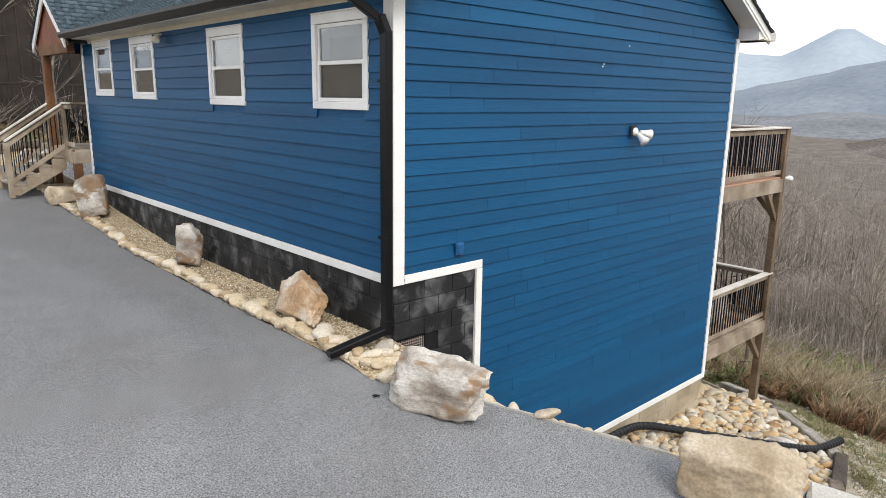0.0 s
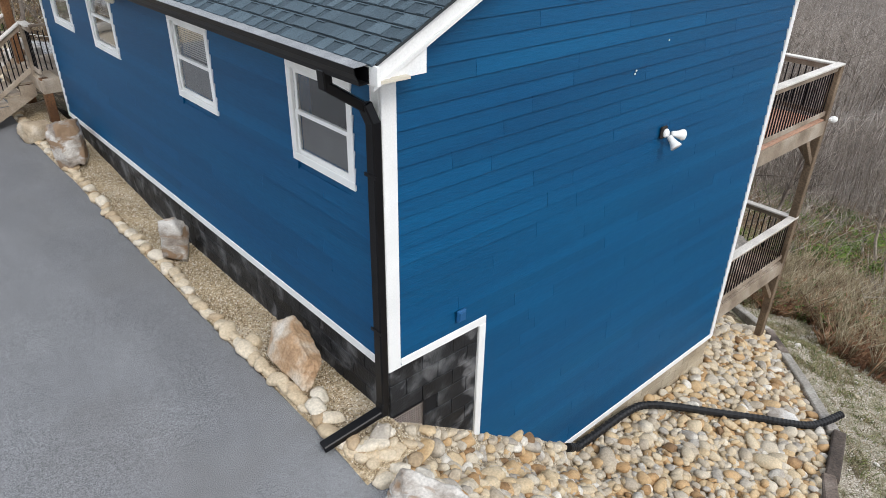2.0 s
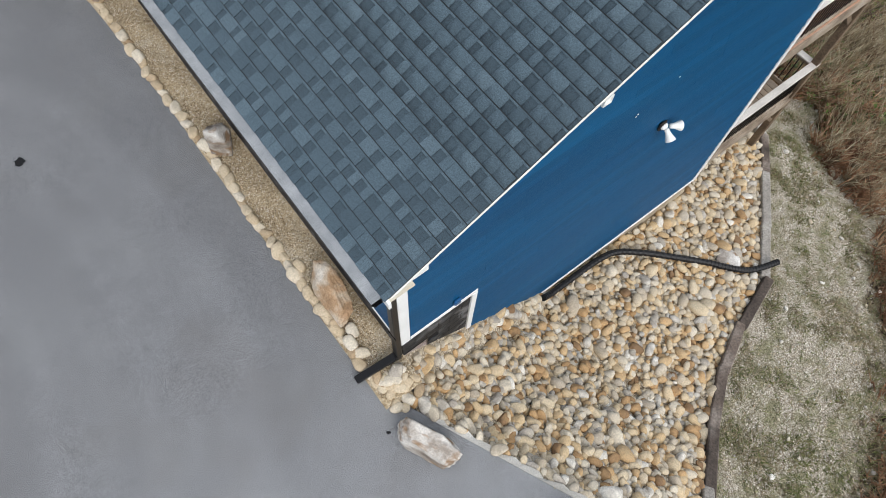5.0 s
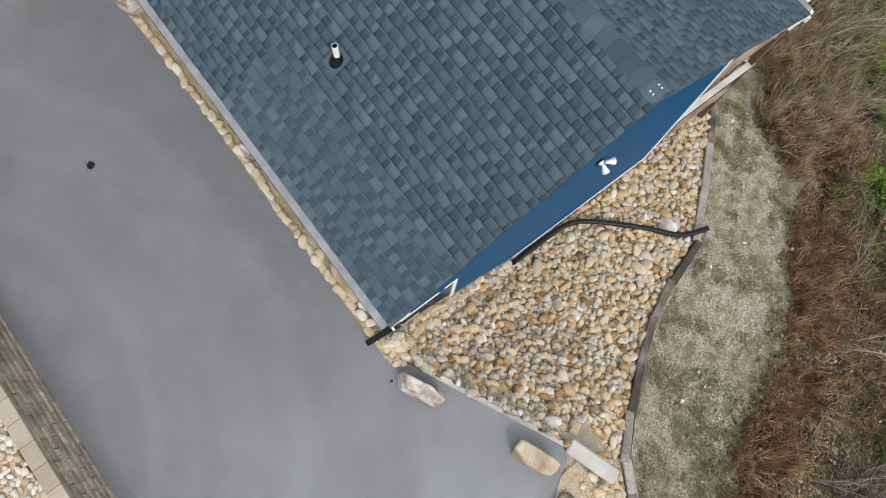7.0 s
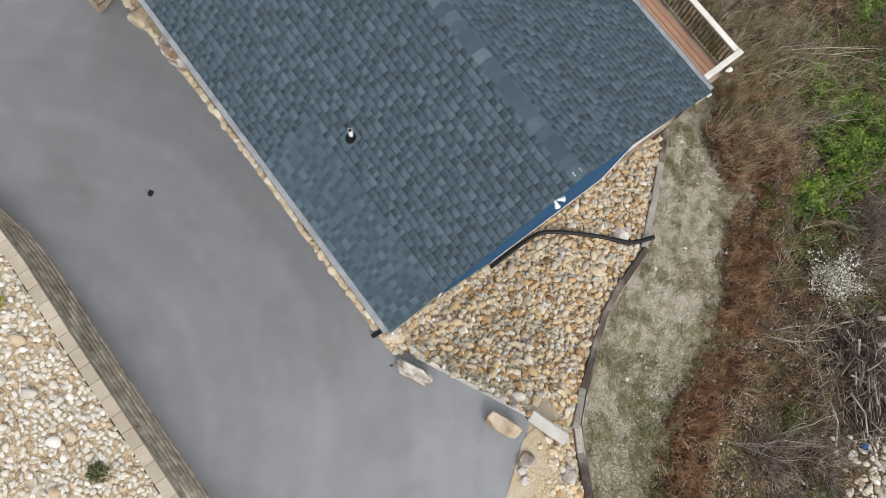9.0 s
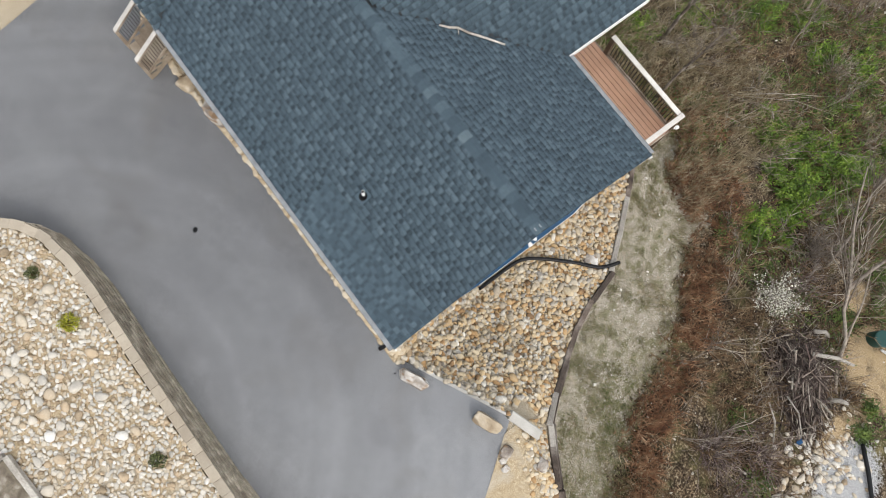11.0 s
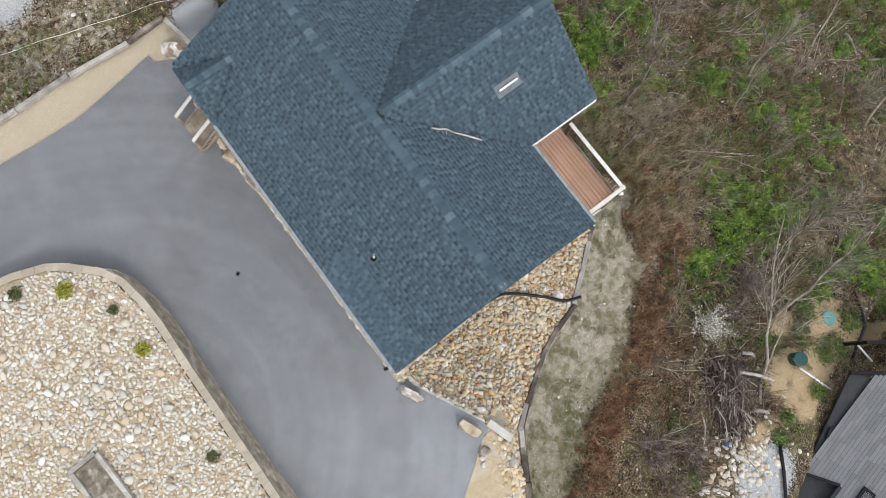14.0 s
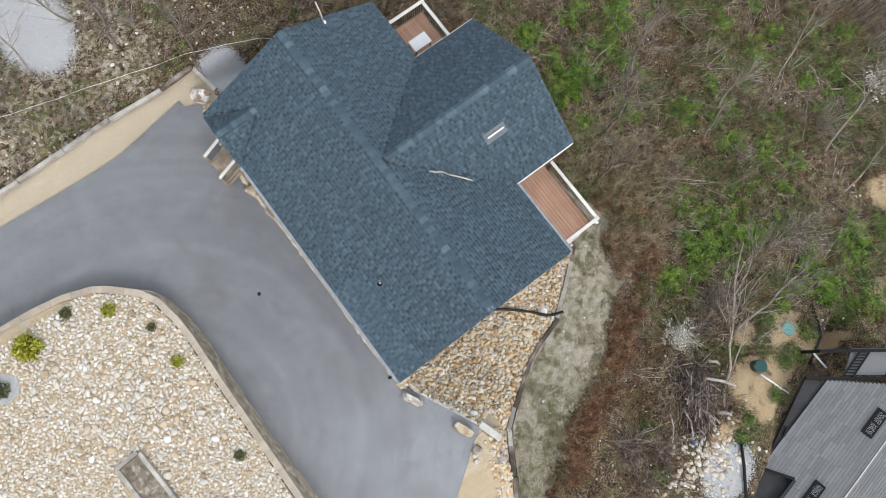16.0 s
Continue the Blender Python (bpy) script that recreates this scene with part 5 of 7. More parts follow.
flood = thing("flood_light", "white twin-head flood light on a dark wall plate", "wall light")
part("wall_plate", Mesh().box((0.12, 0.03, 0.15), pose(4.10, -0.045, 1.46), 0.01), DARKWOOD, flood)
part("canopy", lathe(Mesh(), (4.12, -0.055, 1.45), (0, -1, 0), [(0, 0.055), (0.02, 0.055), (0.045, 0.03)]), WHITEPLASTIC, flood, smooth=True)
for (dx, dz), ax in (((0.02, -0.02), (-0.05, -0.75, -0.62)), ((0.07, 0.0), (0.85, -0.4, -0.18))):
    hd = part("lamp_head", lathe(Mesh(), (4.12 + dx, -0.10, 1.44 + dz), ax, [(0, 0.012), (0.005, 0.032), (0.05, 0.036), (0.09, 0.045), (0.15, 0.068), (0.165, 0.07), (0.160, 0.060), (0.12, 0.045)]), WHITEPLASTIC, flood, smooth=True)
    part("lens", lathe(Mesh(), Vector((4.12 + dx, -0.10, 1.44 + dz)) + Vector(ax).normalized() * 0.125, ax, [(0, 0.044), (0.01, 0.045)]), CREAM, hd, smooth=True)
eavelight = thing("flood_light", "small grey twin flood light under the eave", "wall light")
part("base", Mesh().box((0.10, 0.10, 0.04), pose(-0.10, 5.55, 2.715), 0.01), GREYTIMBER, eavelight)
for d in (-0.06, 0.06):
    part("lamp_head", lathe(Mesh(), (-0.11, 5.55 + d * 0.5, 2.69), (-0.5, d * 8, -0.55), [(0, 0.02), (0.03, 0.035), (0.10, 0.055), (0.105, 0.04)]), CREAM, eavelight, smooth=True)

utility = thing("utility_box", "small blue-painted box on the siding", "utility box")
part("cover", Mesh().box((0.115, 0.04, 0.135), pose(0.87, -0.045, 0.27), 0.012), BLUEPLASTIC, utility)
part("lid", Mesh().box((0.085, 0.012, 0.10), pose(0.87, -0.068, 0.27), 0.008), BLUEPLASTIC, utility)
for x in (2.17, 2.56):
    v = thing("wall_vent", "white square louvred wall vent", "vent", "vents in the gable wall")
    part("frame", Mesh().box((0.12, 0.03, 0.018), pose(x, -0.037, 3.253)).box((0.12, 0.03, 0.018), pose(x, -0.037, 3.147)).box((0.018, 0.03, 0.088), pose(x - 0.051, -0.037, 3.20)).box((0.018, 0.03, 0.088), pose(x + 0.051, -0.037, 3.20)), WHITEPLASTIC, v)
    part("duct", Mesh().box((0.10, 0.02, 0.10), pose(x, -0.026, 3.20)), SCREEN, v)
    for k in range(5):
        part("louvre", Mesh().box((0.084, 0.012, 0.003), pose(x, -0.040, 3.164 + 0.018 * k, 40, 0, 0)), WHITEPLASTIC, v)
for x, z in ((3.35, 2.30), (3.9, 2.55), (3.33, 2.27)):
    d = thing("paint_fleck", "tiny white fleck on the blue siding", "fleck")
    part("fleck", lathe(Mesh(), (x, -0.022, z), (0, -1, 0), [(0, 0.012), (0.006, 0.010)], 7), WHITEPLASTIC, d)

# things on the roof
pipe = thing("vent_pipe", "white plastic vent pipe in a black rubber boot", "vent pipe")
zr = roof_z(1.18)
part("pipe", lathe(Mesh(), (1.18, 2.83, zr - 0.05), (0, 0, 1), [(0, 0.042), (0.42, 0.042), (0.42, 0.034), (0.2, 0.033)]), WHITEPLASTIC, pipe, smooth=False)
part("boot", lathe(Mesh(), (1.18, 2.83, zr + 0.0), (0, 0, 1), [(-0.03, 0.13), (0.03, 0.10), (0.10, 0.055), (0.13, 0.047)]), BLACKMETAL, pipe, smooth=True)
part("flashing", Mesh().box((0.34, 0.28, 0.008), pose(1.16, 2.83, zr + 0.022, 0, -math.degrees(math.atan(SLOPE)), 0)), SHINGLE_ONE, pipe)
stick = [(4.92, 4.95), (5.1, 4.80), (5.3, 4.72), (5.45, 4.50), (5.75, 4.22), (6.1, 3.86)]
sz = [max(roof_z(x), wing_z(y)) + 0.05 for x, y in stick]
tagged(part("fallen_branch", Mesh().tube([(x, y, z) for (x, y), z in zip(stick, sz)], [0.022, 0.03, 0.026, 0.03, 0.03, 0.025], 7).tube([(5.3, 4.72, sz[2]), (5.2, 4.55, sz[2] + 0.03)], [0.02, 0.008], 6), GREYTIMBER, smooth=True), "bleached fallen branch lying on the roof", "branch")
sky = thing("skylight", "narrow roof skylight with grey flashing", "skylight")
ang = math.degrees(math.atan(WS))
m0 = pose(7.75, 4.72, wing_z(4.72) + 0.03, ang, 0, 0)
part("flashing", Mesh().box((0.95, 0.42, 0.03), m0, 0.008), LEAD, sky)
part("curb", Mesh().box((0.76, 0.10, 0.05), m0 @ pose(0, 0.03, 0.035), 0.01), LEAD, sky)
# White bar stands for sky glare on the glass, given as colour.
part("pane", Mesh().box((0.72, 0.055, 0.02), m0 @ pose(0, 0.03, 0.065)), WHITEPLASTIC, sky)
for y in (-0.25, -0.2):
    for x in (-0.07, 0.06):
        b = thing("roof_bolt", "small bright fixing at the ridge end", "bolt")
        part("bolt_head", lathe(Mesh(), (RX + x, y, roof_z(RX + x) + 0.02), (0, 0, 1), [(0, 0.012), (0.02, 0.010)], 7), WHITEPLASTIC, b)
mast = thing("antenna_mast", "grey metal mast at the far roof edge", "mast")
part("pole", Mesh().tube([(5.25, 11.95, 3.8), (5.25, 12.0, 4.6), (5.28, 12.3, 5.0)], 0.03, 8), GREYTIMBER, mast, smooth=True)
part("foot", lathe(Mesh(), (5.25, 11.95, 4.0), (0, 0, 1), [(0, 0.10), (0.12, 0.09)]), WHITEPLASTIC, mast)
dish = thing("satellite_dish", "white dish beside the far wall", "dish")
part("dish", lathe(Mesh(), (3.2, 13.2, 1.6), (-0.3, 0.6, 0.6), [(0, 0.02), (0.03, 0.15), (0.08, 0.27), (0.07, 0.26), (0.02, 0.14)], 20), WHITEPLASTIC, dish, smooth=True)
part("arm", Mesh().tube([(3.2, 13.2, 1.6), (3.2, 12.9, 0.2), (3.2, 12.9, -0.9)], 0.025, 7), GREYTIMBER, dish)


# decks ---------------------------------------------------------------------
def railing(owner, a, b, floor_z, height=0.95, step=0.105, cap_w=0.14):
    """Rail cap, top and bottom rail and black balusters between two points."""
    a, b = Vector((*a, floor_z)), Vector((*b, floor_z))
    up = Vector((0, 0, 1))
    part("rail_cap", Mesh().span(a + up * height, b + up * height, cap_w, 0.035, 0.006), RAILCAP, owner)
    part("top_rail", Mesh().span(a + up * (height - 0.07), b + up * (height - 0.07), 0.04, 0.085, 0.004), DECKWOOD, owner)
    part("bottom_rail", Mesh().span(a + up * 0.10, b + up * 0.10, 0.04, 0.085, 0.004), DECKWOOD, owner)
    n = int((b - a).length / step)
    me = Mesh().box((0.018, 0.018, height - 0.23)).data("baluster", BLACKMETAL)
    for i in range(1, n):
        o = part("baluster", me, None, owner)
        o.location = a + (b - a) * (i / n) + up * ((height - 0.23) / 2 + 0.135)


def deck(x0, x1, y0, y1, z, label, rails, boards=True):
    d = thing("deck", label, "deck")
    w = 0.142
    n = int((x1 - x0) / w)
    me = Mesh().box((w - 0.013, y1 - y0 - 0.02, 0.025), Matrix(), 0.003).data("deck_board", COMPOSITE if boards else DECKWOOD)
    for i in range(n):
        part("deck_board", me, None, d).location = (x0 + w * (i + 0.5), (y0 + y1) / 2, z - 0.013)
    part("rim_joist", Mesh().box((x1 - x0, 0.045, 0.26), pose((x0 + x1) / 2, y0 + 0.0, z - 0.16), 0.006), DECKWOOD, d)
    part("rim_joist", Mesh().box((0.045, y1 - y0 - 0.05, 0.26), pose(x1 - 0.02, (y0 + y1) / 2 + 0.02, z - 0.16), 0.006), DECKWOOD, d)
    part("rim_joist", Mesh().box((x1 - x0, 0.045, 0.26), pose((x0 + x1) / 2, y1 - 0.02, z - 0.16), 0.006), DECKWOOD, d)
    for i in range(1, 7):
        part("joist", Mesh().box((x1 - x0 - 0.1, 0.04, 0.2), pose((x0 + x1) / 2, y0 + i * (y1 - y0) / 7, z - 0.135)), DECKWOOD, d)
    for a, b in rails:
        railing(d, a, b, z)
    return d


DX0, DX1, DY0 = W + 0.06, 9.72, 0.06
upper = deck(DX0, DX1, DY0, 3.66, 0.45, "upper timber deck with red-brown boards and black balusters", [((DX0 + 0.02, DY0 + 0.04), (DX1 + 0.06, DY0 + 0.04)), ((DX1 - 0.03, DY0 + 0.12), (DX1 - 0.03, 3.05))])
lower = deck(DX0, DX1, DY0, 3.66, -2.44, "lower timber deck with weathered boards and black balusters", [((DX0 + 0.02, DY0 + 0.04), (DX1 + 0.06, DY0 + 0.04)), ((DX1 - 0.03, DY0 + 0.12), (DX1 - 0.03, 3.05))], False)
deck(7.15, 9.72, 9.2, 11.85, 0.45, "rear timber deck with red-brown boards", [((7.2, 11.78), (9.78, 11.78)), ((9.68, 9.25), (9.68, 11.7))])
for y in (DY0 + 0.05, 3.0):
    zb = gz(DX1, y) - 0.2
    part("post", Mesh().box((0.14, 0.14, 1.38 - zb), pose(DX1 + 0.01, y, (1.38 + zb) / 2), 0.008), GREYPOST, upper, "weathered brown timber post")
    for z in (0.18, -2.72):
        part("brace", Mesh().span((DX1 - 0.55, y, z), (DX1 + 0.0, y, z - 0.6), 0.09, 0.09, 0.005), GREYPOST, upper)
        part("brace", Mesh().span((DX1, y + 0.5, z), (DX1, y + 0.0, z - 0.55), 0.09, 0.09, 0.005), GREYPOST, upper)
cameraish = thing("security_light", "small white fixture on the deck post", "fixture")
part("bracket", Mesh().box((0.05, 0.06, 0.05), pose(9.84, 0.03, 0.42), 0.008), WHITEPLASTIC, cameraish)
part("globe", lathe(Mesh(), (9.86, 0.02, 0.42), (0.9, -0.3, -0.1), [(0, 0.03), (0.02, 0.055), (0.08, 0.06), (0.12, 0.045), (0.135, 0.01)]), WHITEPLASTIC, cameraish, smooth=True)
cover = thing("covered_seat", "grey covered outdoor seat on the lower deck", "outdoor seat")
part("cover", Mesh().box((0.95, 0.8, 0.55), pose(8.6, 0.85, -2.16, 0, 0, 12), 0.12), GREYTIMBER, cover, smooth=False)
part("backrest", Mesh().box((0.95, 0.22, 0.45), pose(8.55, 1.15, -1.75, -12, 0, 12), 0.08), SCREEN, cover)
table = thing("deck_table", "white rectangular table on the rear deck", "table")
part("tabletop", Mesh().box((0.85, 0.55, 0.04), pose(8.6, 10.45, 1.18), 0.01), WHITE, table)
for sx in (-1, 1):
    for sy in (-1, 1):
        part("leg", Mesh().box((0.04, 0.04, 0.71), pose(8.6 + sx * 0.38, 10.45 + sy * 0.23, 0.805)), BLACKMETAL, table)
chair = thing("deck_chair", "dark red seat under the deck's eave", "chair")
part("seat", Mesh().box((0.55, 0.5, 0.10), pose(7.75, 2.75, 0.85, 0, 0, 20), 0.03), SOFFITWOOD, chair)
part("backrest", Mesh().box((0.55, 0.08, 0.5), pose(7.68, 2.98, 1.12, -10, 0, 20), 0.02), SOFFITWOOD, chair)
for sx in (-1, 1):
    for sy in (-1, 1):
        part("leg", Mesh().box((0.05, 0.05, 0.36), pose(7.75 + sx * 0.22, 2.75 + sy * 0.2, 0.63)), DARKWOOD, chair)

# porch and its stair -------------------------------------------------------
PF = 0.72
porch = thing("porch", "timber entry porch under a small gable", "porch")
me = Mesh().box((0.135, 2.05, 0.03), Matrix(), 0.003).data("deck_board", DECKWOOD)
for i in range(13):
    part("deck_board", me, None, porch).location = (-0.24 + 0.142 * i, 10.92, PF - 0.015)
part("rim_joist", Mesh().box((0.045, 2.1, 0.24), pose(-0.32, 10.92, PF - 0.15), 0.006), DECKWOOD, porch)
part("rim_joist", Mesh().box((1.9, 0.045, 0.24), pose(0.62, 9.91, PF - 0.15), 0.006), DECKWOOD, porch)
part("rim_joist", Mesh().box((1.9, 0.045, 0.24), pose(0.62, 11.95, PF - 0.15), 0.006), DECKWOOD, porch)
for x, y, top in ((-0.26, 11.62, 2.72), (-0.26, 9.98, PF), (-0.26, 11.9, PF)):
    zb = float(drive_z(x, y)) - 0.1
    part("post", Mesh().box((0.15, 0.15, top - zb), pose(x, y, (top + zb) / 2), 0.008), BROWNPOST, porch, "orange-brown timber post")
part("porch_beam", Mesh().box((0.14, 2.2, 0.20), pose(-0.26, 10.75, 2.70), 0.008), BROWNPOST, porch)
for i in range(14):
    y = 9.62 + i * 0.18
    zt = porch_z(y) - 0.10
    part("gable_board", Mesh().box((0.02, 0.174, max(zt - 2.74, 0.05)), pose(-0.31, y, (zt + 2.74) / 2)), SOFFITWOOD, porch)
for s in (-1, 1):
    part("soffit", Mesh().slab([(PX, PRY, porch_z(PRY) - 0.05), (PX, PRY + s * 1.28, porch_z(PRY + 1.28) - 0.05), (0.0, PRY + s * 1.28, porch_z(PRY + 1.28) - 0.05), (0.0, PRY, porch_z(PRY) - 0.05)], 0.02), SOFFITWOOD, porch, "red-stained boarded soffit")
railing(porch, (-0.28, 10.02), (-0.28, 10.48), PF, 0.92)
part("rail_cap", Mesh().span((-0.28, 9.98, PF + 0.92), (0.02, 9.98, PF + 0.92), 0.12, 0.035, 0.005), DECKWOOD, porch)
part("rail_post", Mesh().box((0.10, 0.10, 1.05), pose(-0.28, 10.52, PF + 0.42), 0.005), DECKWOOD, porch)
part("rail_post", Mesh().box((0.10, 0.10, 1.05), pose(-0.28, 11.72, PF + 0.42), 0.005), DECKWOOD, porch)
me = Mesh().box((0.018, 0.018, 0.70)).data("baluster", BLACKMETAL)
for i in range(4):
    part("baluster", me, None, porch).location = (-0.25 + 0.085 * i, 9.98, PF + 0.48)

stair = thing("porch_stair", "weathered timber stair with black balusters leading to the porch", "stair")
RUN, RISE, NS = 0.245, 0.172, 4
for i in range(NS):
    x, z = -0.36 - RUN * (i + 0.5), PF - RISE * (i + 1)
    part("tread", Mesh().box((RUN + 0.03, 1.10, 0.04), pose(x, 11.12, z - 0.02), 0.005), DECKWOOD, stair)
xe, ze = -0.36 - RUN * NS, PF - RISE * NS
for y in (10.56, 11.68):
    saw = [(-0.34, PF - 0.05)]
    for i in range(NS):
        saw += [(-0.36 - RUN * i, PF - RISE * (i + 1) - 0.042), (-0.36 - RUN * (i + 1), PF - RISE * (i + 1) - 0.042)]
    saw += [(xe, ze - 0.20), (xe + 0.10, ze - 0.22), (-0.34, PF - 0.42)]
    part("stringer", Mesh().slab([(a, y - 0.022, b) for a, b in saw], 0.045), DECKWOOD, stair, "sawtooth timber stringer")
    part("handrail", Mesh().span((-0.26, y, PF + 0.93), (xe - 0.05, y, ze + 0.86), 0.13, 0.035, 0.006), RAILCAP, stair, "flat pale handrail cap")
    part("top_rail", Mesh().span((-0.28, y, PF + 0.86), (xe, y, ze + 0.79), 0.04, 0.085, 0.004), DECKWOOD, stair)
    part("bottom_rail", Mesh().span((-0.28, y, PF + 0.08), (xe, y, ze + 0.05), 0.04, 0.085, 0.004), DECKWOOD, stair)
    part("newel_post", Mesh().box((0.10, 0.10, 1.1), pose(xe - 0.02, y, ze + 0.28), 0.006), DECKWOOD, stair)
    for i in range(1, 13):
        t = i / 13
        part("baluster", me, None, stair).location = (-0.30 + (xe + 0.30) * t, y, PF + 0.47 + (ze - PF - 0.03) * t)

def oil_spot(x, y, lo, hi, seed):
    spot = thing("oil_spot", "small dark oil spot on the driveway", "stain", "oil spots on the driveway")
    rr = random.Random(seed)
    ring = [(x + math.cos(a) * q, y + math.sin(a) * q) for a, q in [(k * math.pi / 9, rr.uniform(lo, hi)) for k in range(18)]]
    part("stain", Mesh().add([(a, b, float(drive_z(a, b)) + 0.018) for a, b in ring], [tuple(range(18))]), MORTAR, spot)


oil_spot(-2.95, 6.1, 0.055, 0.10, 3)
oil_spot(-0.76, -0.71, 0.018, 0.036, 4)


# planter on the upper side -------------------------------------------------
def in_planter(x, y):
    return x < float(left_x(y)) - 0.26 and y < 10.36 and x > -17


pale_bases = [flat_array(pebble_data("pale_stone", 2, 400 + i, PALEPEB, 5)) for i in range(14)]
pale_one = [pebble_data("pale_stone", 2, 430 + i, PALEPEB_ONE, 5) for i in range(8)]
stone_garden = tagged(new("pale_stone_bed", None), "raised bed of pale cream river stones", "stone bed")
r = random.Random(77)
rest, n_one = [], 0
for layer, gap in ((0, 0.14), (1, 0.17), (2, 0.40)):
    for i in range(int(11.5 / gap)):
        for j in range(int(16 / gap)):
            x, y = -17.4 + (i + r.uniform(0.05, 0.95)) * gap, -6 + (j + r.uniform(0.05, 0.95)) * gap
            if not in_planter(x, y) or (-10.75 < x < -9.55 and 0.4 < y < 3.5) or math.hypot(x + 12.4, y - 8.42) < 0.62:
                continue
            big_patch = math.exp(-((x + 8.6) / 1.5) ** 2 - ((y - 4.4) / 2.6) ** 2) + 0.25 * (noise.noise(Vector((x * 0.5, y * 0.5, 4))) > 0.1)
            if layer == 2 and r.random() > 0.05 + 0.8 * big_patch:
                continue
            s = r.uniform(0.048, 0.088) if layer < 2 else r.uniform(0.10, 0.17)
            m = place(x, y, gz(x, y) + (0.010, 0.035, 0.07)[layer], s, r, 20)
            if layer and x > -8.2 and 0 < y < 8 and n_one < 280:
                part("pale_stone", r.choice(pale_one), None, stone_garden).matrix_world = Matrix(m.tolist())
                n_one += 1
            else:
                rest.append(m)
tagged(part("pale_stone_field", scatter("pale_stone_field", pale_bases, rest, PALEPEB, False), None, stone_garden), kind="stuff")
bedx, bedy = np.meshgrid(np.linspace(-17.5, -6.0, 60), np.linspace(-6, 10.38, 80))
bedx = np.minimum(bedx, left_x(bedy) - 0.3)
tagged(new("planter_soil", grid_mesh("planter_soil", bedx, bedy, ground_z(np.minimum(bedx, left_x(bedy) - 0.4), bedy) + 0.006, GRAVEL)), "gravelly soil under the pale stones", "soil", kind="structure")


def leaf_cloud(centre, radius, n, size, rr, flat=0.7):
    """Small leaves round a centre: vertices and triangles."""
    rs = np.random.RandomState(rr)
    d = rs.normal(size=(n, 3))
    d /= np.linalg.norm(d, axis=1)[:, None]
    lump = 1 + 0.3 * np.sin(d[:, :1] * 5 + rr) * np.sin(d[:, 1:2] * 4) 
    p = d * radius * lump * (0.35 + 0.65 * rs.rand(n, 1) ** 0.5)
    p[:, 2] = np.abs(p[:, 2]) * flat
    u = rs.normal(size=(n, 3)) + d * 0.8
    u /= np.linalg.norm(u, axis=1)[:, None]
    v = np.cross(u, rs.normal(size=(n, 3)))
    v /= np.linalg.norm(v, axis=1)[:, None]
    s = size * rs.uniform(0.6, 1.4, (n, 1))
    c = np.array(centre) + p
    vs = np.stack([c - v * s * 0.35, c + u * s, c + v * s * 0.35, c - u * s * 0.35], 1).reshape(-1, 3)
    k = np.arange(n)[:, None] * 4
    return vs, k + np.array([[0, 1, 2, 3]])


def little_bush(x, y, radius, mat, label, seed, n=420):
    b = thing("shrub", label, "shrub", "shrubs in the stone bed")
    z = gz(x, y) + 0.05
    vs, fs = leaf_cloud((x, y, z + 0.02), radius, n, radius * 0.22, seed, 0.8)
    part("foliage", big("foliage", vs, fs, mat), None, b)
    rr = random.Random(seed)
    m = Mesh()
    for k in range(9):
        a = rr.uniform(0, 6.28)
        e = radius * rr.uniform(0.4, 0.8)
        m.tube([(x, y, z - 0.06), (x + e * 0.4 * math.cos(a), y + e * 0.4 * math.sin(a), z + e * 0.5), (x + e * math.cos(a), y + e * math.sin(a), z + e * 0.8)], [0.012, 0.008, 0.004], 4)
    part("stemwork", m, TWIG, b)


little_bush(-10.96, 9.32, 0.52, YELLOWLEAF, "bright yellow-green spreading shrub among pale stones", 1, 900)
little_bush(-12.4, 8.42, 0.32, DARKLEAF, "dark green shrub among pale stones", 2)
little_bush(-9.22, 9.64, 0.26, DARKLEAF, "small dull green shrub among pale stones", 3)
little_bush(-7.85, 8.79, 0.30, YELLOWLEAF, "small yellow-green shrub among pale stones", 4)
little_bush(-6.9, 7.24, 0.19, DARKLEAF, "tiny dull green shrub among pale stones", 5)
little_bush(-6.81, 5.52, 0.26, YELLOWLEAF, "small yellow-green shrub among pale stones", 6)
little_bush(-6.87, 1.18, 0.22, DARKLEAF, "tiny olive shrub among pale stones", 7)
mulch = Mesh()
ring = [(-12.4 + math.cos(a) * q, 8.42 + math.sin(a) * q) for a, q in [(k * math.pi / 10, 0.58 + 0.05 * math.sin(k * 2.3)) for k in range(20)]]
mulch.slab([(x, y, gz(x, y) + 0.03) for x, y in ring], 0.03)
tagged(part("mulch_ring", mulch, GREYGRAVEL), "round grey gravel patch round a shrub", "mulch", kind="structure")
DIRT = material("dry_grey_soil", [(0, (0.09, 0.07, 0.05)), (0.6, (0.19, 0.16, 0.12)), (1, (0.34, 0.31, 0.26))], 5, 50, 0.95, 0.6, 40)
box = thing("timber_planter", "greyed timber planter frame filled with soil", "planter")
zb = gz(-10.1, 2.2)
for a, b in (((-9.70, 3.52), (-10.68, 3.46)), ((-9.66, 3.46), (-9.45, 0.6)), ((-10.62, 3.38), (-10.42, 0.5)), ((-9.5, 0.62), (-10.4, 0.55))):
    part("frame_timber", Mesh().span((*a, zb + 0.10), (*b, zb + 0.10), 0.15, 0.18, 0.012), GREYTIMBER, box)
part("soil", Mesh().box((0.8, 2.8, 0.06), pose(-10.05, 2.0, zb + 0.08, 0, 0, 4)), DIRT, box)

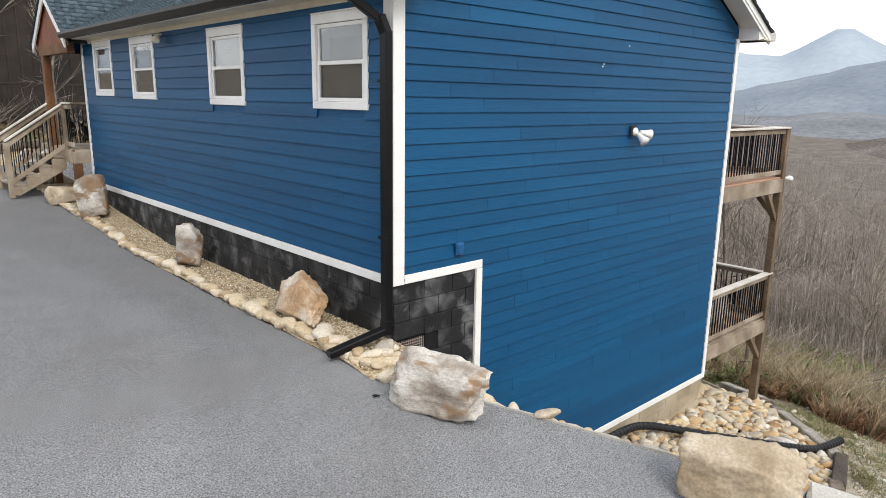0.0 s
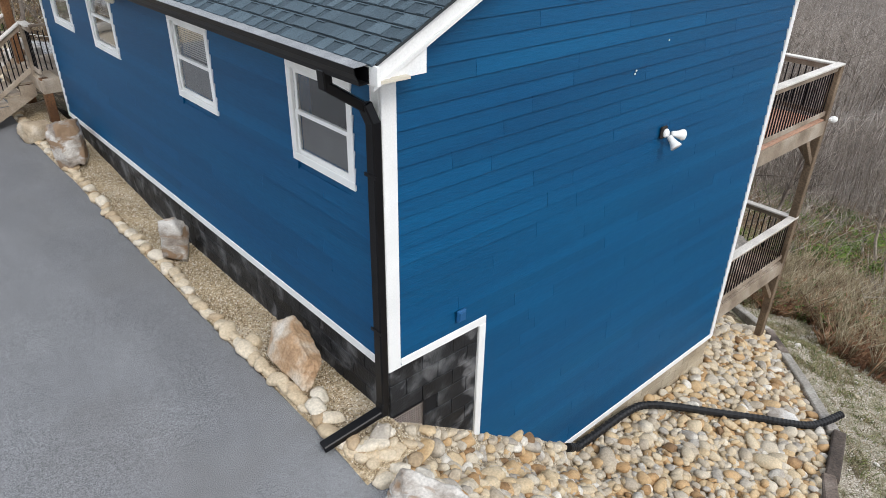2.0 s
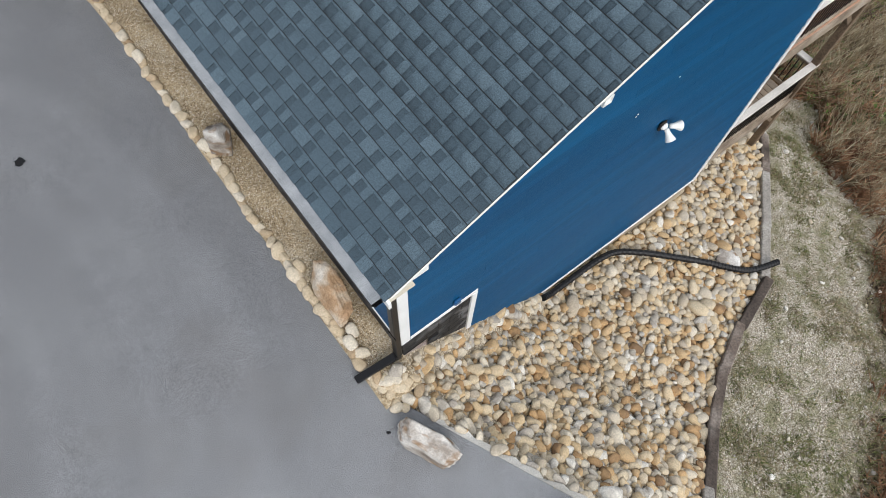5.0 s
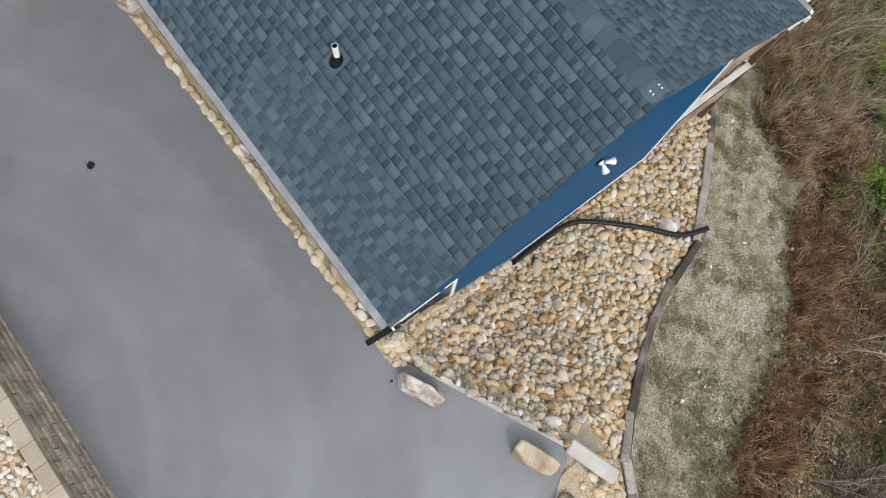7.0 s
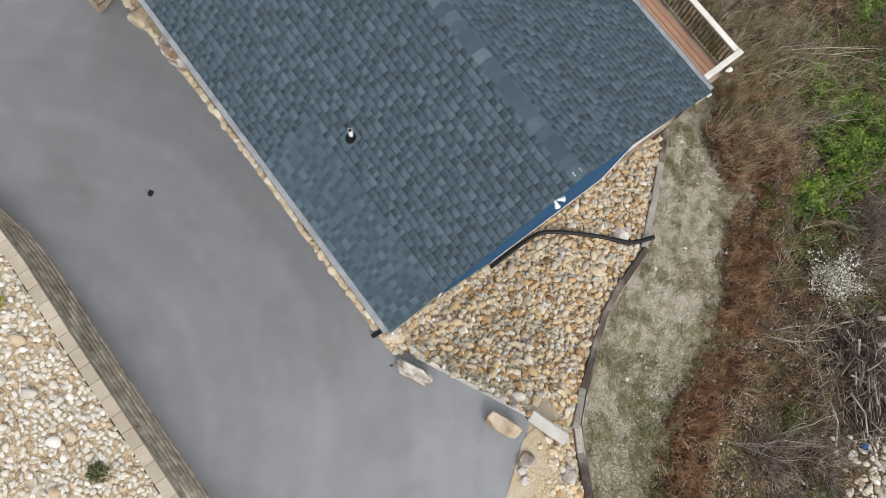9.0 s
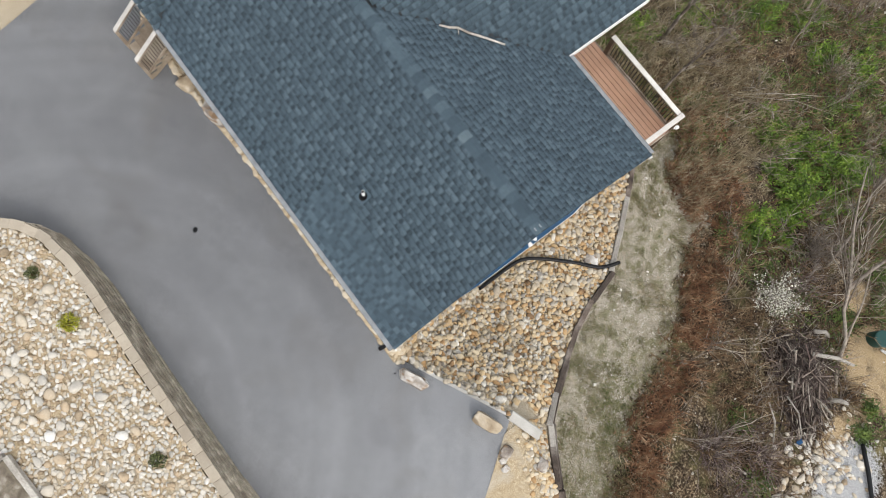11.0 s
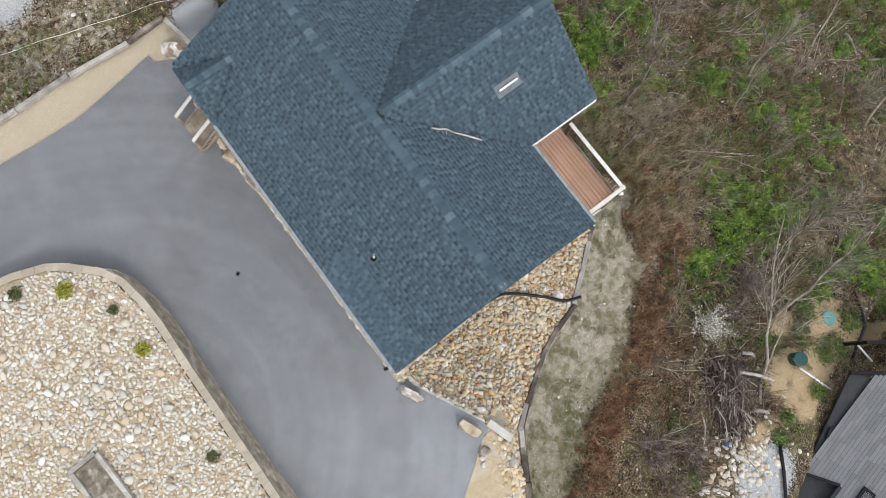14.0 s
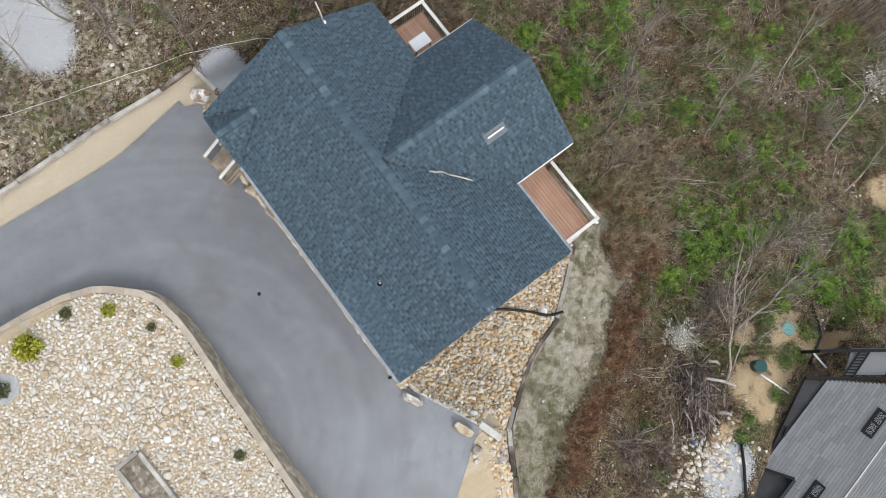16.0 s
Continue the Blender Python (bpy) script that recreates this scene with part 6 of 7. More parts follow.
# upper shoulder beyond the driveway ----------------------------------------
r = random.Random(14)
tx = 0.35
k = 0
while tx > -15:
    ln = r.uniform(1.5, 2.4)
    off = 15.42
    o = part("landscape_timber", Mesh().span((tx, off + r.uniform(-0.04, 0.04), gz(tx, 15.5) + 0.16), (tx - ln, off + r.uniform(-0.04, 0.04), gz(tx - ln, 15.5) + 0.16), 0.17, 0.20, 0.015), TIMBER if k in (0,) else GREYTIMBER)
    tagged(o, "weathered square timber edging the gravel shoulder", "timber", "timbers along the shoulder")
    tx -= ln + 0.03
    k += 1
o = part("landscape_timber", Mesh().span((0.34, 15.36, 0.44), (0.58, 14.1, 0.34), 0.17, 0.2, 0.015), GREYTIMBER)
tagged(o, "weathered square timber edging the gravel shoulder", "timber", "timbers along the shoulder")
rope = [(-9.0, 18.7), (-7.1, 18.18), (-4.87, 17.51), (-2.54, 16.92), (-0.18, 16.3), (2.22, 15.66), (4.2, 15.2), (6.2, 14.9)]
rope = [(float(x), float(np.interp(x, [p[0] for p in rope], [p[1] for p in rope]))) for x in np.linspace(-9, 6.2, 60)]
tagged(part("cable", Mesh().tube([(x, y, gz(x, y) + 0.12) for x, y in rope], 0.010, 6), WHITEPLASTIC, smooth=True), "thin white cable strung along the bank", "cable")
r = random.Random(5)
y = 11.2
while y < 14.0:
    s = r.uniform(0.08, 0.13)
    o = new("border_cobble", r.choice(cobbles))
    o.matrix_world = pose(-0.50 - float(bow(y)) + 0.1 * (y - 11.5) + r.uniform(-0.05, 0.05), y, float(drive_z(0, y)) + 0.4 * s, r.uniform(-15, 15), r.uniform(-15, 15), r.uniform(0, 360)) @ Matrix.Diagonal((s, s, s, 1))
    tagged(o, "rounded cream river cobble edging the driveway", "cobble", "cobbles edging the gravel bed")
    y += s * 1.7

r = random.Random(8)
for k in range(18):
    x, y, s = r.uniform(-0.48, -0.02), r.uniform(-0.60, -0.05), r.uniform(0.07, 0.105)
    o = new("border_cobble", r.choice(cobbles))
    o.matrix_world = pose(x, y, max(float(drive_z(x, y)), gz(x, y)) + 0.45 * s, r.uniform(-20, 20), r.uniform(-20, 20), r.uniform(0, 360)) @ Matrix.Diagonal((s, s, s, 1))
    tagged(o, "rounded cream river cobble edging the driveway", "cobble", "cobbles edging the gravel bed")

# bare stems and leaves as arrays -------------------------------------------
def split(fs):
    """Quads as triangles."""
    return fs if fs.shape[1] == 3 else np.concatenate([fs[:, [0, 1, 2]], fs[:, [0, 2, 3]]])


def frame_of(d):
    d = d / (np.linalg.norm(d, axis=1)[:, None] + 1e-9)
    u = np.cross(d, np.where(np.abs(d[:, 2:3]) < 0.9, np.array([[0, 0, 1.0]]), np.array([[1.0, 0, 0]])))
    u /= np.linalg.norm(u, axis=1)[:, None] + 1e-9
    return u, np.cross(d, u)


def stems(p0, p1, bend, rad):
    """Bowed three-sided stems from p0 to a point at p1: vertices and triangles."""
    n = len(p0)
    u, v = frame_of(p1 - p0)
    rings = []
    for c, k in ((p0, 1.0), ((p0 + p1) / 2 + bend, 0.72)):
        for a in (0, 2.094, 4.189):
            rings.append(c + (u * math.cos(a) + v * math.sin(a)) * (rad * k)[:, None])
    rings.append(p1)
    vs = np.stack(rings, 1).reshape(-1, 3)
    q = np.array([[0, 1, 4], [0, 4, 3], [1, 2, 5], [1, 5, 4], [2, 0, 3], [2, 3, 5], [3, 4, 6], [4, 5, 6], [5, 3, 6]])
    return vs, (np.arange(n)[:, None, None] * 7 + q[None]).reshape(-1, 3)


def spikes(p0, p1, rad):
    """Straight three-sided points: blades and thin side twigs."""
    n = len(p0)
    u, v = frame_of(p1 - p0)
    vs = np.stack([p0 + (u * math.cos(a) + v * math.sin(a)) * rad[:, None] for a in (0, 2.094, 4.189)] + [p1], 1).reshape(-1, 3)
    q = np.array([[0, 1, 3], [1, 2, 3], [2, 0, 3]])
    return vs, (np.arange(n)[:, None, None] * 4 + q[None]).reshape(-1, 3)


def leaves(c, size, rs, upward=0.6):
    n = len(c)
    u = rs.normal(size=(n, 3))
    u /= np.linalg.norm(u, axis=1)[:, None]
    w = rs.normal(size=(n, 3)) * (1 - upward) + np.array([0, 0, upward])
    v = np.cross(u, w)
    v /= np.linalg.norm(v, axis=1)[:, None] + 1e-9
    s = size * rs.uniform(0.6, 1.4, (n, 1))
    vs = np.stack([c - u * s, c + v * s * 0.5, c + u * s, c - v * s * 0.5], 1).reshape(-1, 3)
    return vs, np.arange(n)[:, None] * 4 + np.array([[0, 1, 2, 3]])


def joined(name, chunks, mat):
    vs, fs, n = [], [], 0
    for v, f in chunks:
        vs.append(v)
        fs.append(split(f) + n)
        n += len(v)
    return big(name, np.concatenate(vs), np.concatenate(fs), mat)


def stuff(name, chunks, mat, label, category):
    return tagged(new(name, joined(name, chunks, mat)), label, category, kind="stuff")


def brush_edge(y):
    return np.interp(y, [-12, -9.5, -8.2, -6.6, -5.8, -4.9, -3.3, 0, 3, 8, 14], [-3, -0.5, 1.6, 3.6, 5.6, 7.6, 9.9, 12.4, 12.0, 10.9, 9.0])


def wave(x, y, s):
    return np.sin(x * 1.1 * s + 1.7 * np.sin(y * 0.6 * s)) * np.sin(y * 0.9 * s + 1.3 * np.sin(x * 0.5 * s) + s)


GRASSLEAF = material("thin_green_grass", [(0, (0.065, 0.085, 0.020)), (0.6, (0.15, 0.165, 0.05)), (1, (0.26, 0.26, 0.11))], 0.6, 10, 0.7, 0, vary="island", amount=0.6)
REDTWIG = material("red_brown_weeds", [(0, (0.050, 0.020, 0.010)), (0.35, (0.165, 0.078, 0.040)), (0.7, (0.30, 0.165, 0.088)), (1, (0.52, 0.38, 0.25))], 2.2, 8, 0.9, 0, vary="island", amount=0.8)
PALEBRANCH = material("pale_bare_branches", [(0, (0.12, 0.095, 0.075)), (0.5, (0.24, 0.20, 0.16)), (1, (0.48, 0.43, 0.36))], 1.3, 8, 0.9, 0, vary="island", amount=0.6)
FARTWIG = material("far_grey_branches", [(0, (0.10, 0.082, 0.068)), (0.5, (0.225, 0.19, 0.16)), (1, (0.42, 0.375, 0.33))], 0.3, 8, 0.9, 0, vary="island", amount=0.8)
BUSHTWIG = material("purple_brown_bush", [(0, (0.07, 0.046, 0.042)), (0.5, (0.17, 0.125, 0.115)), (1, (0.36, 0.30, 0.27))], 1.3, 8, 0.9, 0, vary="island", amount=0.6)
UNDERLEAF = material("dull_green_undergrowth", [(0, (0.026, 0.046, 0.009)), (0.5, (0.075, 0.118, 0.022)), (1, (0.18, 0.23, 0.05))], 2.2, 10, 0.6, 0, vary="island", amount=0.8)
rs = np.random.RandomState(9)


def strew(n, x0, x1, y0, y1, keep):
    x, y = rs.uniform(x0, x1, n), rs.uniform(y0, y1, n)
    k = keep(x, y)
    return x[k], y[k]


def brush(n, hi, rad, spread_, keep, area=(2, 36, -20, 18), sub=4, low=0.25, twigs=2, droop=0.0):
    """Many-stemmed dry plants: each root sends up several leaning stems with side twigs."""
    x, y = strew(n, *area, keep)
    z = ground_z(x, y)
    size = rs.uniform(0.6, 1.25, len(x))
    tilt = rs.normal(0, 0.35, (len(x), 2)) + np.array([0.22, -0.10])
    x, y, z, size = (np.repeat(a, sub) for a in (x, y, z, size))
    tilt = np.repeat(tilt, sub, 0)
    m = len(x)
    h = hi * size * rs.uniform(low, 1.0, m)
    a = rs.uniform(0, 6.283, m)
    lean = spread_ * rs.uniform(0.3, 1.0, m) * h
    p0 = np.stack([x + rs.normal(0, 0.07, m), y + rs.normal(0, 0.07, m), z - 0.05], 1)
    p1 = p0 + np.stack([np.cos(a) * lean + tilt[:, 0] * h, np.sin(a) * lean + tilt[:, 1] * h, h * (1 - droop * rs.rand(m))], 1)
    bend = rs.normal(0, 0.07, (m, 3)) * h[:, None]
    bend[:, 2] += 0.13 * h
    out = [stems(p0, p1, bend, rad * rs.uniform(0.6, 1.3, m))]
    for _ in range(twigs):
        t = rs.uniform(0.3, 0.9, m)[:, None]
        q0 = p0 * (1 - t) + p1 * t + bend * (4 * t * (1 - t)) * 0.8
        q1 = q0 + (p1 - p0) * 0.3 + np.stack([rs.normal(0, 0.26, m), rs.normal(0, 0.26, m), rs.uniform(-0.05, 0.2, m)], 1) * h[:, None]
        out.append(spikes(q0, q1, 0.75 * rad * rs.uniform(0.6, 1.2, m)))
    return out


def on_earth(x, y):
    return np.maximum.reduce([blob(x, y, *e) for e in EARTHS])


lower_yard = lambda x, y: ((x - 15.3) * 0.285 - (y + 11.95) * 0.958 > -0.5) & (x > 6.5) & (x < 20.5)
in_brush = lambda x, y: (x > brush_edge(y) + 0.5 * wave(x, y, 1.5)) & (on_earth(x, y) < 0.45) & ~((x < 10.6) & (y > -0.2) & (y < 13)) & ~lower_yard(x, y) & (np.hypot((x - 9.0) / 2.4, (y + 12.3) / 1.6) > 1)
strip = lambda x, y: in_brush(x, y) & (x < brush_edge(y) + 2.6 + 0.8 * wave(x, y, 0.9)) & (y < 1.5) & (wave(x, y, 1.9) > -0.75)
patchy = lambda x, y: in_brush(x, y) & (wave(x, y, 0.55) + 0.5 * wave(x, y, 1.4) > -0.25)
tufts = lambda x, y: in_brush(x, y) & (wave(x + 5, y, 0.8) + 0.5 * wave(x, y, 1.7) > 0.05)
stuff("red_brown_weeds", brush(6400, 0.5, 0.016, 1.0, strip, (-3, 15, -12, 2), 8), REDTWIG, "tangled red-brown dry weeds along the worn strip", "weeds")
stuff("dry_brush", brush(6200, 0.75, 0.016, 1.15, patchy, sub=7, twigs=2), TWIG, "tangled dry brown brush covering the bank", "brush")
stuff("straw_grass", brush(4200, 0.55, 0.013, 1.0, tufts, sub=7, twigs=1) + brush(700, 1.0, 0.010, 0.7, in_brush, (11, 18, -2.5, 5), 9, twigs=1), STRAW, "dry straw-coloured grass clumps", "grass")
far_in = lambda x, y: in_brush(x, y) & (x > brush_edge(y) + 2.4)
stuff("pale_saplings", brush(330, 1.9, 0.016, 0.9, lambda x, y: far_in(x, y) & (wave(x + 3, y, 0.7) > -0.2), sub=5, twigs=4, low=0.4), PALEBRANCH, "pale bare saplings leaning over the bank", "saplings")
stuff("grey_saplings", brush(800, 1.3, 0.013, 1.2, far_in, sub=5, twigs=3, low=0.4), GREYTWIG, "bare grey saplings on the bank", "saplings")

# thin grass on the worn strip
beneath = lambda x, y: np.interp(x, TIMX, TIMY) - y
worn = lambda x, y: (beneath(x, y) > 0.2) & (x < brush_edge(y) + 0.8)
gx_, gy_ = strew(420000, -3, 13, -12, 3.5, lambda x, y: worn(x, y) & (rs.rand(len(x)) < 0.10 + 0.55 * sm(0.0, 0.5, wave(x, y, 2.3) + 0.7 * wave(x, y, 5.1)) + 0.35 * sm(-4, -6.5, y)))
m = len(gx_)
p0 = np.stack([gx_, gy_, ground_z(gx_, gy_) + 0.0], 1)
p1 = p0 + np.stack([rs.normal(0, 0.05, m), rs.normal(0, 0.05, m), rs.uniform(0.03, 0.11, m)], 1)
green_ = rs.rand(m) < 0.40 + 0.22 * sm(-4, -6.5, gy_) + 0.25 * wave(gx_, gy_, 1.3)
stuff("short_grass", [spikes(p0[green_], p1[green_], np.full(green_.sum(), 0.008))], GRASSLEAF, "sparse short green grass", "grass")
stuff("dead_grass", [spikes(p0[~green_], p1[~green_], np.full((~green_).sum(), 0.008))], STRAW, "sparse short dead grass", "grass")
upper_in = lambda x, y: (y > 15.65) & (blob(x, y, -4.1, 20.9, 1.6, 2.4) < 0.5) & (blob(x, y, -6.5, 24.5, 3.0, 3.0) < 0.5) & (wave(x, y, 0.9) > -0.3)
stuff("upper_brush", brush(1100, 0.5, 0.012, 1.1, upper_in, (-16, 10, 15.3, 29), 6), TWIG, "dry brush on the upper bank", "brush")
stuff("upper_straw", brush(1000, 0.4, 0.010, 0.9, upper_in, (-16, 16, 15.3, 30), 5, twigs=1), STRAW, "dry grass on the upper bank", "grass")
stuff("upper_saplings", brush(70, 1.6, 0.014, 0.7, upper_in, (-14, 6, 15.6, 21), 5, twigs=4), GREYTWIG, "bare grey saplings on the upper bank", "saplings")

# small green weeds on the upper bank
wx, wy = strew(800, -13, 9, 15.7, 24, lambda x, y: upper_in(x, y) & (wave(x + 1, y, 0.8) + 0.5 * wave(x, y, 2.1) + 0.4 * sm(-8, 3, x) > 0.25))
wx, wy = np.repeat(wx, 26), np.repeat(wy, 26)
wx, wy = wx + rs.normal(0, 0.13, len(wx)), wy + rs.normal(0, 0.13, len(wy))
stuff("upper_weeds", [leaves(np.stack([wx, wy, ground_z(wx, wy) + rs.uniform(0.02, 0.25, len(wx))], 1), 0.045, rs)], UNDERLEAF, "low green weeds on the upper bank", "weeds")
rr_ = random.Random(71)
bank = []
for _ in range(420):
    x, y = rr_.uniform(-13, 8), rr_.uniform(15.7, 24)
    bank.append(place(x, y, gz(x, y) + 0.02, rr_.uniform(0.02, 0.06) * (2.2 if rr_.random() < 0.12 else 1), rr_))
tagged(new("scattered_rocks", scatter("scattered_rocks", pale_bases, bank, PALEPEB, False)), "scattered pale rocks on the upper bank", "rocks", kind="stuff")

# leafy green shrubs, each a thing of its own
CLUSTERS = [(16.8, 8.6, 1.0, 7), (17.2, 6.9, 0.9, 7), (19.8, 8.2, 1.0, 6), (15.3, 6.0, 0.6, 5), (19.6, 6.8, 0.8, 4), (14.6, 4.7, 0.4, 2), (15.8, -3.1, 0.7, 6), (17.8, -3.4, 0.8, 7), (18.5, -4.6, 0.7, 5), (16.6, -4.9, 0.6, 4), (13.0, -4.4, 0.5, 4),
            (20.7, -4.2, 0.7, 4), (22.6, 1.0, 0.8, 4), (23.8, -0.6, 0.8, 4), (21.6, -0.7, 0.6, 3), (25.2, 1.0, 0.8, 3), (29.2, -1.9, 0.8, 3), (29.5, 2.7, 1.0, 4), (34, 2.0, 1.0, 2), (18.9, -9.2, 0.5, 4), (23.5, -8.9, 0.5, 4), (28.3, -10.4, 0.7, 2), (20.2, -11.4, 0.4, 2), (25.8, -9.6, 0.5, 2), (26, 6, 1.4, 3), (14.5, 10.5, 1.0, 3), (22.1, 8.5, 0.9, 4), (16.0, -2.0, 0.5, 3), (24.7, -1.5, 0.7, 3), (31.0, -2.3, 0.8, 3), (24.2, -8.7, 0.5, 3), (20.5, -8.9, 0.6, 4), (26.4, -9.3, 0.6, 3), (22.0, -12.2, 0.5, 3), (14.2, -4.6, 0.5, 3), (20.0, 5.4, 0.6, 3), (17.3, 3.0, 0.6, 2), (20.5, 2.6, 0.6, 2)]
SHRUBS = [(cx + rs.normal(0, 1.3 * sp), cy + rs.normal(0, 1.3 * sp), rs.uniform(0.28, 0.78)) for cx, cy, sp, n in CLUSTERS for _ in range(n)]
for i, (x, y, rad) in enumerate(SHRUBS):
    b = thing("leafy_shrub", "loose spring-green leafy shrub on the bank", "shrub", "green shrubs on the bank")
    z = gz(x, y)
    n = int(26 * rad) + 6
    a = rs.uniform(0, 6.283, n)
    h = rad * rs.uniform(0.4, 1.0, n)
    ln = rad * rs.uniform(0.2, 1.15, n)
    p0 = np.stack([x + rs.normal(0, 0.25 * rad, n), y + rs.normal(0, 0.25 * rad, n), np.full(n, z - 0.1)], 1)
    p1 = p0 + np.stack([np.cos(a) * ln, np.sin(a) * ln, h], 1)
    part("branchwork", joined("branchwork", [stems(p0, p1, rs.normal(0, 0.1, (n, 3)), np.full(n, 0.012))], GREYTWIG), None, b)
    k = int(2500 * rad)
    pick = rs.randint(0, n, k)
    t = rs.uniform(0.35, 1.05, k)[:, None]
    c = p0[pick] * (1 - t) + p1[pick] * t + rs.normal(0, 0.10 * rad ** 0.5, (k, 3))
    part("foliage", big("foliage", *leaves(c, 0.055, rs), LEAF), None, b)
tx_, ty_ = strew(9000, 11, 36, -15, 14, lambda x, y: in_brush(x, y) & (wave(x - 2, y + 1, 0.6) + 0.6 * wave(x, y, 1.6) + 0.02 * (x - 18) > 0.05))
tuft = rs.uniform(0.5, 1.5, len(tx_))
tx_, ty_, tuft = (np.repeat(q, 20) for q in (tx_, ty_, tuft))
gsx, gsy = tx_ + rs.normal(0, 0.13, len(tx_)) * tuft, ty_ + rs.normal(0, 0.13, len(tx_)) * tuft
c = [np.stack([gsx, gsy, ground_z(gsx, gsy) + rs.uniform(0.05, 0.45, len(gsx)) * tuft], 1)]
for gx0, gy0, rad in ((15.4, -10.9, 0.5), (14.8, -9.6, 0.45), (16.0, -9.0, 0.5), (17.6, -10.8, 0.5), (13.4, -9.0, 0.4), (20.2, -11.6, 0.6), (23.7, -12.6, 0.6), (10.7, -11.9, 0.35), (11.5, -11.5, 0.3), (13.6, -11.7, 0.35), (16.2, -11.3, 0.35), (22.9, -11.2, 0.6), (7.2, -8.6, 0.35), (6.3, -10.4, 0.4), (18.4, -8.2, 0.7)):
    k = int(1500 * rad)
    qx, qy = rs.normal(gx0, rad * 0.6, k), rs.normal(gy0, rad * 0.6, k)
    c.append(np.stack([qx, qy, ground_z(qx, qy) + rs.uniform(0.02, 0.22, k)], 1))
stuff("undergrowth_leaves", [leaves(np.concatenate(c), 0.05, rs)], UNDERLEAF, "scattered green undergrowth leaves", "undergrowth")


def bare_bush(name, label, x, y, rad, height, n, mat, twigs=4, thick=0.011):
    b = thing(name, label, "shrub")
    a, h = rs.uniform(0, 6.283, n), height * rs.uniform(0.4, 1.0, n)
    ln = rad * rs.uniform(0.15, 1.0, n)
    p0 = np.stack([x + rs.normal(0, 0.2, n), y + rs.normal(0, 0.2, n), np.full(n, gz(x, y) - 0.1)], 1)
    p1 = p0 + np.stack([np.cos(a) * ln, np.sin(a) * ln, h], 1)
    bend = rs.normal(0, 0.08, (n, 3)) * h[:, None]
    out = [stems(p0, p1, bend, thick * rs.uniform(0.7, 1.3, n))]
    for _ in range(twigs):
        t = rs.uniform(0.3, 1, n)[:, None]
        q0 = p0 * (1 - t) + p1 * t + bend * 4 * t * (1 - t)
        out.append(spikes(q0, q0 + (p1 - p0) * 0.25 + rs.normal(0, 0.22, (n, 3)) * h[:, None], np.full(n, thick * 0.7)))
    part("branchwork", joined("branchwork", out, mat), None, b)
    return b, p0, p1, n


bare_bush("bare_bush", "low bare purple-brown bush", 5.8, -8.7, 1.3, 0.9, 120, BUSHTWIG)
bare_bush("bare_bush", "low bare purple-brown bush", 6.9, -9.9, 1.1, 0.9, 100, BUSHTWIG)
bare_bush("bare_bush", "low bare purple-brown bush", 5.6, -10.3, 0.9, 0.7, 80, BUSHTWIG)
bare_bush("bare_bush", "bare grey-brown bush on the bank", 14.2, -6.4, 1.2, 1.3, 120, GREYTWIG)
bare_bush("bare_bush", "bare grey-brown bush on the bank", 12.6, -6.9, 1.0, 1.0, 90, BUSHTWIG)
bare_bush("bare_bush", "pale many-stemmed bare bush", 27.9, -3.3, 2.0, 1.8, 110, PALEBRANCH)
bare_bush("bare_bush", "pale many-stemmed bare bush", 21.0, -6.6, 1.7, 1.5, 110, PALEBRANCH)
bare_bush("bare_bush", "pale many-stemmed bare bush", 21.6, -1.6, 1.1, 1.2, 70, PALEBRANCH)
b, p0, p1, n = bare_bush("blossom_shrub", "pale shrub with small white blossoms", 11.25, -6.5, 1.0, 1.6, 70, GREYTWIG)
pick, t = rs.randint(0, n, 2600), rs.uniform(0.4, 1.03, 2600)[:, None]
part("blossom", big("blossom", *leaves(p0[pick] * (1 - t) + p1[pick] * t + rs.normal(0, 0.08, (2600, 3)), 0.028, rs), BLOSSOM), None, b)
b, p0, p1, n = bare_bush("blossom_shrub", "pale shrub with small white blossoms", 33.5, -3.6, 1.5, 1.6, 60, GREYTWIG)
pick, t = rs.randint(0, n, 700), rs.uniform(0.4, 1.03, 700)[:, None]
part("blossom", big("blossom", *leaves(p0[pick] * (1 - t) + p1[pick] * t + rs.normal(0, 0.07, (700, 3)), 0.05, rs), BLOSSOM), None, b)

# brush pile of cut sticks
PILETWIG = material("purple_brown_sticks", [(0, (0.030, 0.020, 0.017)), (0.45, (0.12, 0.086, 0.074)), (0.8, (0.25, 0.20, 0.165)), (1, (0.56, 0.50, 0.42))], 2, 20, 0.9, 0, vary="island", amount=0.6)
pile = thing("brush_pile", "heap of cut bare sticks and logs", "brush pile")
n = 1500
e1, e2 = rs.normal(0, 1, n), rs.normal(0, 1, n)
c = np.stack([10.2 + 0.72 * 0.95 * e1 + 0.69 * 0.55 * e2, -9.0 + 0.69 * 0.95 * e1 - 0.72 * 0.55 * e2], 1)
zz = ground_z(c[:, 0], c[:, 1]) + np.clip(1.0 * (1 - np.hypot(e1, e2) / 2.4), 0.06, 1) * rs.uniform(0.15, 1, n)
a = np.where(rs.rand(n) < 0.55, rs.normal(0.7, 0.5, n), rs.uniform(0, 6.283, n))
ln = rs.uniform(0.15, 0.75, n)
d = np.stack([np.cos(a) * ln, np.sin(a) * ln, rs.normal(0, 0.18, n) * ln - 0.3 * ln * np.cos(a) * 0.8], 1)
pc = np.stack([c[:, 0], c[:, 1], zz], 1)
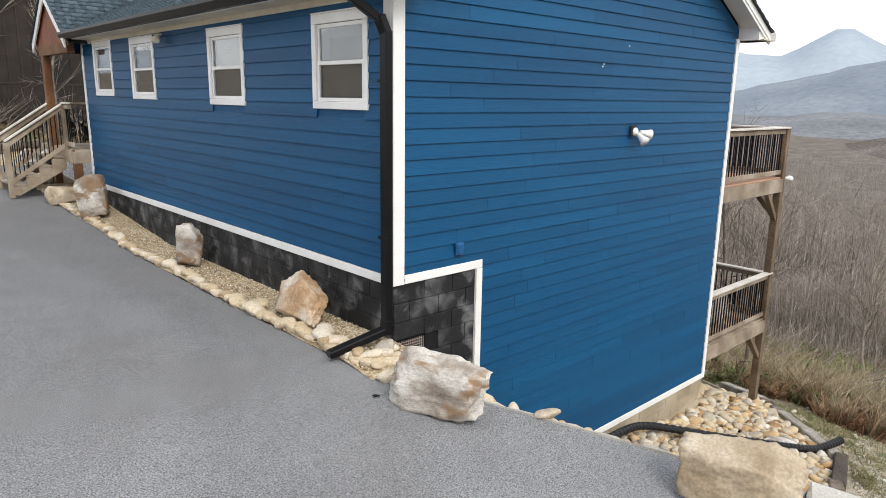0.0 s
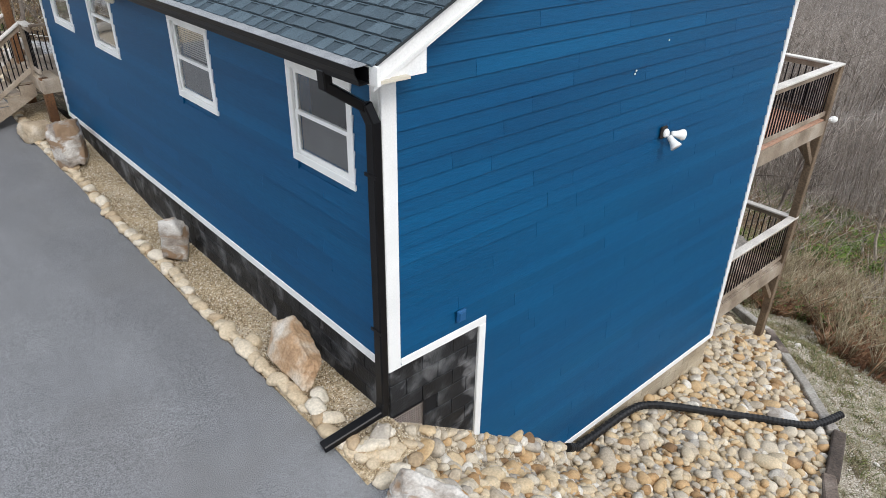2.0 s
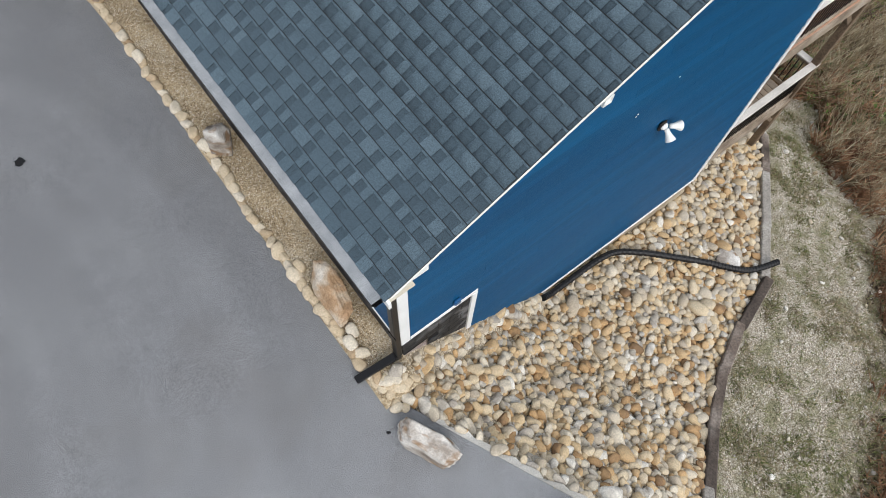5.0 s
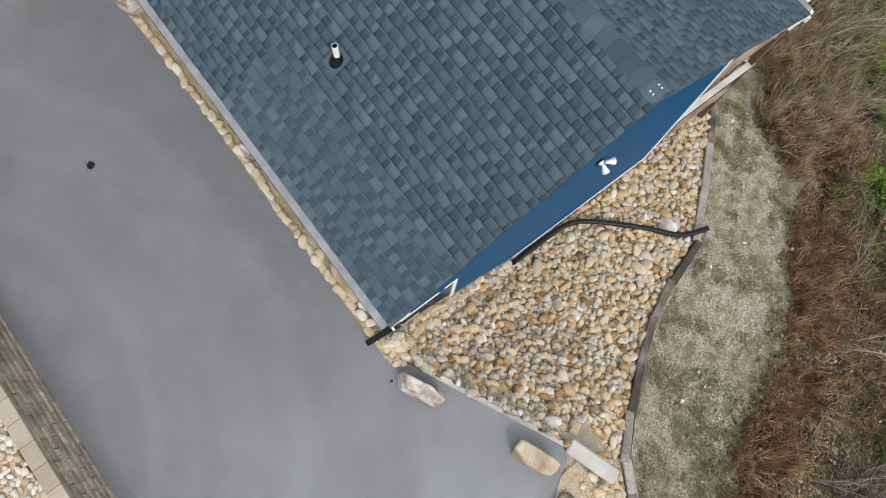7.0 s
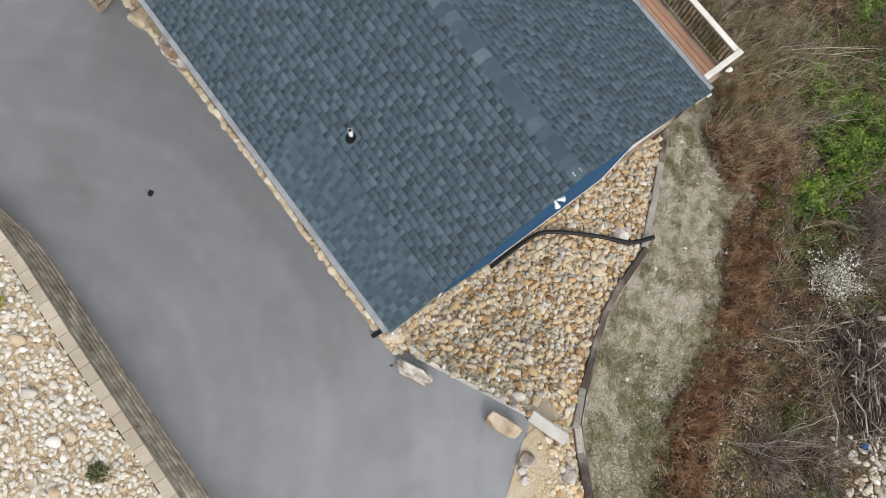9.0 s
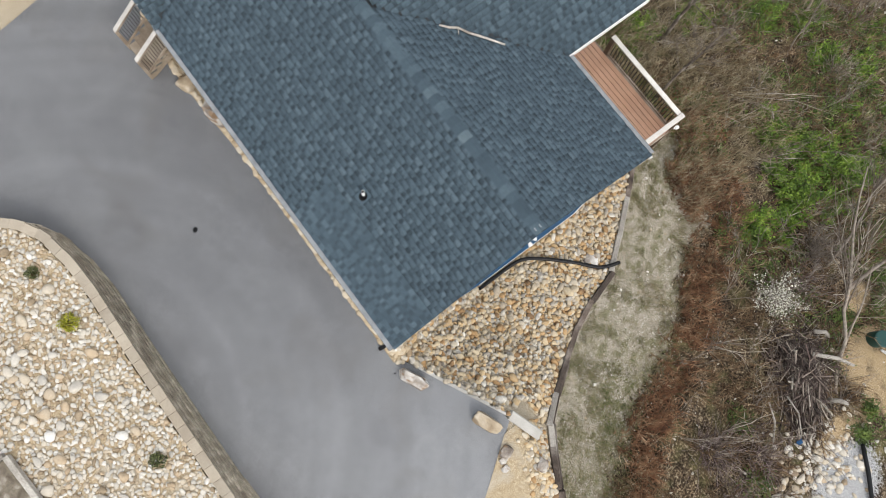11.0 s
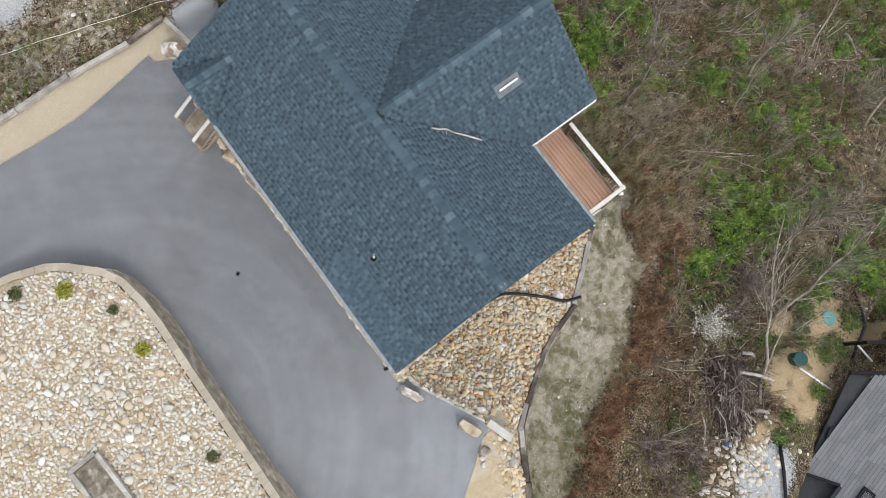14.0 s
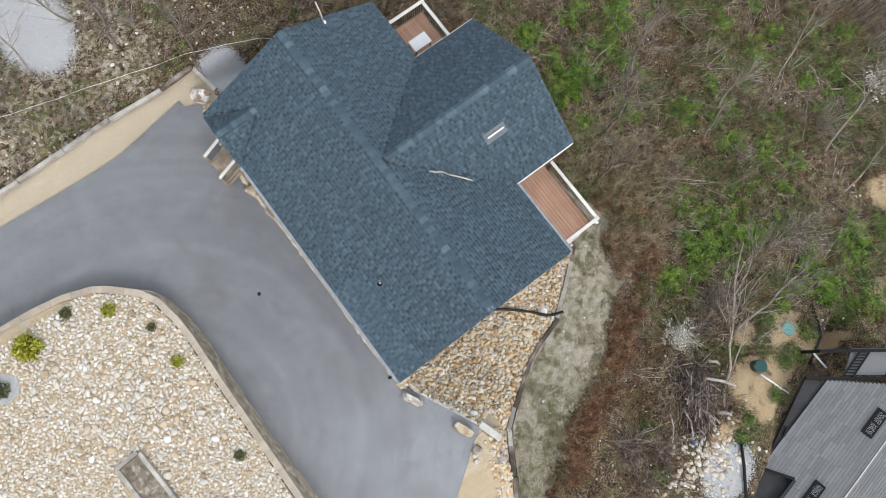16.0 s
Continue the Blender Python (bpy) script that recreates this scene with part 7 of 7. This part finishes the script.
tagged(part("stick", joined("stick", [stems(pc - d, pc + d, rs.normal(0, 0.07, (n, 3)), 0.010 + 0.034 * rs.rand(n) ** 2)], PILETWIG), None, pile), kind="stuff")
for (ax, ay), (bx_, by_), rr, zh in (((8.4, -8.8), (7.6, -9.8), 0.035, 0.35), ((10.9, -8.7), (12.0, -10.0), 0.075, 0.6), ((11.7, -8.3), (12.1, -8.8), 0.08, 0.5), ((10.3, -10.2), (10.9, -10.8), 0.09, 0.3), ((9.0, -9.0), (8.6, -10.2), 0.03, 0.6)):
    part("log", Mesh().tube([(ax, ay, gz(ax, ay) + zh), ((ax + bx_) / 2 + 0.08, (ay + by_) / 2, (gz(ax, ay) + gz(bx_, by_)) / 2 + zh + 0.08), (bx_, by_, gz(bx_, by_) + zh * 0.7)], [rr, rr * 0.9, rr * 0.7], 8), GREYTIMBER, pile, smooth=True)
# fallen branches and loose logs lying on the bank
for k, ((ax, ay), (bx_, by_), rr) in enumerate((((30.6, -2.0), (33.6, -3.0), 0.07), ((30.7, 0.0), (30.2, -1.4), 0.09), ((34.5, 0.3), (36.0, 0.0), 0.07), ((23.4, -2.1), (23.8, -4.1), 0.045), ((22.0, -4.5), (22.8, -5.3), 0.10), ((24.3, 3.8), (23.7, 1.3), 0.07), ((33.4, 1.6), (34.5, 1.6), 0.05), ((26.3, 1.4), (26.9, 0.9), 0.05), ((13.0, -5.4), (14.4, -6.6), 0.05), ((15.2, -7.6), (16.0, -8.5), 0.09), ((28.2, -4.6), (31.0, -6.2), 0.04), ((26.0, -3.2), (29.0, -1.4), 0.035), ((12.0, -5.6), (11.4, -7.6), 0.04))):
    q = random.Random(k)
    pts = [(ax + (bx_ - ax) * t + q.uniform(-0.1, 0.1), ay + (by_ - ay) * t + q.uniform(-0.1, 0.1)) for t in (0, 0.3, 0.6, 1)]
    side = (pts[1][0] + 0.35 * (by_ - ay), pts[1][1] - 0.35 * (bx_ - ax))
    m = Mesh().tube([(x, y, gz(x, y) + 0.16) for x, y in pts], [rr, rr * 0.85, rr * 0.7, rr * 0.4], 7).tube([(*pts[1], gz(*pts[1]) + 0.16), (*side, gz(*side) + 0.3)], [rr * 0.5, rr * 0.2], 6)
    tagged(part("fallen_branch", m, PALEBRANCH if k != 5 else TIMBER, smooth=True), "bleached forked branch lying on the bank" if k != 5 else "dark rotten log lying on the bank", "branch", "fallen branches on the bank")


# bare trees ----------------------------------------------------------------
def bare_tree(x, y, height, lean, seed, label, mat=GREYTWIG, thick=0.012, forks=22):
    tr = thing("bare_tree", label, "tree")
    q = np.random.RandomState(seed)
    base = np.array([x, y, gz(x, y) - 0.1])
    top = base + np.array([lean[0], lean[1], height])
    ts_ = np.linspace(0, 1, 9)
    size = float(np.linalg.norm(top - base))
    line = base + (top - base) * ts_[:, None] + np.cumsum(q.normal(0, 0.012 * size, (9, 3)), 0) * (ts_[:, None] > 0)
    part("trunk", Mesh().tube([tuple(p) for p in line], [thick * size * (1 - 0.8 * t) + 0.006 for t in ts_], 7), mat, tr, smooth=True)
    n1 = forks
    t = q.uniform(0.35, 1, n1)
    p0 = np.stack([np.interp(t, ts_, line[:, i]) for i in range(3)], 1)
    ln = size * (0.42 - 0.26 * t) * q.uniform(0.6, 1.2, n1)
    along = (top - base) / size
    p1 = p0 + (along * 0.75 + q.normal(0, 0.5, (n1, 3)) + np.array([0, 0, 0.25])) * ln[:, None]
    out = [stems(p0, p1, q.normal(0, 0.05, (n1, 3)) * ln[:, None], 0.0042 * size * (1.2 - t))]
    for _ in range(9):
        s = q.uniform(0.2, 1, n1)[:, None]
        b0 = p0 * (1 - s) + p1 * s
        b1 = b0 + q.normal(0, 0.2, (n1, 3)) * ln[:, None] + (p1 - p0) * 0.35
        out.append(stems(b0, b1, q.normal(0, 0.04, (n1, 3)) * ln[:, None], 0.0022 * size * (1.2 - t)))
    part("branchwork", joined("branchwork", out, mat), None, tr)


bare_tree(10.9, -10.5, 3.0, (4.6, 5.7), 1, "slender pale trunk leaning far over the brush", PALEBRANCH, 0.009, 12)
bare_tree(12.0, -9.7, 1.9, (2.3, 2.4), 2, "short pale sapling leaning over the brush", PALEBRANCH, 0.012, 12)
bare_tree(14.0, -8.3, 3.2, (4.9, 1.1), 3, "leaning pale tree with a forked bare crown", GREYTWIG, 0.013, 26)
bare_tree(14.2, -7.2, 3.0, (3.2, 2.6), 7, "bare grey tree leaning downhill", GREYTWIG, 0.010, 30)
bare_tree(13.2, 1.8, 5.0, (0.7, -0.3), 4, "bare grey tree below the deck")
bare_tree(15.5, 3.6, 6.5, (0.3, 0.2), 5, "bare grey tree below the deck")
bare_tree(18.5, 5.4, 7.0, (-0.4, 0.3), 6, "bare grey tree below the deck")
bare_tree(22.6, 1.2, 5.5, (0.6, 0.5), 31, "slender pale bare tree on the bank below the decks", PALEBRANCH, 0.010, 30)
bare_tree(20.5, 0.2, 4.2, (-0.4, 0.4), 32, "slender pale bare tree on the bank below the decks", PALEBRANCH, 0.009, 26)
bare_tree(27.0, -4.6, 3.2, (4.0, 2.0), 21, "bare pale tree leaning across the bank", PALEBRANCH, 0.011, 26)
bare_tree(26.0, -7.0, 2.0, (4.5, 1.5), 22, "bare grey tree leaning across the bank", GREYTWIG, 0.011, 26)
bare_tree(28.0, 0.5, 3.0, (3.0, 2.0), 23, "bare pale tree leaning across the bank", PALEBRANCH, 0.010, 26)
bare_tree(-5.1, 19.1, 3.4, (0.3, 1.2), 8, "spindly bare tree on the upper bank", PALEBRANCH)
bare_tree(-2.6, 20.2, 3.6, (-0.5, -0.3), 9, "spindly bare tree on the upper bank", PALEBRANCH)
bare_tree(0.7, 15.9, 4.0, (0.2, -0.2), 10, "spindly pale tree behind the porch")
bare_tree(-1.6, 18.0, 5.5, (0.3, -0.2), 12, "spindly pale tree behind the porch")

# far woods down the valley: trunks with side branches
n = 16000
az, rad = rs.uniform(-0.2, 0.85, n), 38 + 480 * rs.rand(n) ** 1.4
fx, fy = rad * np.cos(az) - 2, rad * np.sin(az) - 3
fz = ground_z(fx, fy)
h = rs.uniform(4, 10, n) * np.clip(rad / 70, 0.4, 1)
p0 = np.stack([fx, fy, fz - 0.3], 1)
p1 = p0 + np.stack([rs.normal(0, 0.06, n) * h, rs.normal(0, 0.06, n) * h, h], 1)
chunks = [stems(p0, p1, rs.normal(0, 0.02, (n, 3)) * h[:, None], 0.008 * h)]
for _ in range(4):
    t = rs.uniform(0.3, 1, n)[:, None]
    b0 = p0 * (1 - t) + p1 * t
    a = rs.uniform(0, 6.283, n)
    ln = h * rs.uniform(0.12, 0.34, n)
    b1 = b0 + np.stack([np.cos(a) * ln, np.sin(a) * ln, ln * rs.uniform(0.2, 1.2, n)], 1)
    chunks.append(spikes(b0, b1, 0.004 * h))
stuff("far_woods", chunks, FARTWIG, "bare grey-brown woodland filling the valley", "woodland")

# things on the earth by the neighbouring house ------------------------------
barrel = thing("plastic_drum", "dark green plastic drum on bare earth", "drum")
bz = gz(13.72, -10.12)
part("body", lathe(Mesh(), (13.72, -10.12, bz - 0.05), (0, 0, 1), [(0, 0.27), (0.05, 0.29), (0.25, 0.30), (0.5, 0.29), (0.58, 0.28)], 20), GREENPLASTIC, barrel, smooth=True)
part("lid", lathe(Mesh(), (13.72, -10.12, bz + 0.53), (0, 0, 1), [(0, 0.31), (0.04, 0.31), (0.06, 0.27), (0.05, 0.05)], 20), GREENPLASTIC, barrel)
tank = thing("tank_lid", "round teal tank lid set in earth", "tank lid")
part("cover", lathe(Mesh(), (16.7, -10.0, gz(16.7, -10.0)), (0, 0, 1), [(0, 0.34), (0.12, 0.33), (0.14, 0.28), (0.13, 0.03)], 22), TEALLID, tank)
part("knob", lathe(Mesh(), (16.7, -10.0, gz(16.7, -10.0) + 0.13), (0, 0, 1), [(0, 0.05), (0.04, 0.04)], 10), TEALLID, tank)
for pts in ([(13.6, -10.5), (13.91, -11.33), (14.2, -12.1)], [(16.74, -11.6), (16.76, -12.5)]):
    tagged(part("white_pipe", Mesh().tube([(x, y, max(gz(x, y), -6.2) + 0.10) for x, y in pts], 0.05, 9), WHITEPLASTIC, smooth=True), "white plastic pipe lying on earth", "pipe")
for pts in ([(21.6, -10.3), (20.2, -10.0), (18.9, -9.9), (18.4, -10.8), (18.0, -11.4), (17.0, -11.8), (16.4, -12.0)], [(10.4, -12.1), (9.8, -12.8), (9.1, -13.5), (8.6, -14.2)]):
    tagged(part("drain_hose", Mesh().tube([(x, y, gz(x, y) + 0.12) for x, y in pts], 0.07, 9), HOSE, smooth=True), "black corrugated drain hose on bare ground", "drain hose")
scrap = thing("blue_scrap", "crumpled blue plastic scrap on the ground", "scrap")
part("sheet", boulder_data("sheet", (0.12, 0.09, 0.05), 5, BLUEPLASTIC, 5, 0.3), None, scrap)
scrap.location = (8.5, -10.5, gz(8.5, -10.5) + 0.05)
r = random.Random(61)
lst = []
for _ in range(300):
    x, y = r.gauss(8.6, 1.2), r.gauss(-11.6, 0.8)
    lst.append(place(x, y, gz(x, y) + 0.02, r.uniform(0.04, 0.14), r))
for _ in range(700):
    x, y = r.uniform(3, 34), r.uniform(-12, 8)
    if y < timber_y(x) - 0.4:
        lst.append(place(x, y, gz(x, y) + 0.03, r.uniform(0.02, 0.06) * (1.6 if r.random() < 0.12 else 1), r))
chips = []
for _ in range(15000):
    x, y = r.uniform(-1, 13), r.uniform(-11, 4)
    if 0.3 < timber_y(x) - y < 5:
        chips.append(place(x, y, gz(x, y) + 0.006, r.uniform(0.008, 0.028), r, 50))
tagged(new("stone_chips", scatter("stone_chips", low_bases(6, 19), chips, PALEPEB, False)), "small pale stone chips on the worn dirt", "stone chips", kind="stuff")
tagged(new("scattered_rocks", scatter("scattered_rocks", pale_bases, lst, PALEPEB)), "scattered pale rocks on the bank", "rocks", kind="stuff")
# neighbouring house below ---------------------------------------------------
MEMBRANE = material("dark_roof_membrane", [(0, (0.018, 0.018, 0.019)), (1, (0.034, 0.034, 0.035))], 1.5, 40, 0.8, 0.2, fine_amount=0.2)
nb = thing("neighbour_house", "low house with a grey-brown shingle roof and dark trim", "house")
O = Vector((15.16, -11.82, -4.95))                     # corner of the black low-slope edge
E = Vector((-0.927, -0.376, 0))
A = Vector((15.81, -12.49, -4.84))                     # corner of the shingled plane
U, S = Vector((-0.981, -0.192, 0)), Vector((0.192, -0.981, 0))
SU = (S + Vector((0, 0, 0.20))).normalized()
SD = (S - Vector((0, 0, 0.20))).normalized()
n_ = U.cross(SU).normalized()
n_ = n_ if n_.z > 0 else -n_
RL = 3.45                                              # eave to ridge along the slope
part("dark_eave", Mesh().slab([O, O + E * 9.5, O + E * 9.5 + S * 2.6 + Vector((0, 0, 0.1)), O + S * 2.6 + Vector((0.9, 0, 0.1))], 0.10), MEMBRANE, nb, "black low-slope edge of the roof")


def skew(d):
    """Where a course begins and ends along the eave, d up the slope."""
    return -0.77 * d, (5.4 - 0.40 * d if d < 1.38 else 9.4)


def nb_field(origin, up, count, mat, lift, starts, rr):
    vs, fs, k = [], [], 0
    n = U.cross(up).normalized()
    n = n if n.z > 0 else -n
    for i in range(count):
        d0, d1 = i * 0.15 + 0.007, i * 0.15 + 0.15
        lo, hi = starts(d0)
        p = lo - rr.uniform(0, 0.9)
        while p < hi:
            a, b = max(p, lo), min(p + 0.95, hi)
            p += 0.95
            if b - a < 0.05:
                continue
            q = [origin + U * (a + 0.004) + up * d0 + n * (lift + 0.010), origin + U * (b - 0.004) + up * d0 + n * (lift + 0.010), origin + U * (b - 0.004) + up * d1 + n * lift, origin + U * (a + 0.004) + up * d1 + n * lift]
            vs += [tuple(v) for v in q]
            fs.append((k, k + 1, k + 2, k + 3))
            k += 4
    return big("shingle_field", vs, fs, mat)


part("roof_deck", Mesh().slab([A, A + U * 5.4, A + U * 4.85 + SU * 1.38, A + U * 9.4 + SU * 1.38, A + U * 9.4 + SU * RL, A - U * 0.77 * RL + SU * RL], 0.10), ROOFDARK, nb)
B = A + SU * RL
part("roof_deck", Mesh().slab([B - U * 0.77 * RL, B + U * 9.4, B + U * 9.4 + SD * 4.5, B - U * 0.77 * (RL + 4.5) + SD * 4.5], 0.10), ROOFDARK, nb)
tagged(part("shingle_field", nb_field(A, SU, 23, NEARROOF, 0.012, skew, random.Random(4)), None, nb), kind="stuff")
tagged(part("shingle_field", nb_field(B, SD, 30, NEARROOF, 0.012, lambda d: (-0.77 * (RL + d), 9.4), random.Random(6)), None, nb), kind="stuff")
part("ridge_strip", Mesh().span(B - U * 0.77 * RL + n_ * 0.04, B + U * 9.4 + n_ * 0.04, 0.05, 0.03), CONCRETE, nb, "pale strip along the ridge")
part("step_flashing", Mesh().span(A + U * 5.42 + n_ * 0.03, A + U * 4.83 + SU * 1.40 + n_ * 0.03, 0.14, 0.06, 0.01), BLACKMETAL, nb)
for u, d in ((0.35, 2.65), (4.95, 2.35)):
    m4 = Matrix((U, SU, n_)).transposed().to_4x4()
    m4.translation = A + U * u + SU * d + n_ * 0.06
    sk = part("roof_window", Mesh().box((1.45, 0.52, 0.12), m4, 0.02), BLACKMETAL, nb, "dark framed roof window")
    part("pane", Mesh().box((0.55, 0.30, 0.02), m4 @ pose(0.36, 0, 0.066)), GLASS, sk)
    part("pane", Mesh().box((0.55, 0.30, 0.02), m4 @ pose(-0.32, 0, 0.066)), GLASS, sk)
part("gutter", Mesh().span(O - Vector((0, 0, 0.05)), O + E * 9.5 - Vector((0, 0, 0.05)), 0.10, 0.10, 0.01), BLACKMETAL, nb)
part("roof_vent", Mesh().box((0.45, 0.12, 0.08), pose(12.55, -13.05, -4.84, 0, 0, 25), 0.01), BLACKMETAL, nb)
part("wall", Mesh().box((8.2, 5.6, 3.6), Matrix.Translation(O + E * 4.6 + S * 4.2 + Vector((0, 0, -2.2))) @ Matrix.Rotation(math.atan2(U.y, U.x), 4, "Z")), DARKWOOD, nb, "dark boarded wall")


def nb_at(x, y, z=-4.9):
    return Vector((x, y, z))


part("porch_beam", Mesh().span(nb_at(16.44, -11.27), nb_at(19.6, -13.6), 0.16, 0.18, 0.01), BLACKMETAL, nb)
part("porch_beam", Mesh().span(nb_at(15.0, -11.8), nb_at(18.6, -14.55), 0.16, 0.18, 0.01), BLACKMETAL, nb)
part("porch_post", Mesh().span(nb_at(16.44, -11.27, -5.0), nb_at(16.44, -11.27, -8.6), 0.14, 0.14, 0.01, (1, 0, 0)), BLACKMETAL, nb)
part("porch_roof", Mesh().slab([nb_at(16.7, -12.9, -5.0), nb_at(18.3, -14.1, -5.0), nb_at(19.5, -13.4, -5.0), nb_at(17.9, -12.2, -5.0)], 0.08), NEARROOF, nb, "grey low porch roof")
for k in range(9):
    f = k / 8
    part("slat", Mesh().span(nb_at(16.62 + 1.40 * f, -12.88 + 0.36 * f, -4.93), nb_at(16.98 + 1.40 * f, -13.15 + 0.36 * f, -4.93), 0.06, 0.05), BLACKMETAL, nb)
part("slat_rail", Mesh().span(nb_at(16.58, -12.86, -4.9), nb_at(18.04, -12.5, -4.9), 0.07, 0.06), BLACKMETAL, nb)
part("slat_rail", Mesh().span(nb_at(16.98, -13.16, -4.9), nb_at(18.42, -12.8, -4.9), 0.07, 0.06), BLACKMETAL, nb)

# dark house uphill, glimpsed behind the porch --------------------------------
uphill = thing("uphill_house", "dark brown house with vertical boards and a railed deck", "house")
yb, x0, x1 = 27.0, -1.0, 12.0
zg = gz(4, yb)
part("wall", Mesh().box((x1 - x0, 0.2, 9.5 - zg), pose((x0 + x1) / 2, yb + 0.2, (9.5 + zg) / 2)), DARKWOOD, uphill, "dark vertical boarded wall")
x = x0 + 0.2
while x < x1:
    part("batten", Mesh().box((0.06, 0.05, 9.4 - zg), pose(x, yb + 0.08, (9.4 + zg) / 2)), DARKWOOD, uphill)
    x += 0.45
part("side_wall", Mesh().box((0.2, 7, 9.5 - zg), pose(x0, yb + 3.7, (9.5 + zg) / 2)), DARKWOOD, uphill)
part("deck_floor", Mesh().box((x1 - x0 + 2, 2.0, 0.25), pose((x0 + x1) / 2 - 1, yb - 0.95, 0.85), 0.01), DARKWOOD, uphill)
part("deck_rail", Mesh().box((x1 - x0 + 2, 0.09, 0.09), pose((x0 + x1) / 2 - 1, yb - 1.9, 2.15), 0.01), DARKWOOD, uphill)
me = Mesh().box((0.035, 0.035, 1.15)).data("baluster", DARKWOOD)
for i in range(100):
    part("baluster", me, None, uphill).location = (x0 - 1.95 + i * 0.15, yb - 1.9, 1.55)
for x in (x0 - 1.8, 3.0, 8.0):
    part("deck_post", Mesh().box((0.16, 0.16, 2.0), pose(x, yb - 1.85, 0.1)), DARKWOOD, uphill)
part("roof", Mesh().slab([(x0 - 0.7, yb - 0.8, 9.3), (x1 + 0.5, yb - 0.8, 9.3), (x1 + 0.5, yb + 4, 11.6), (x0 - 0.7, yb + 4, 11.6)], 0.2), ROOFDARK, uphill)
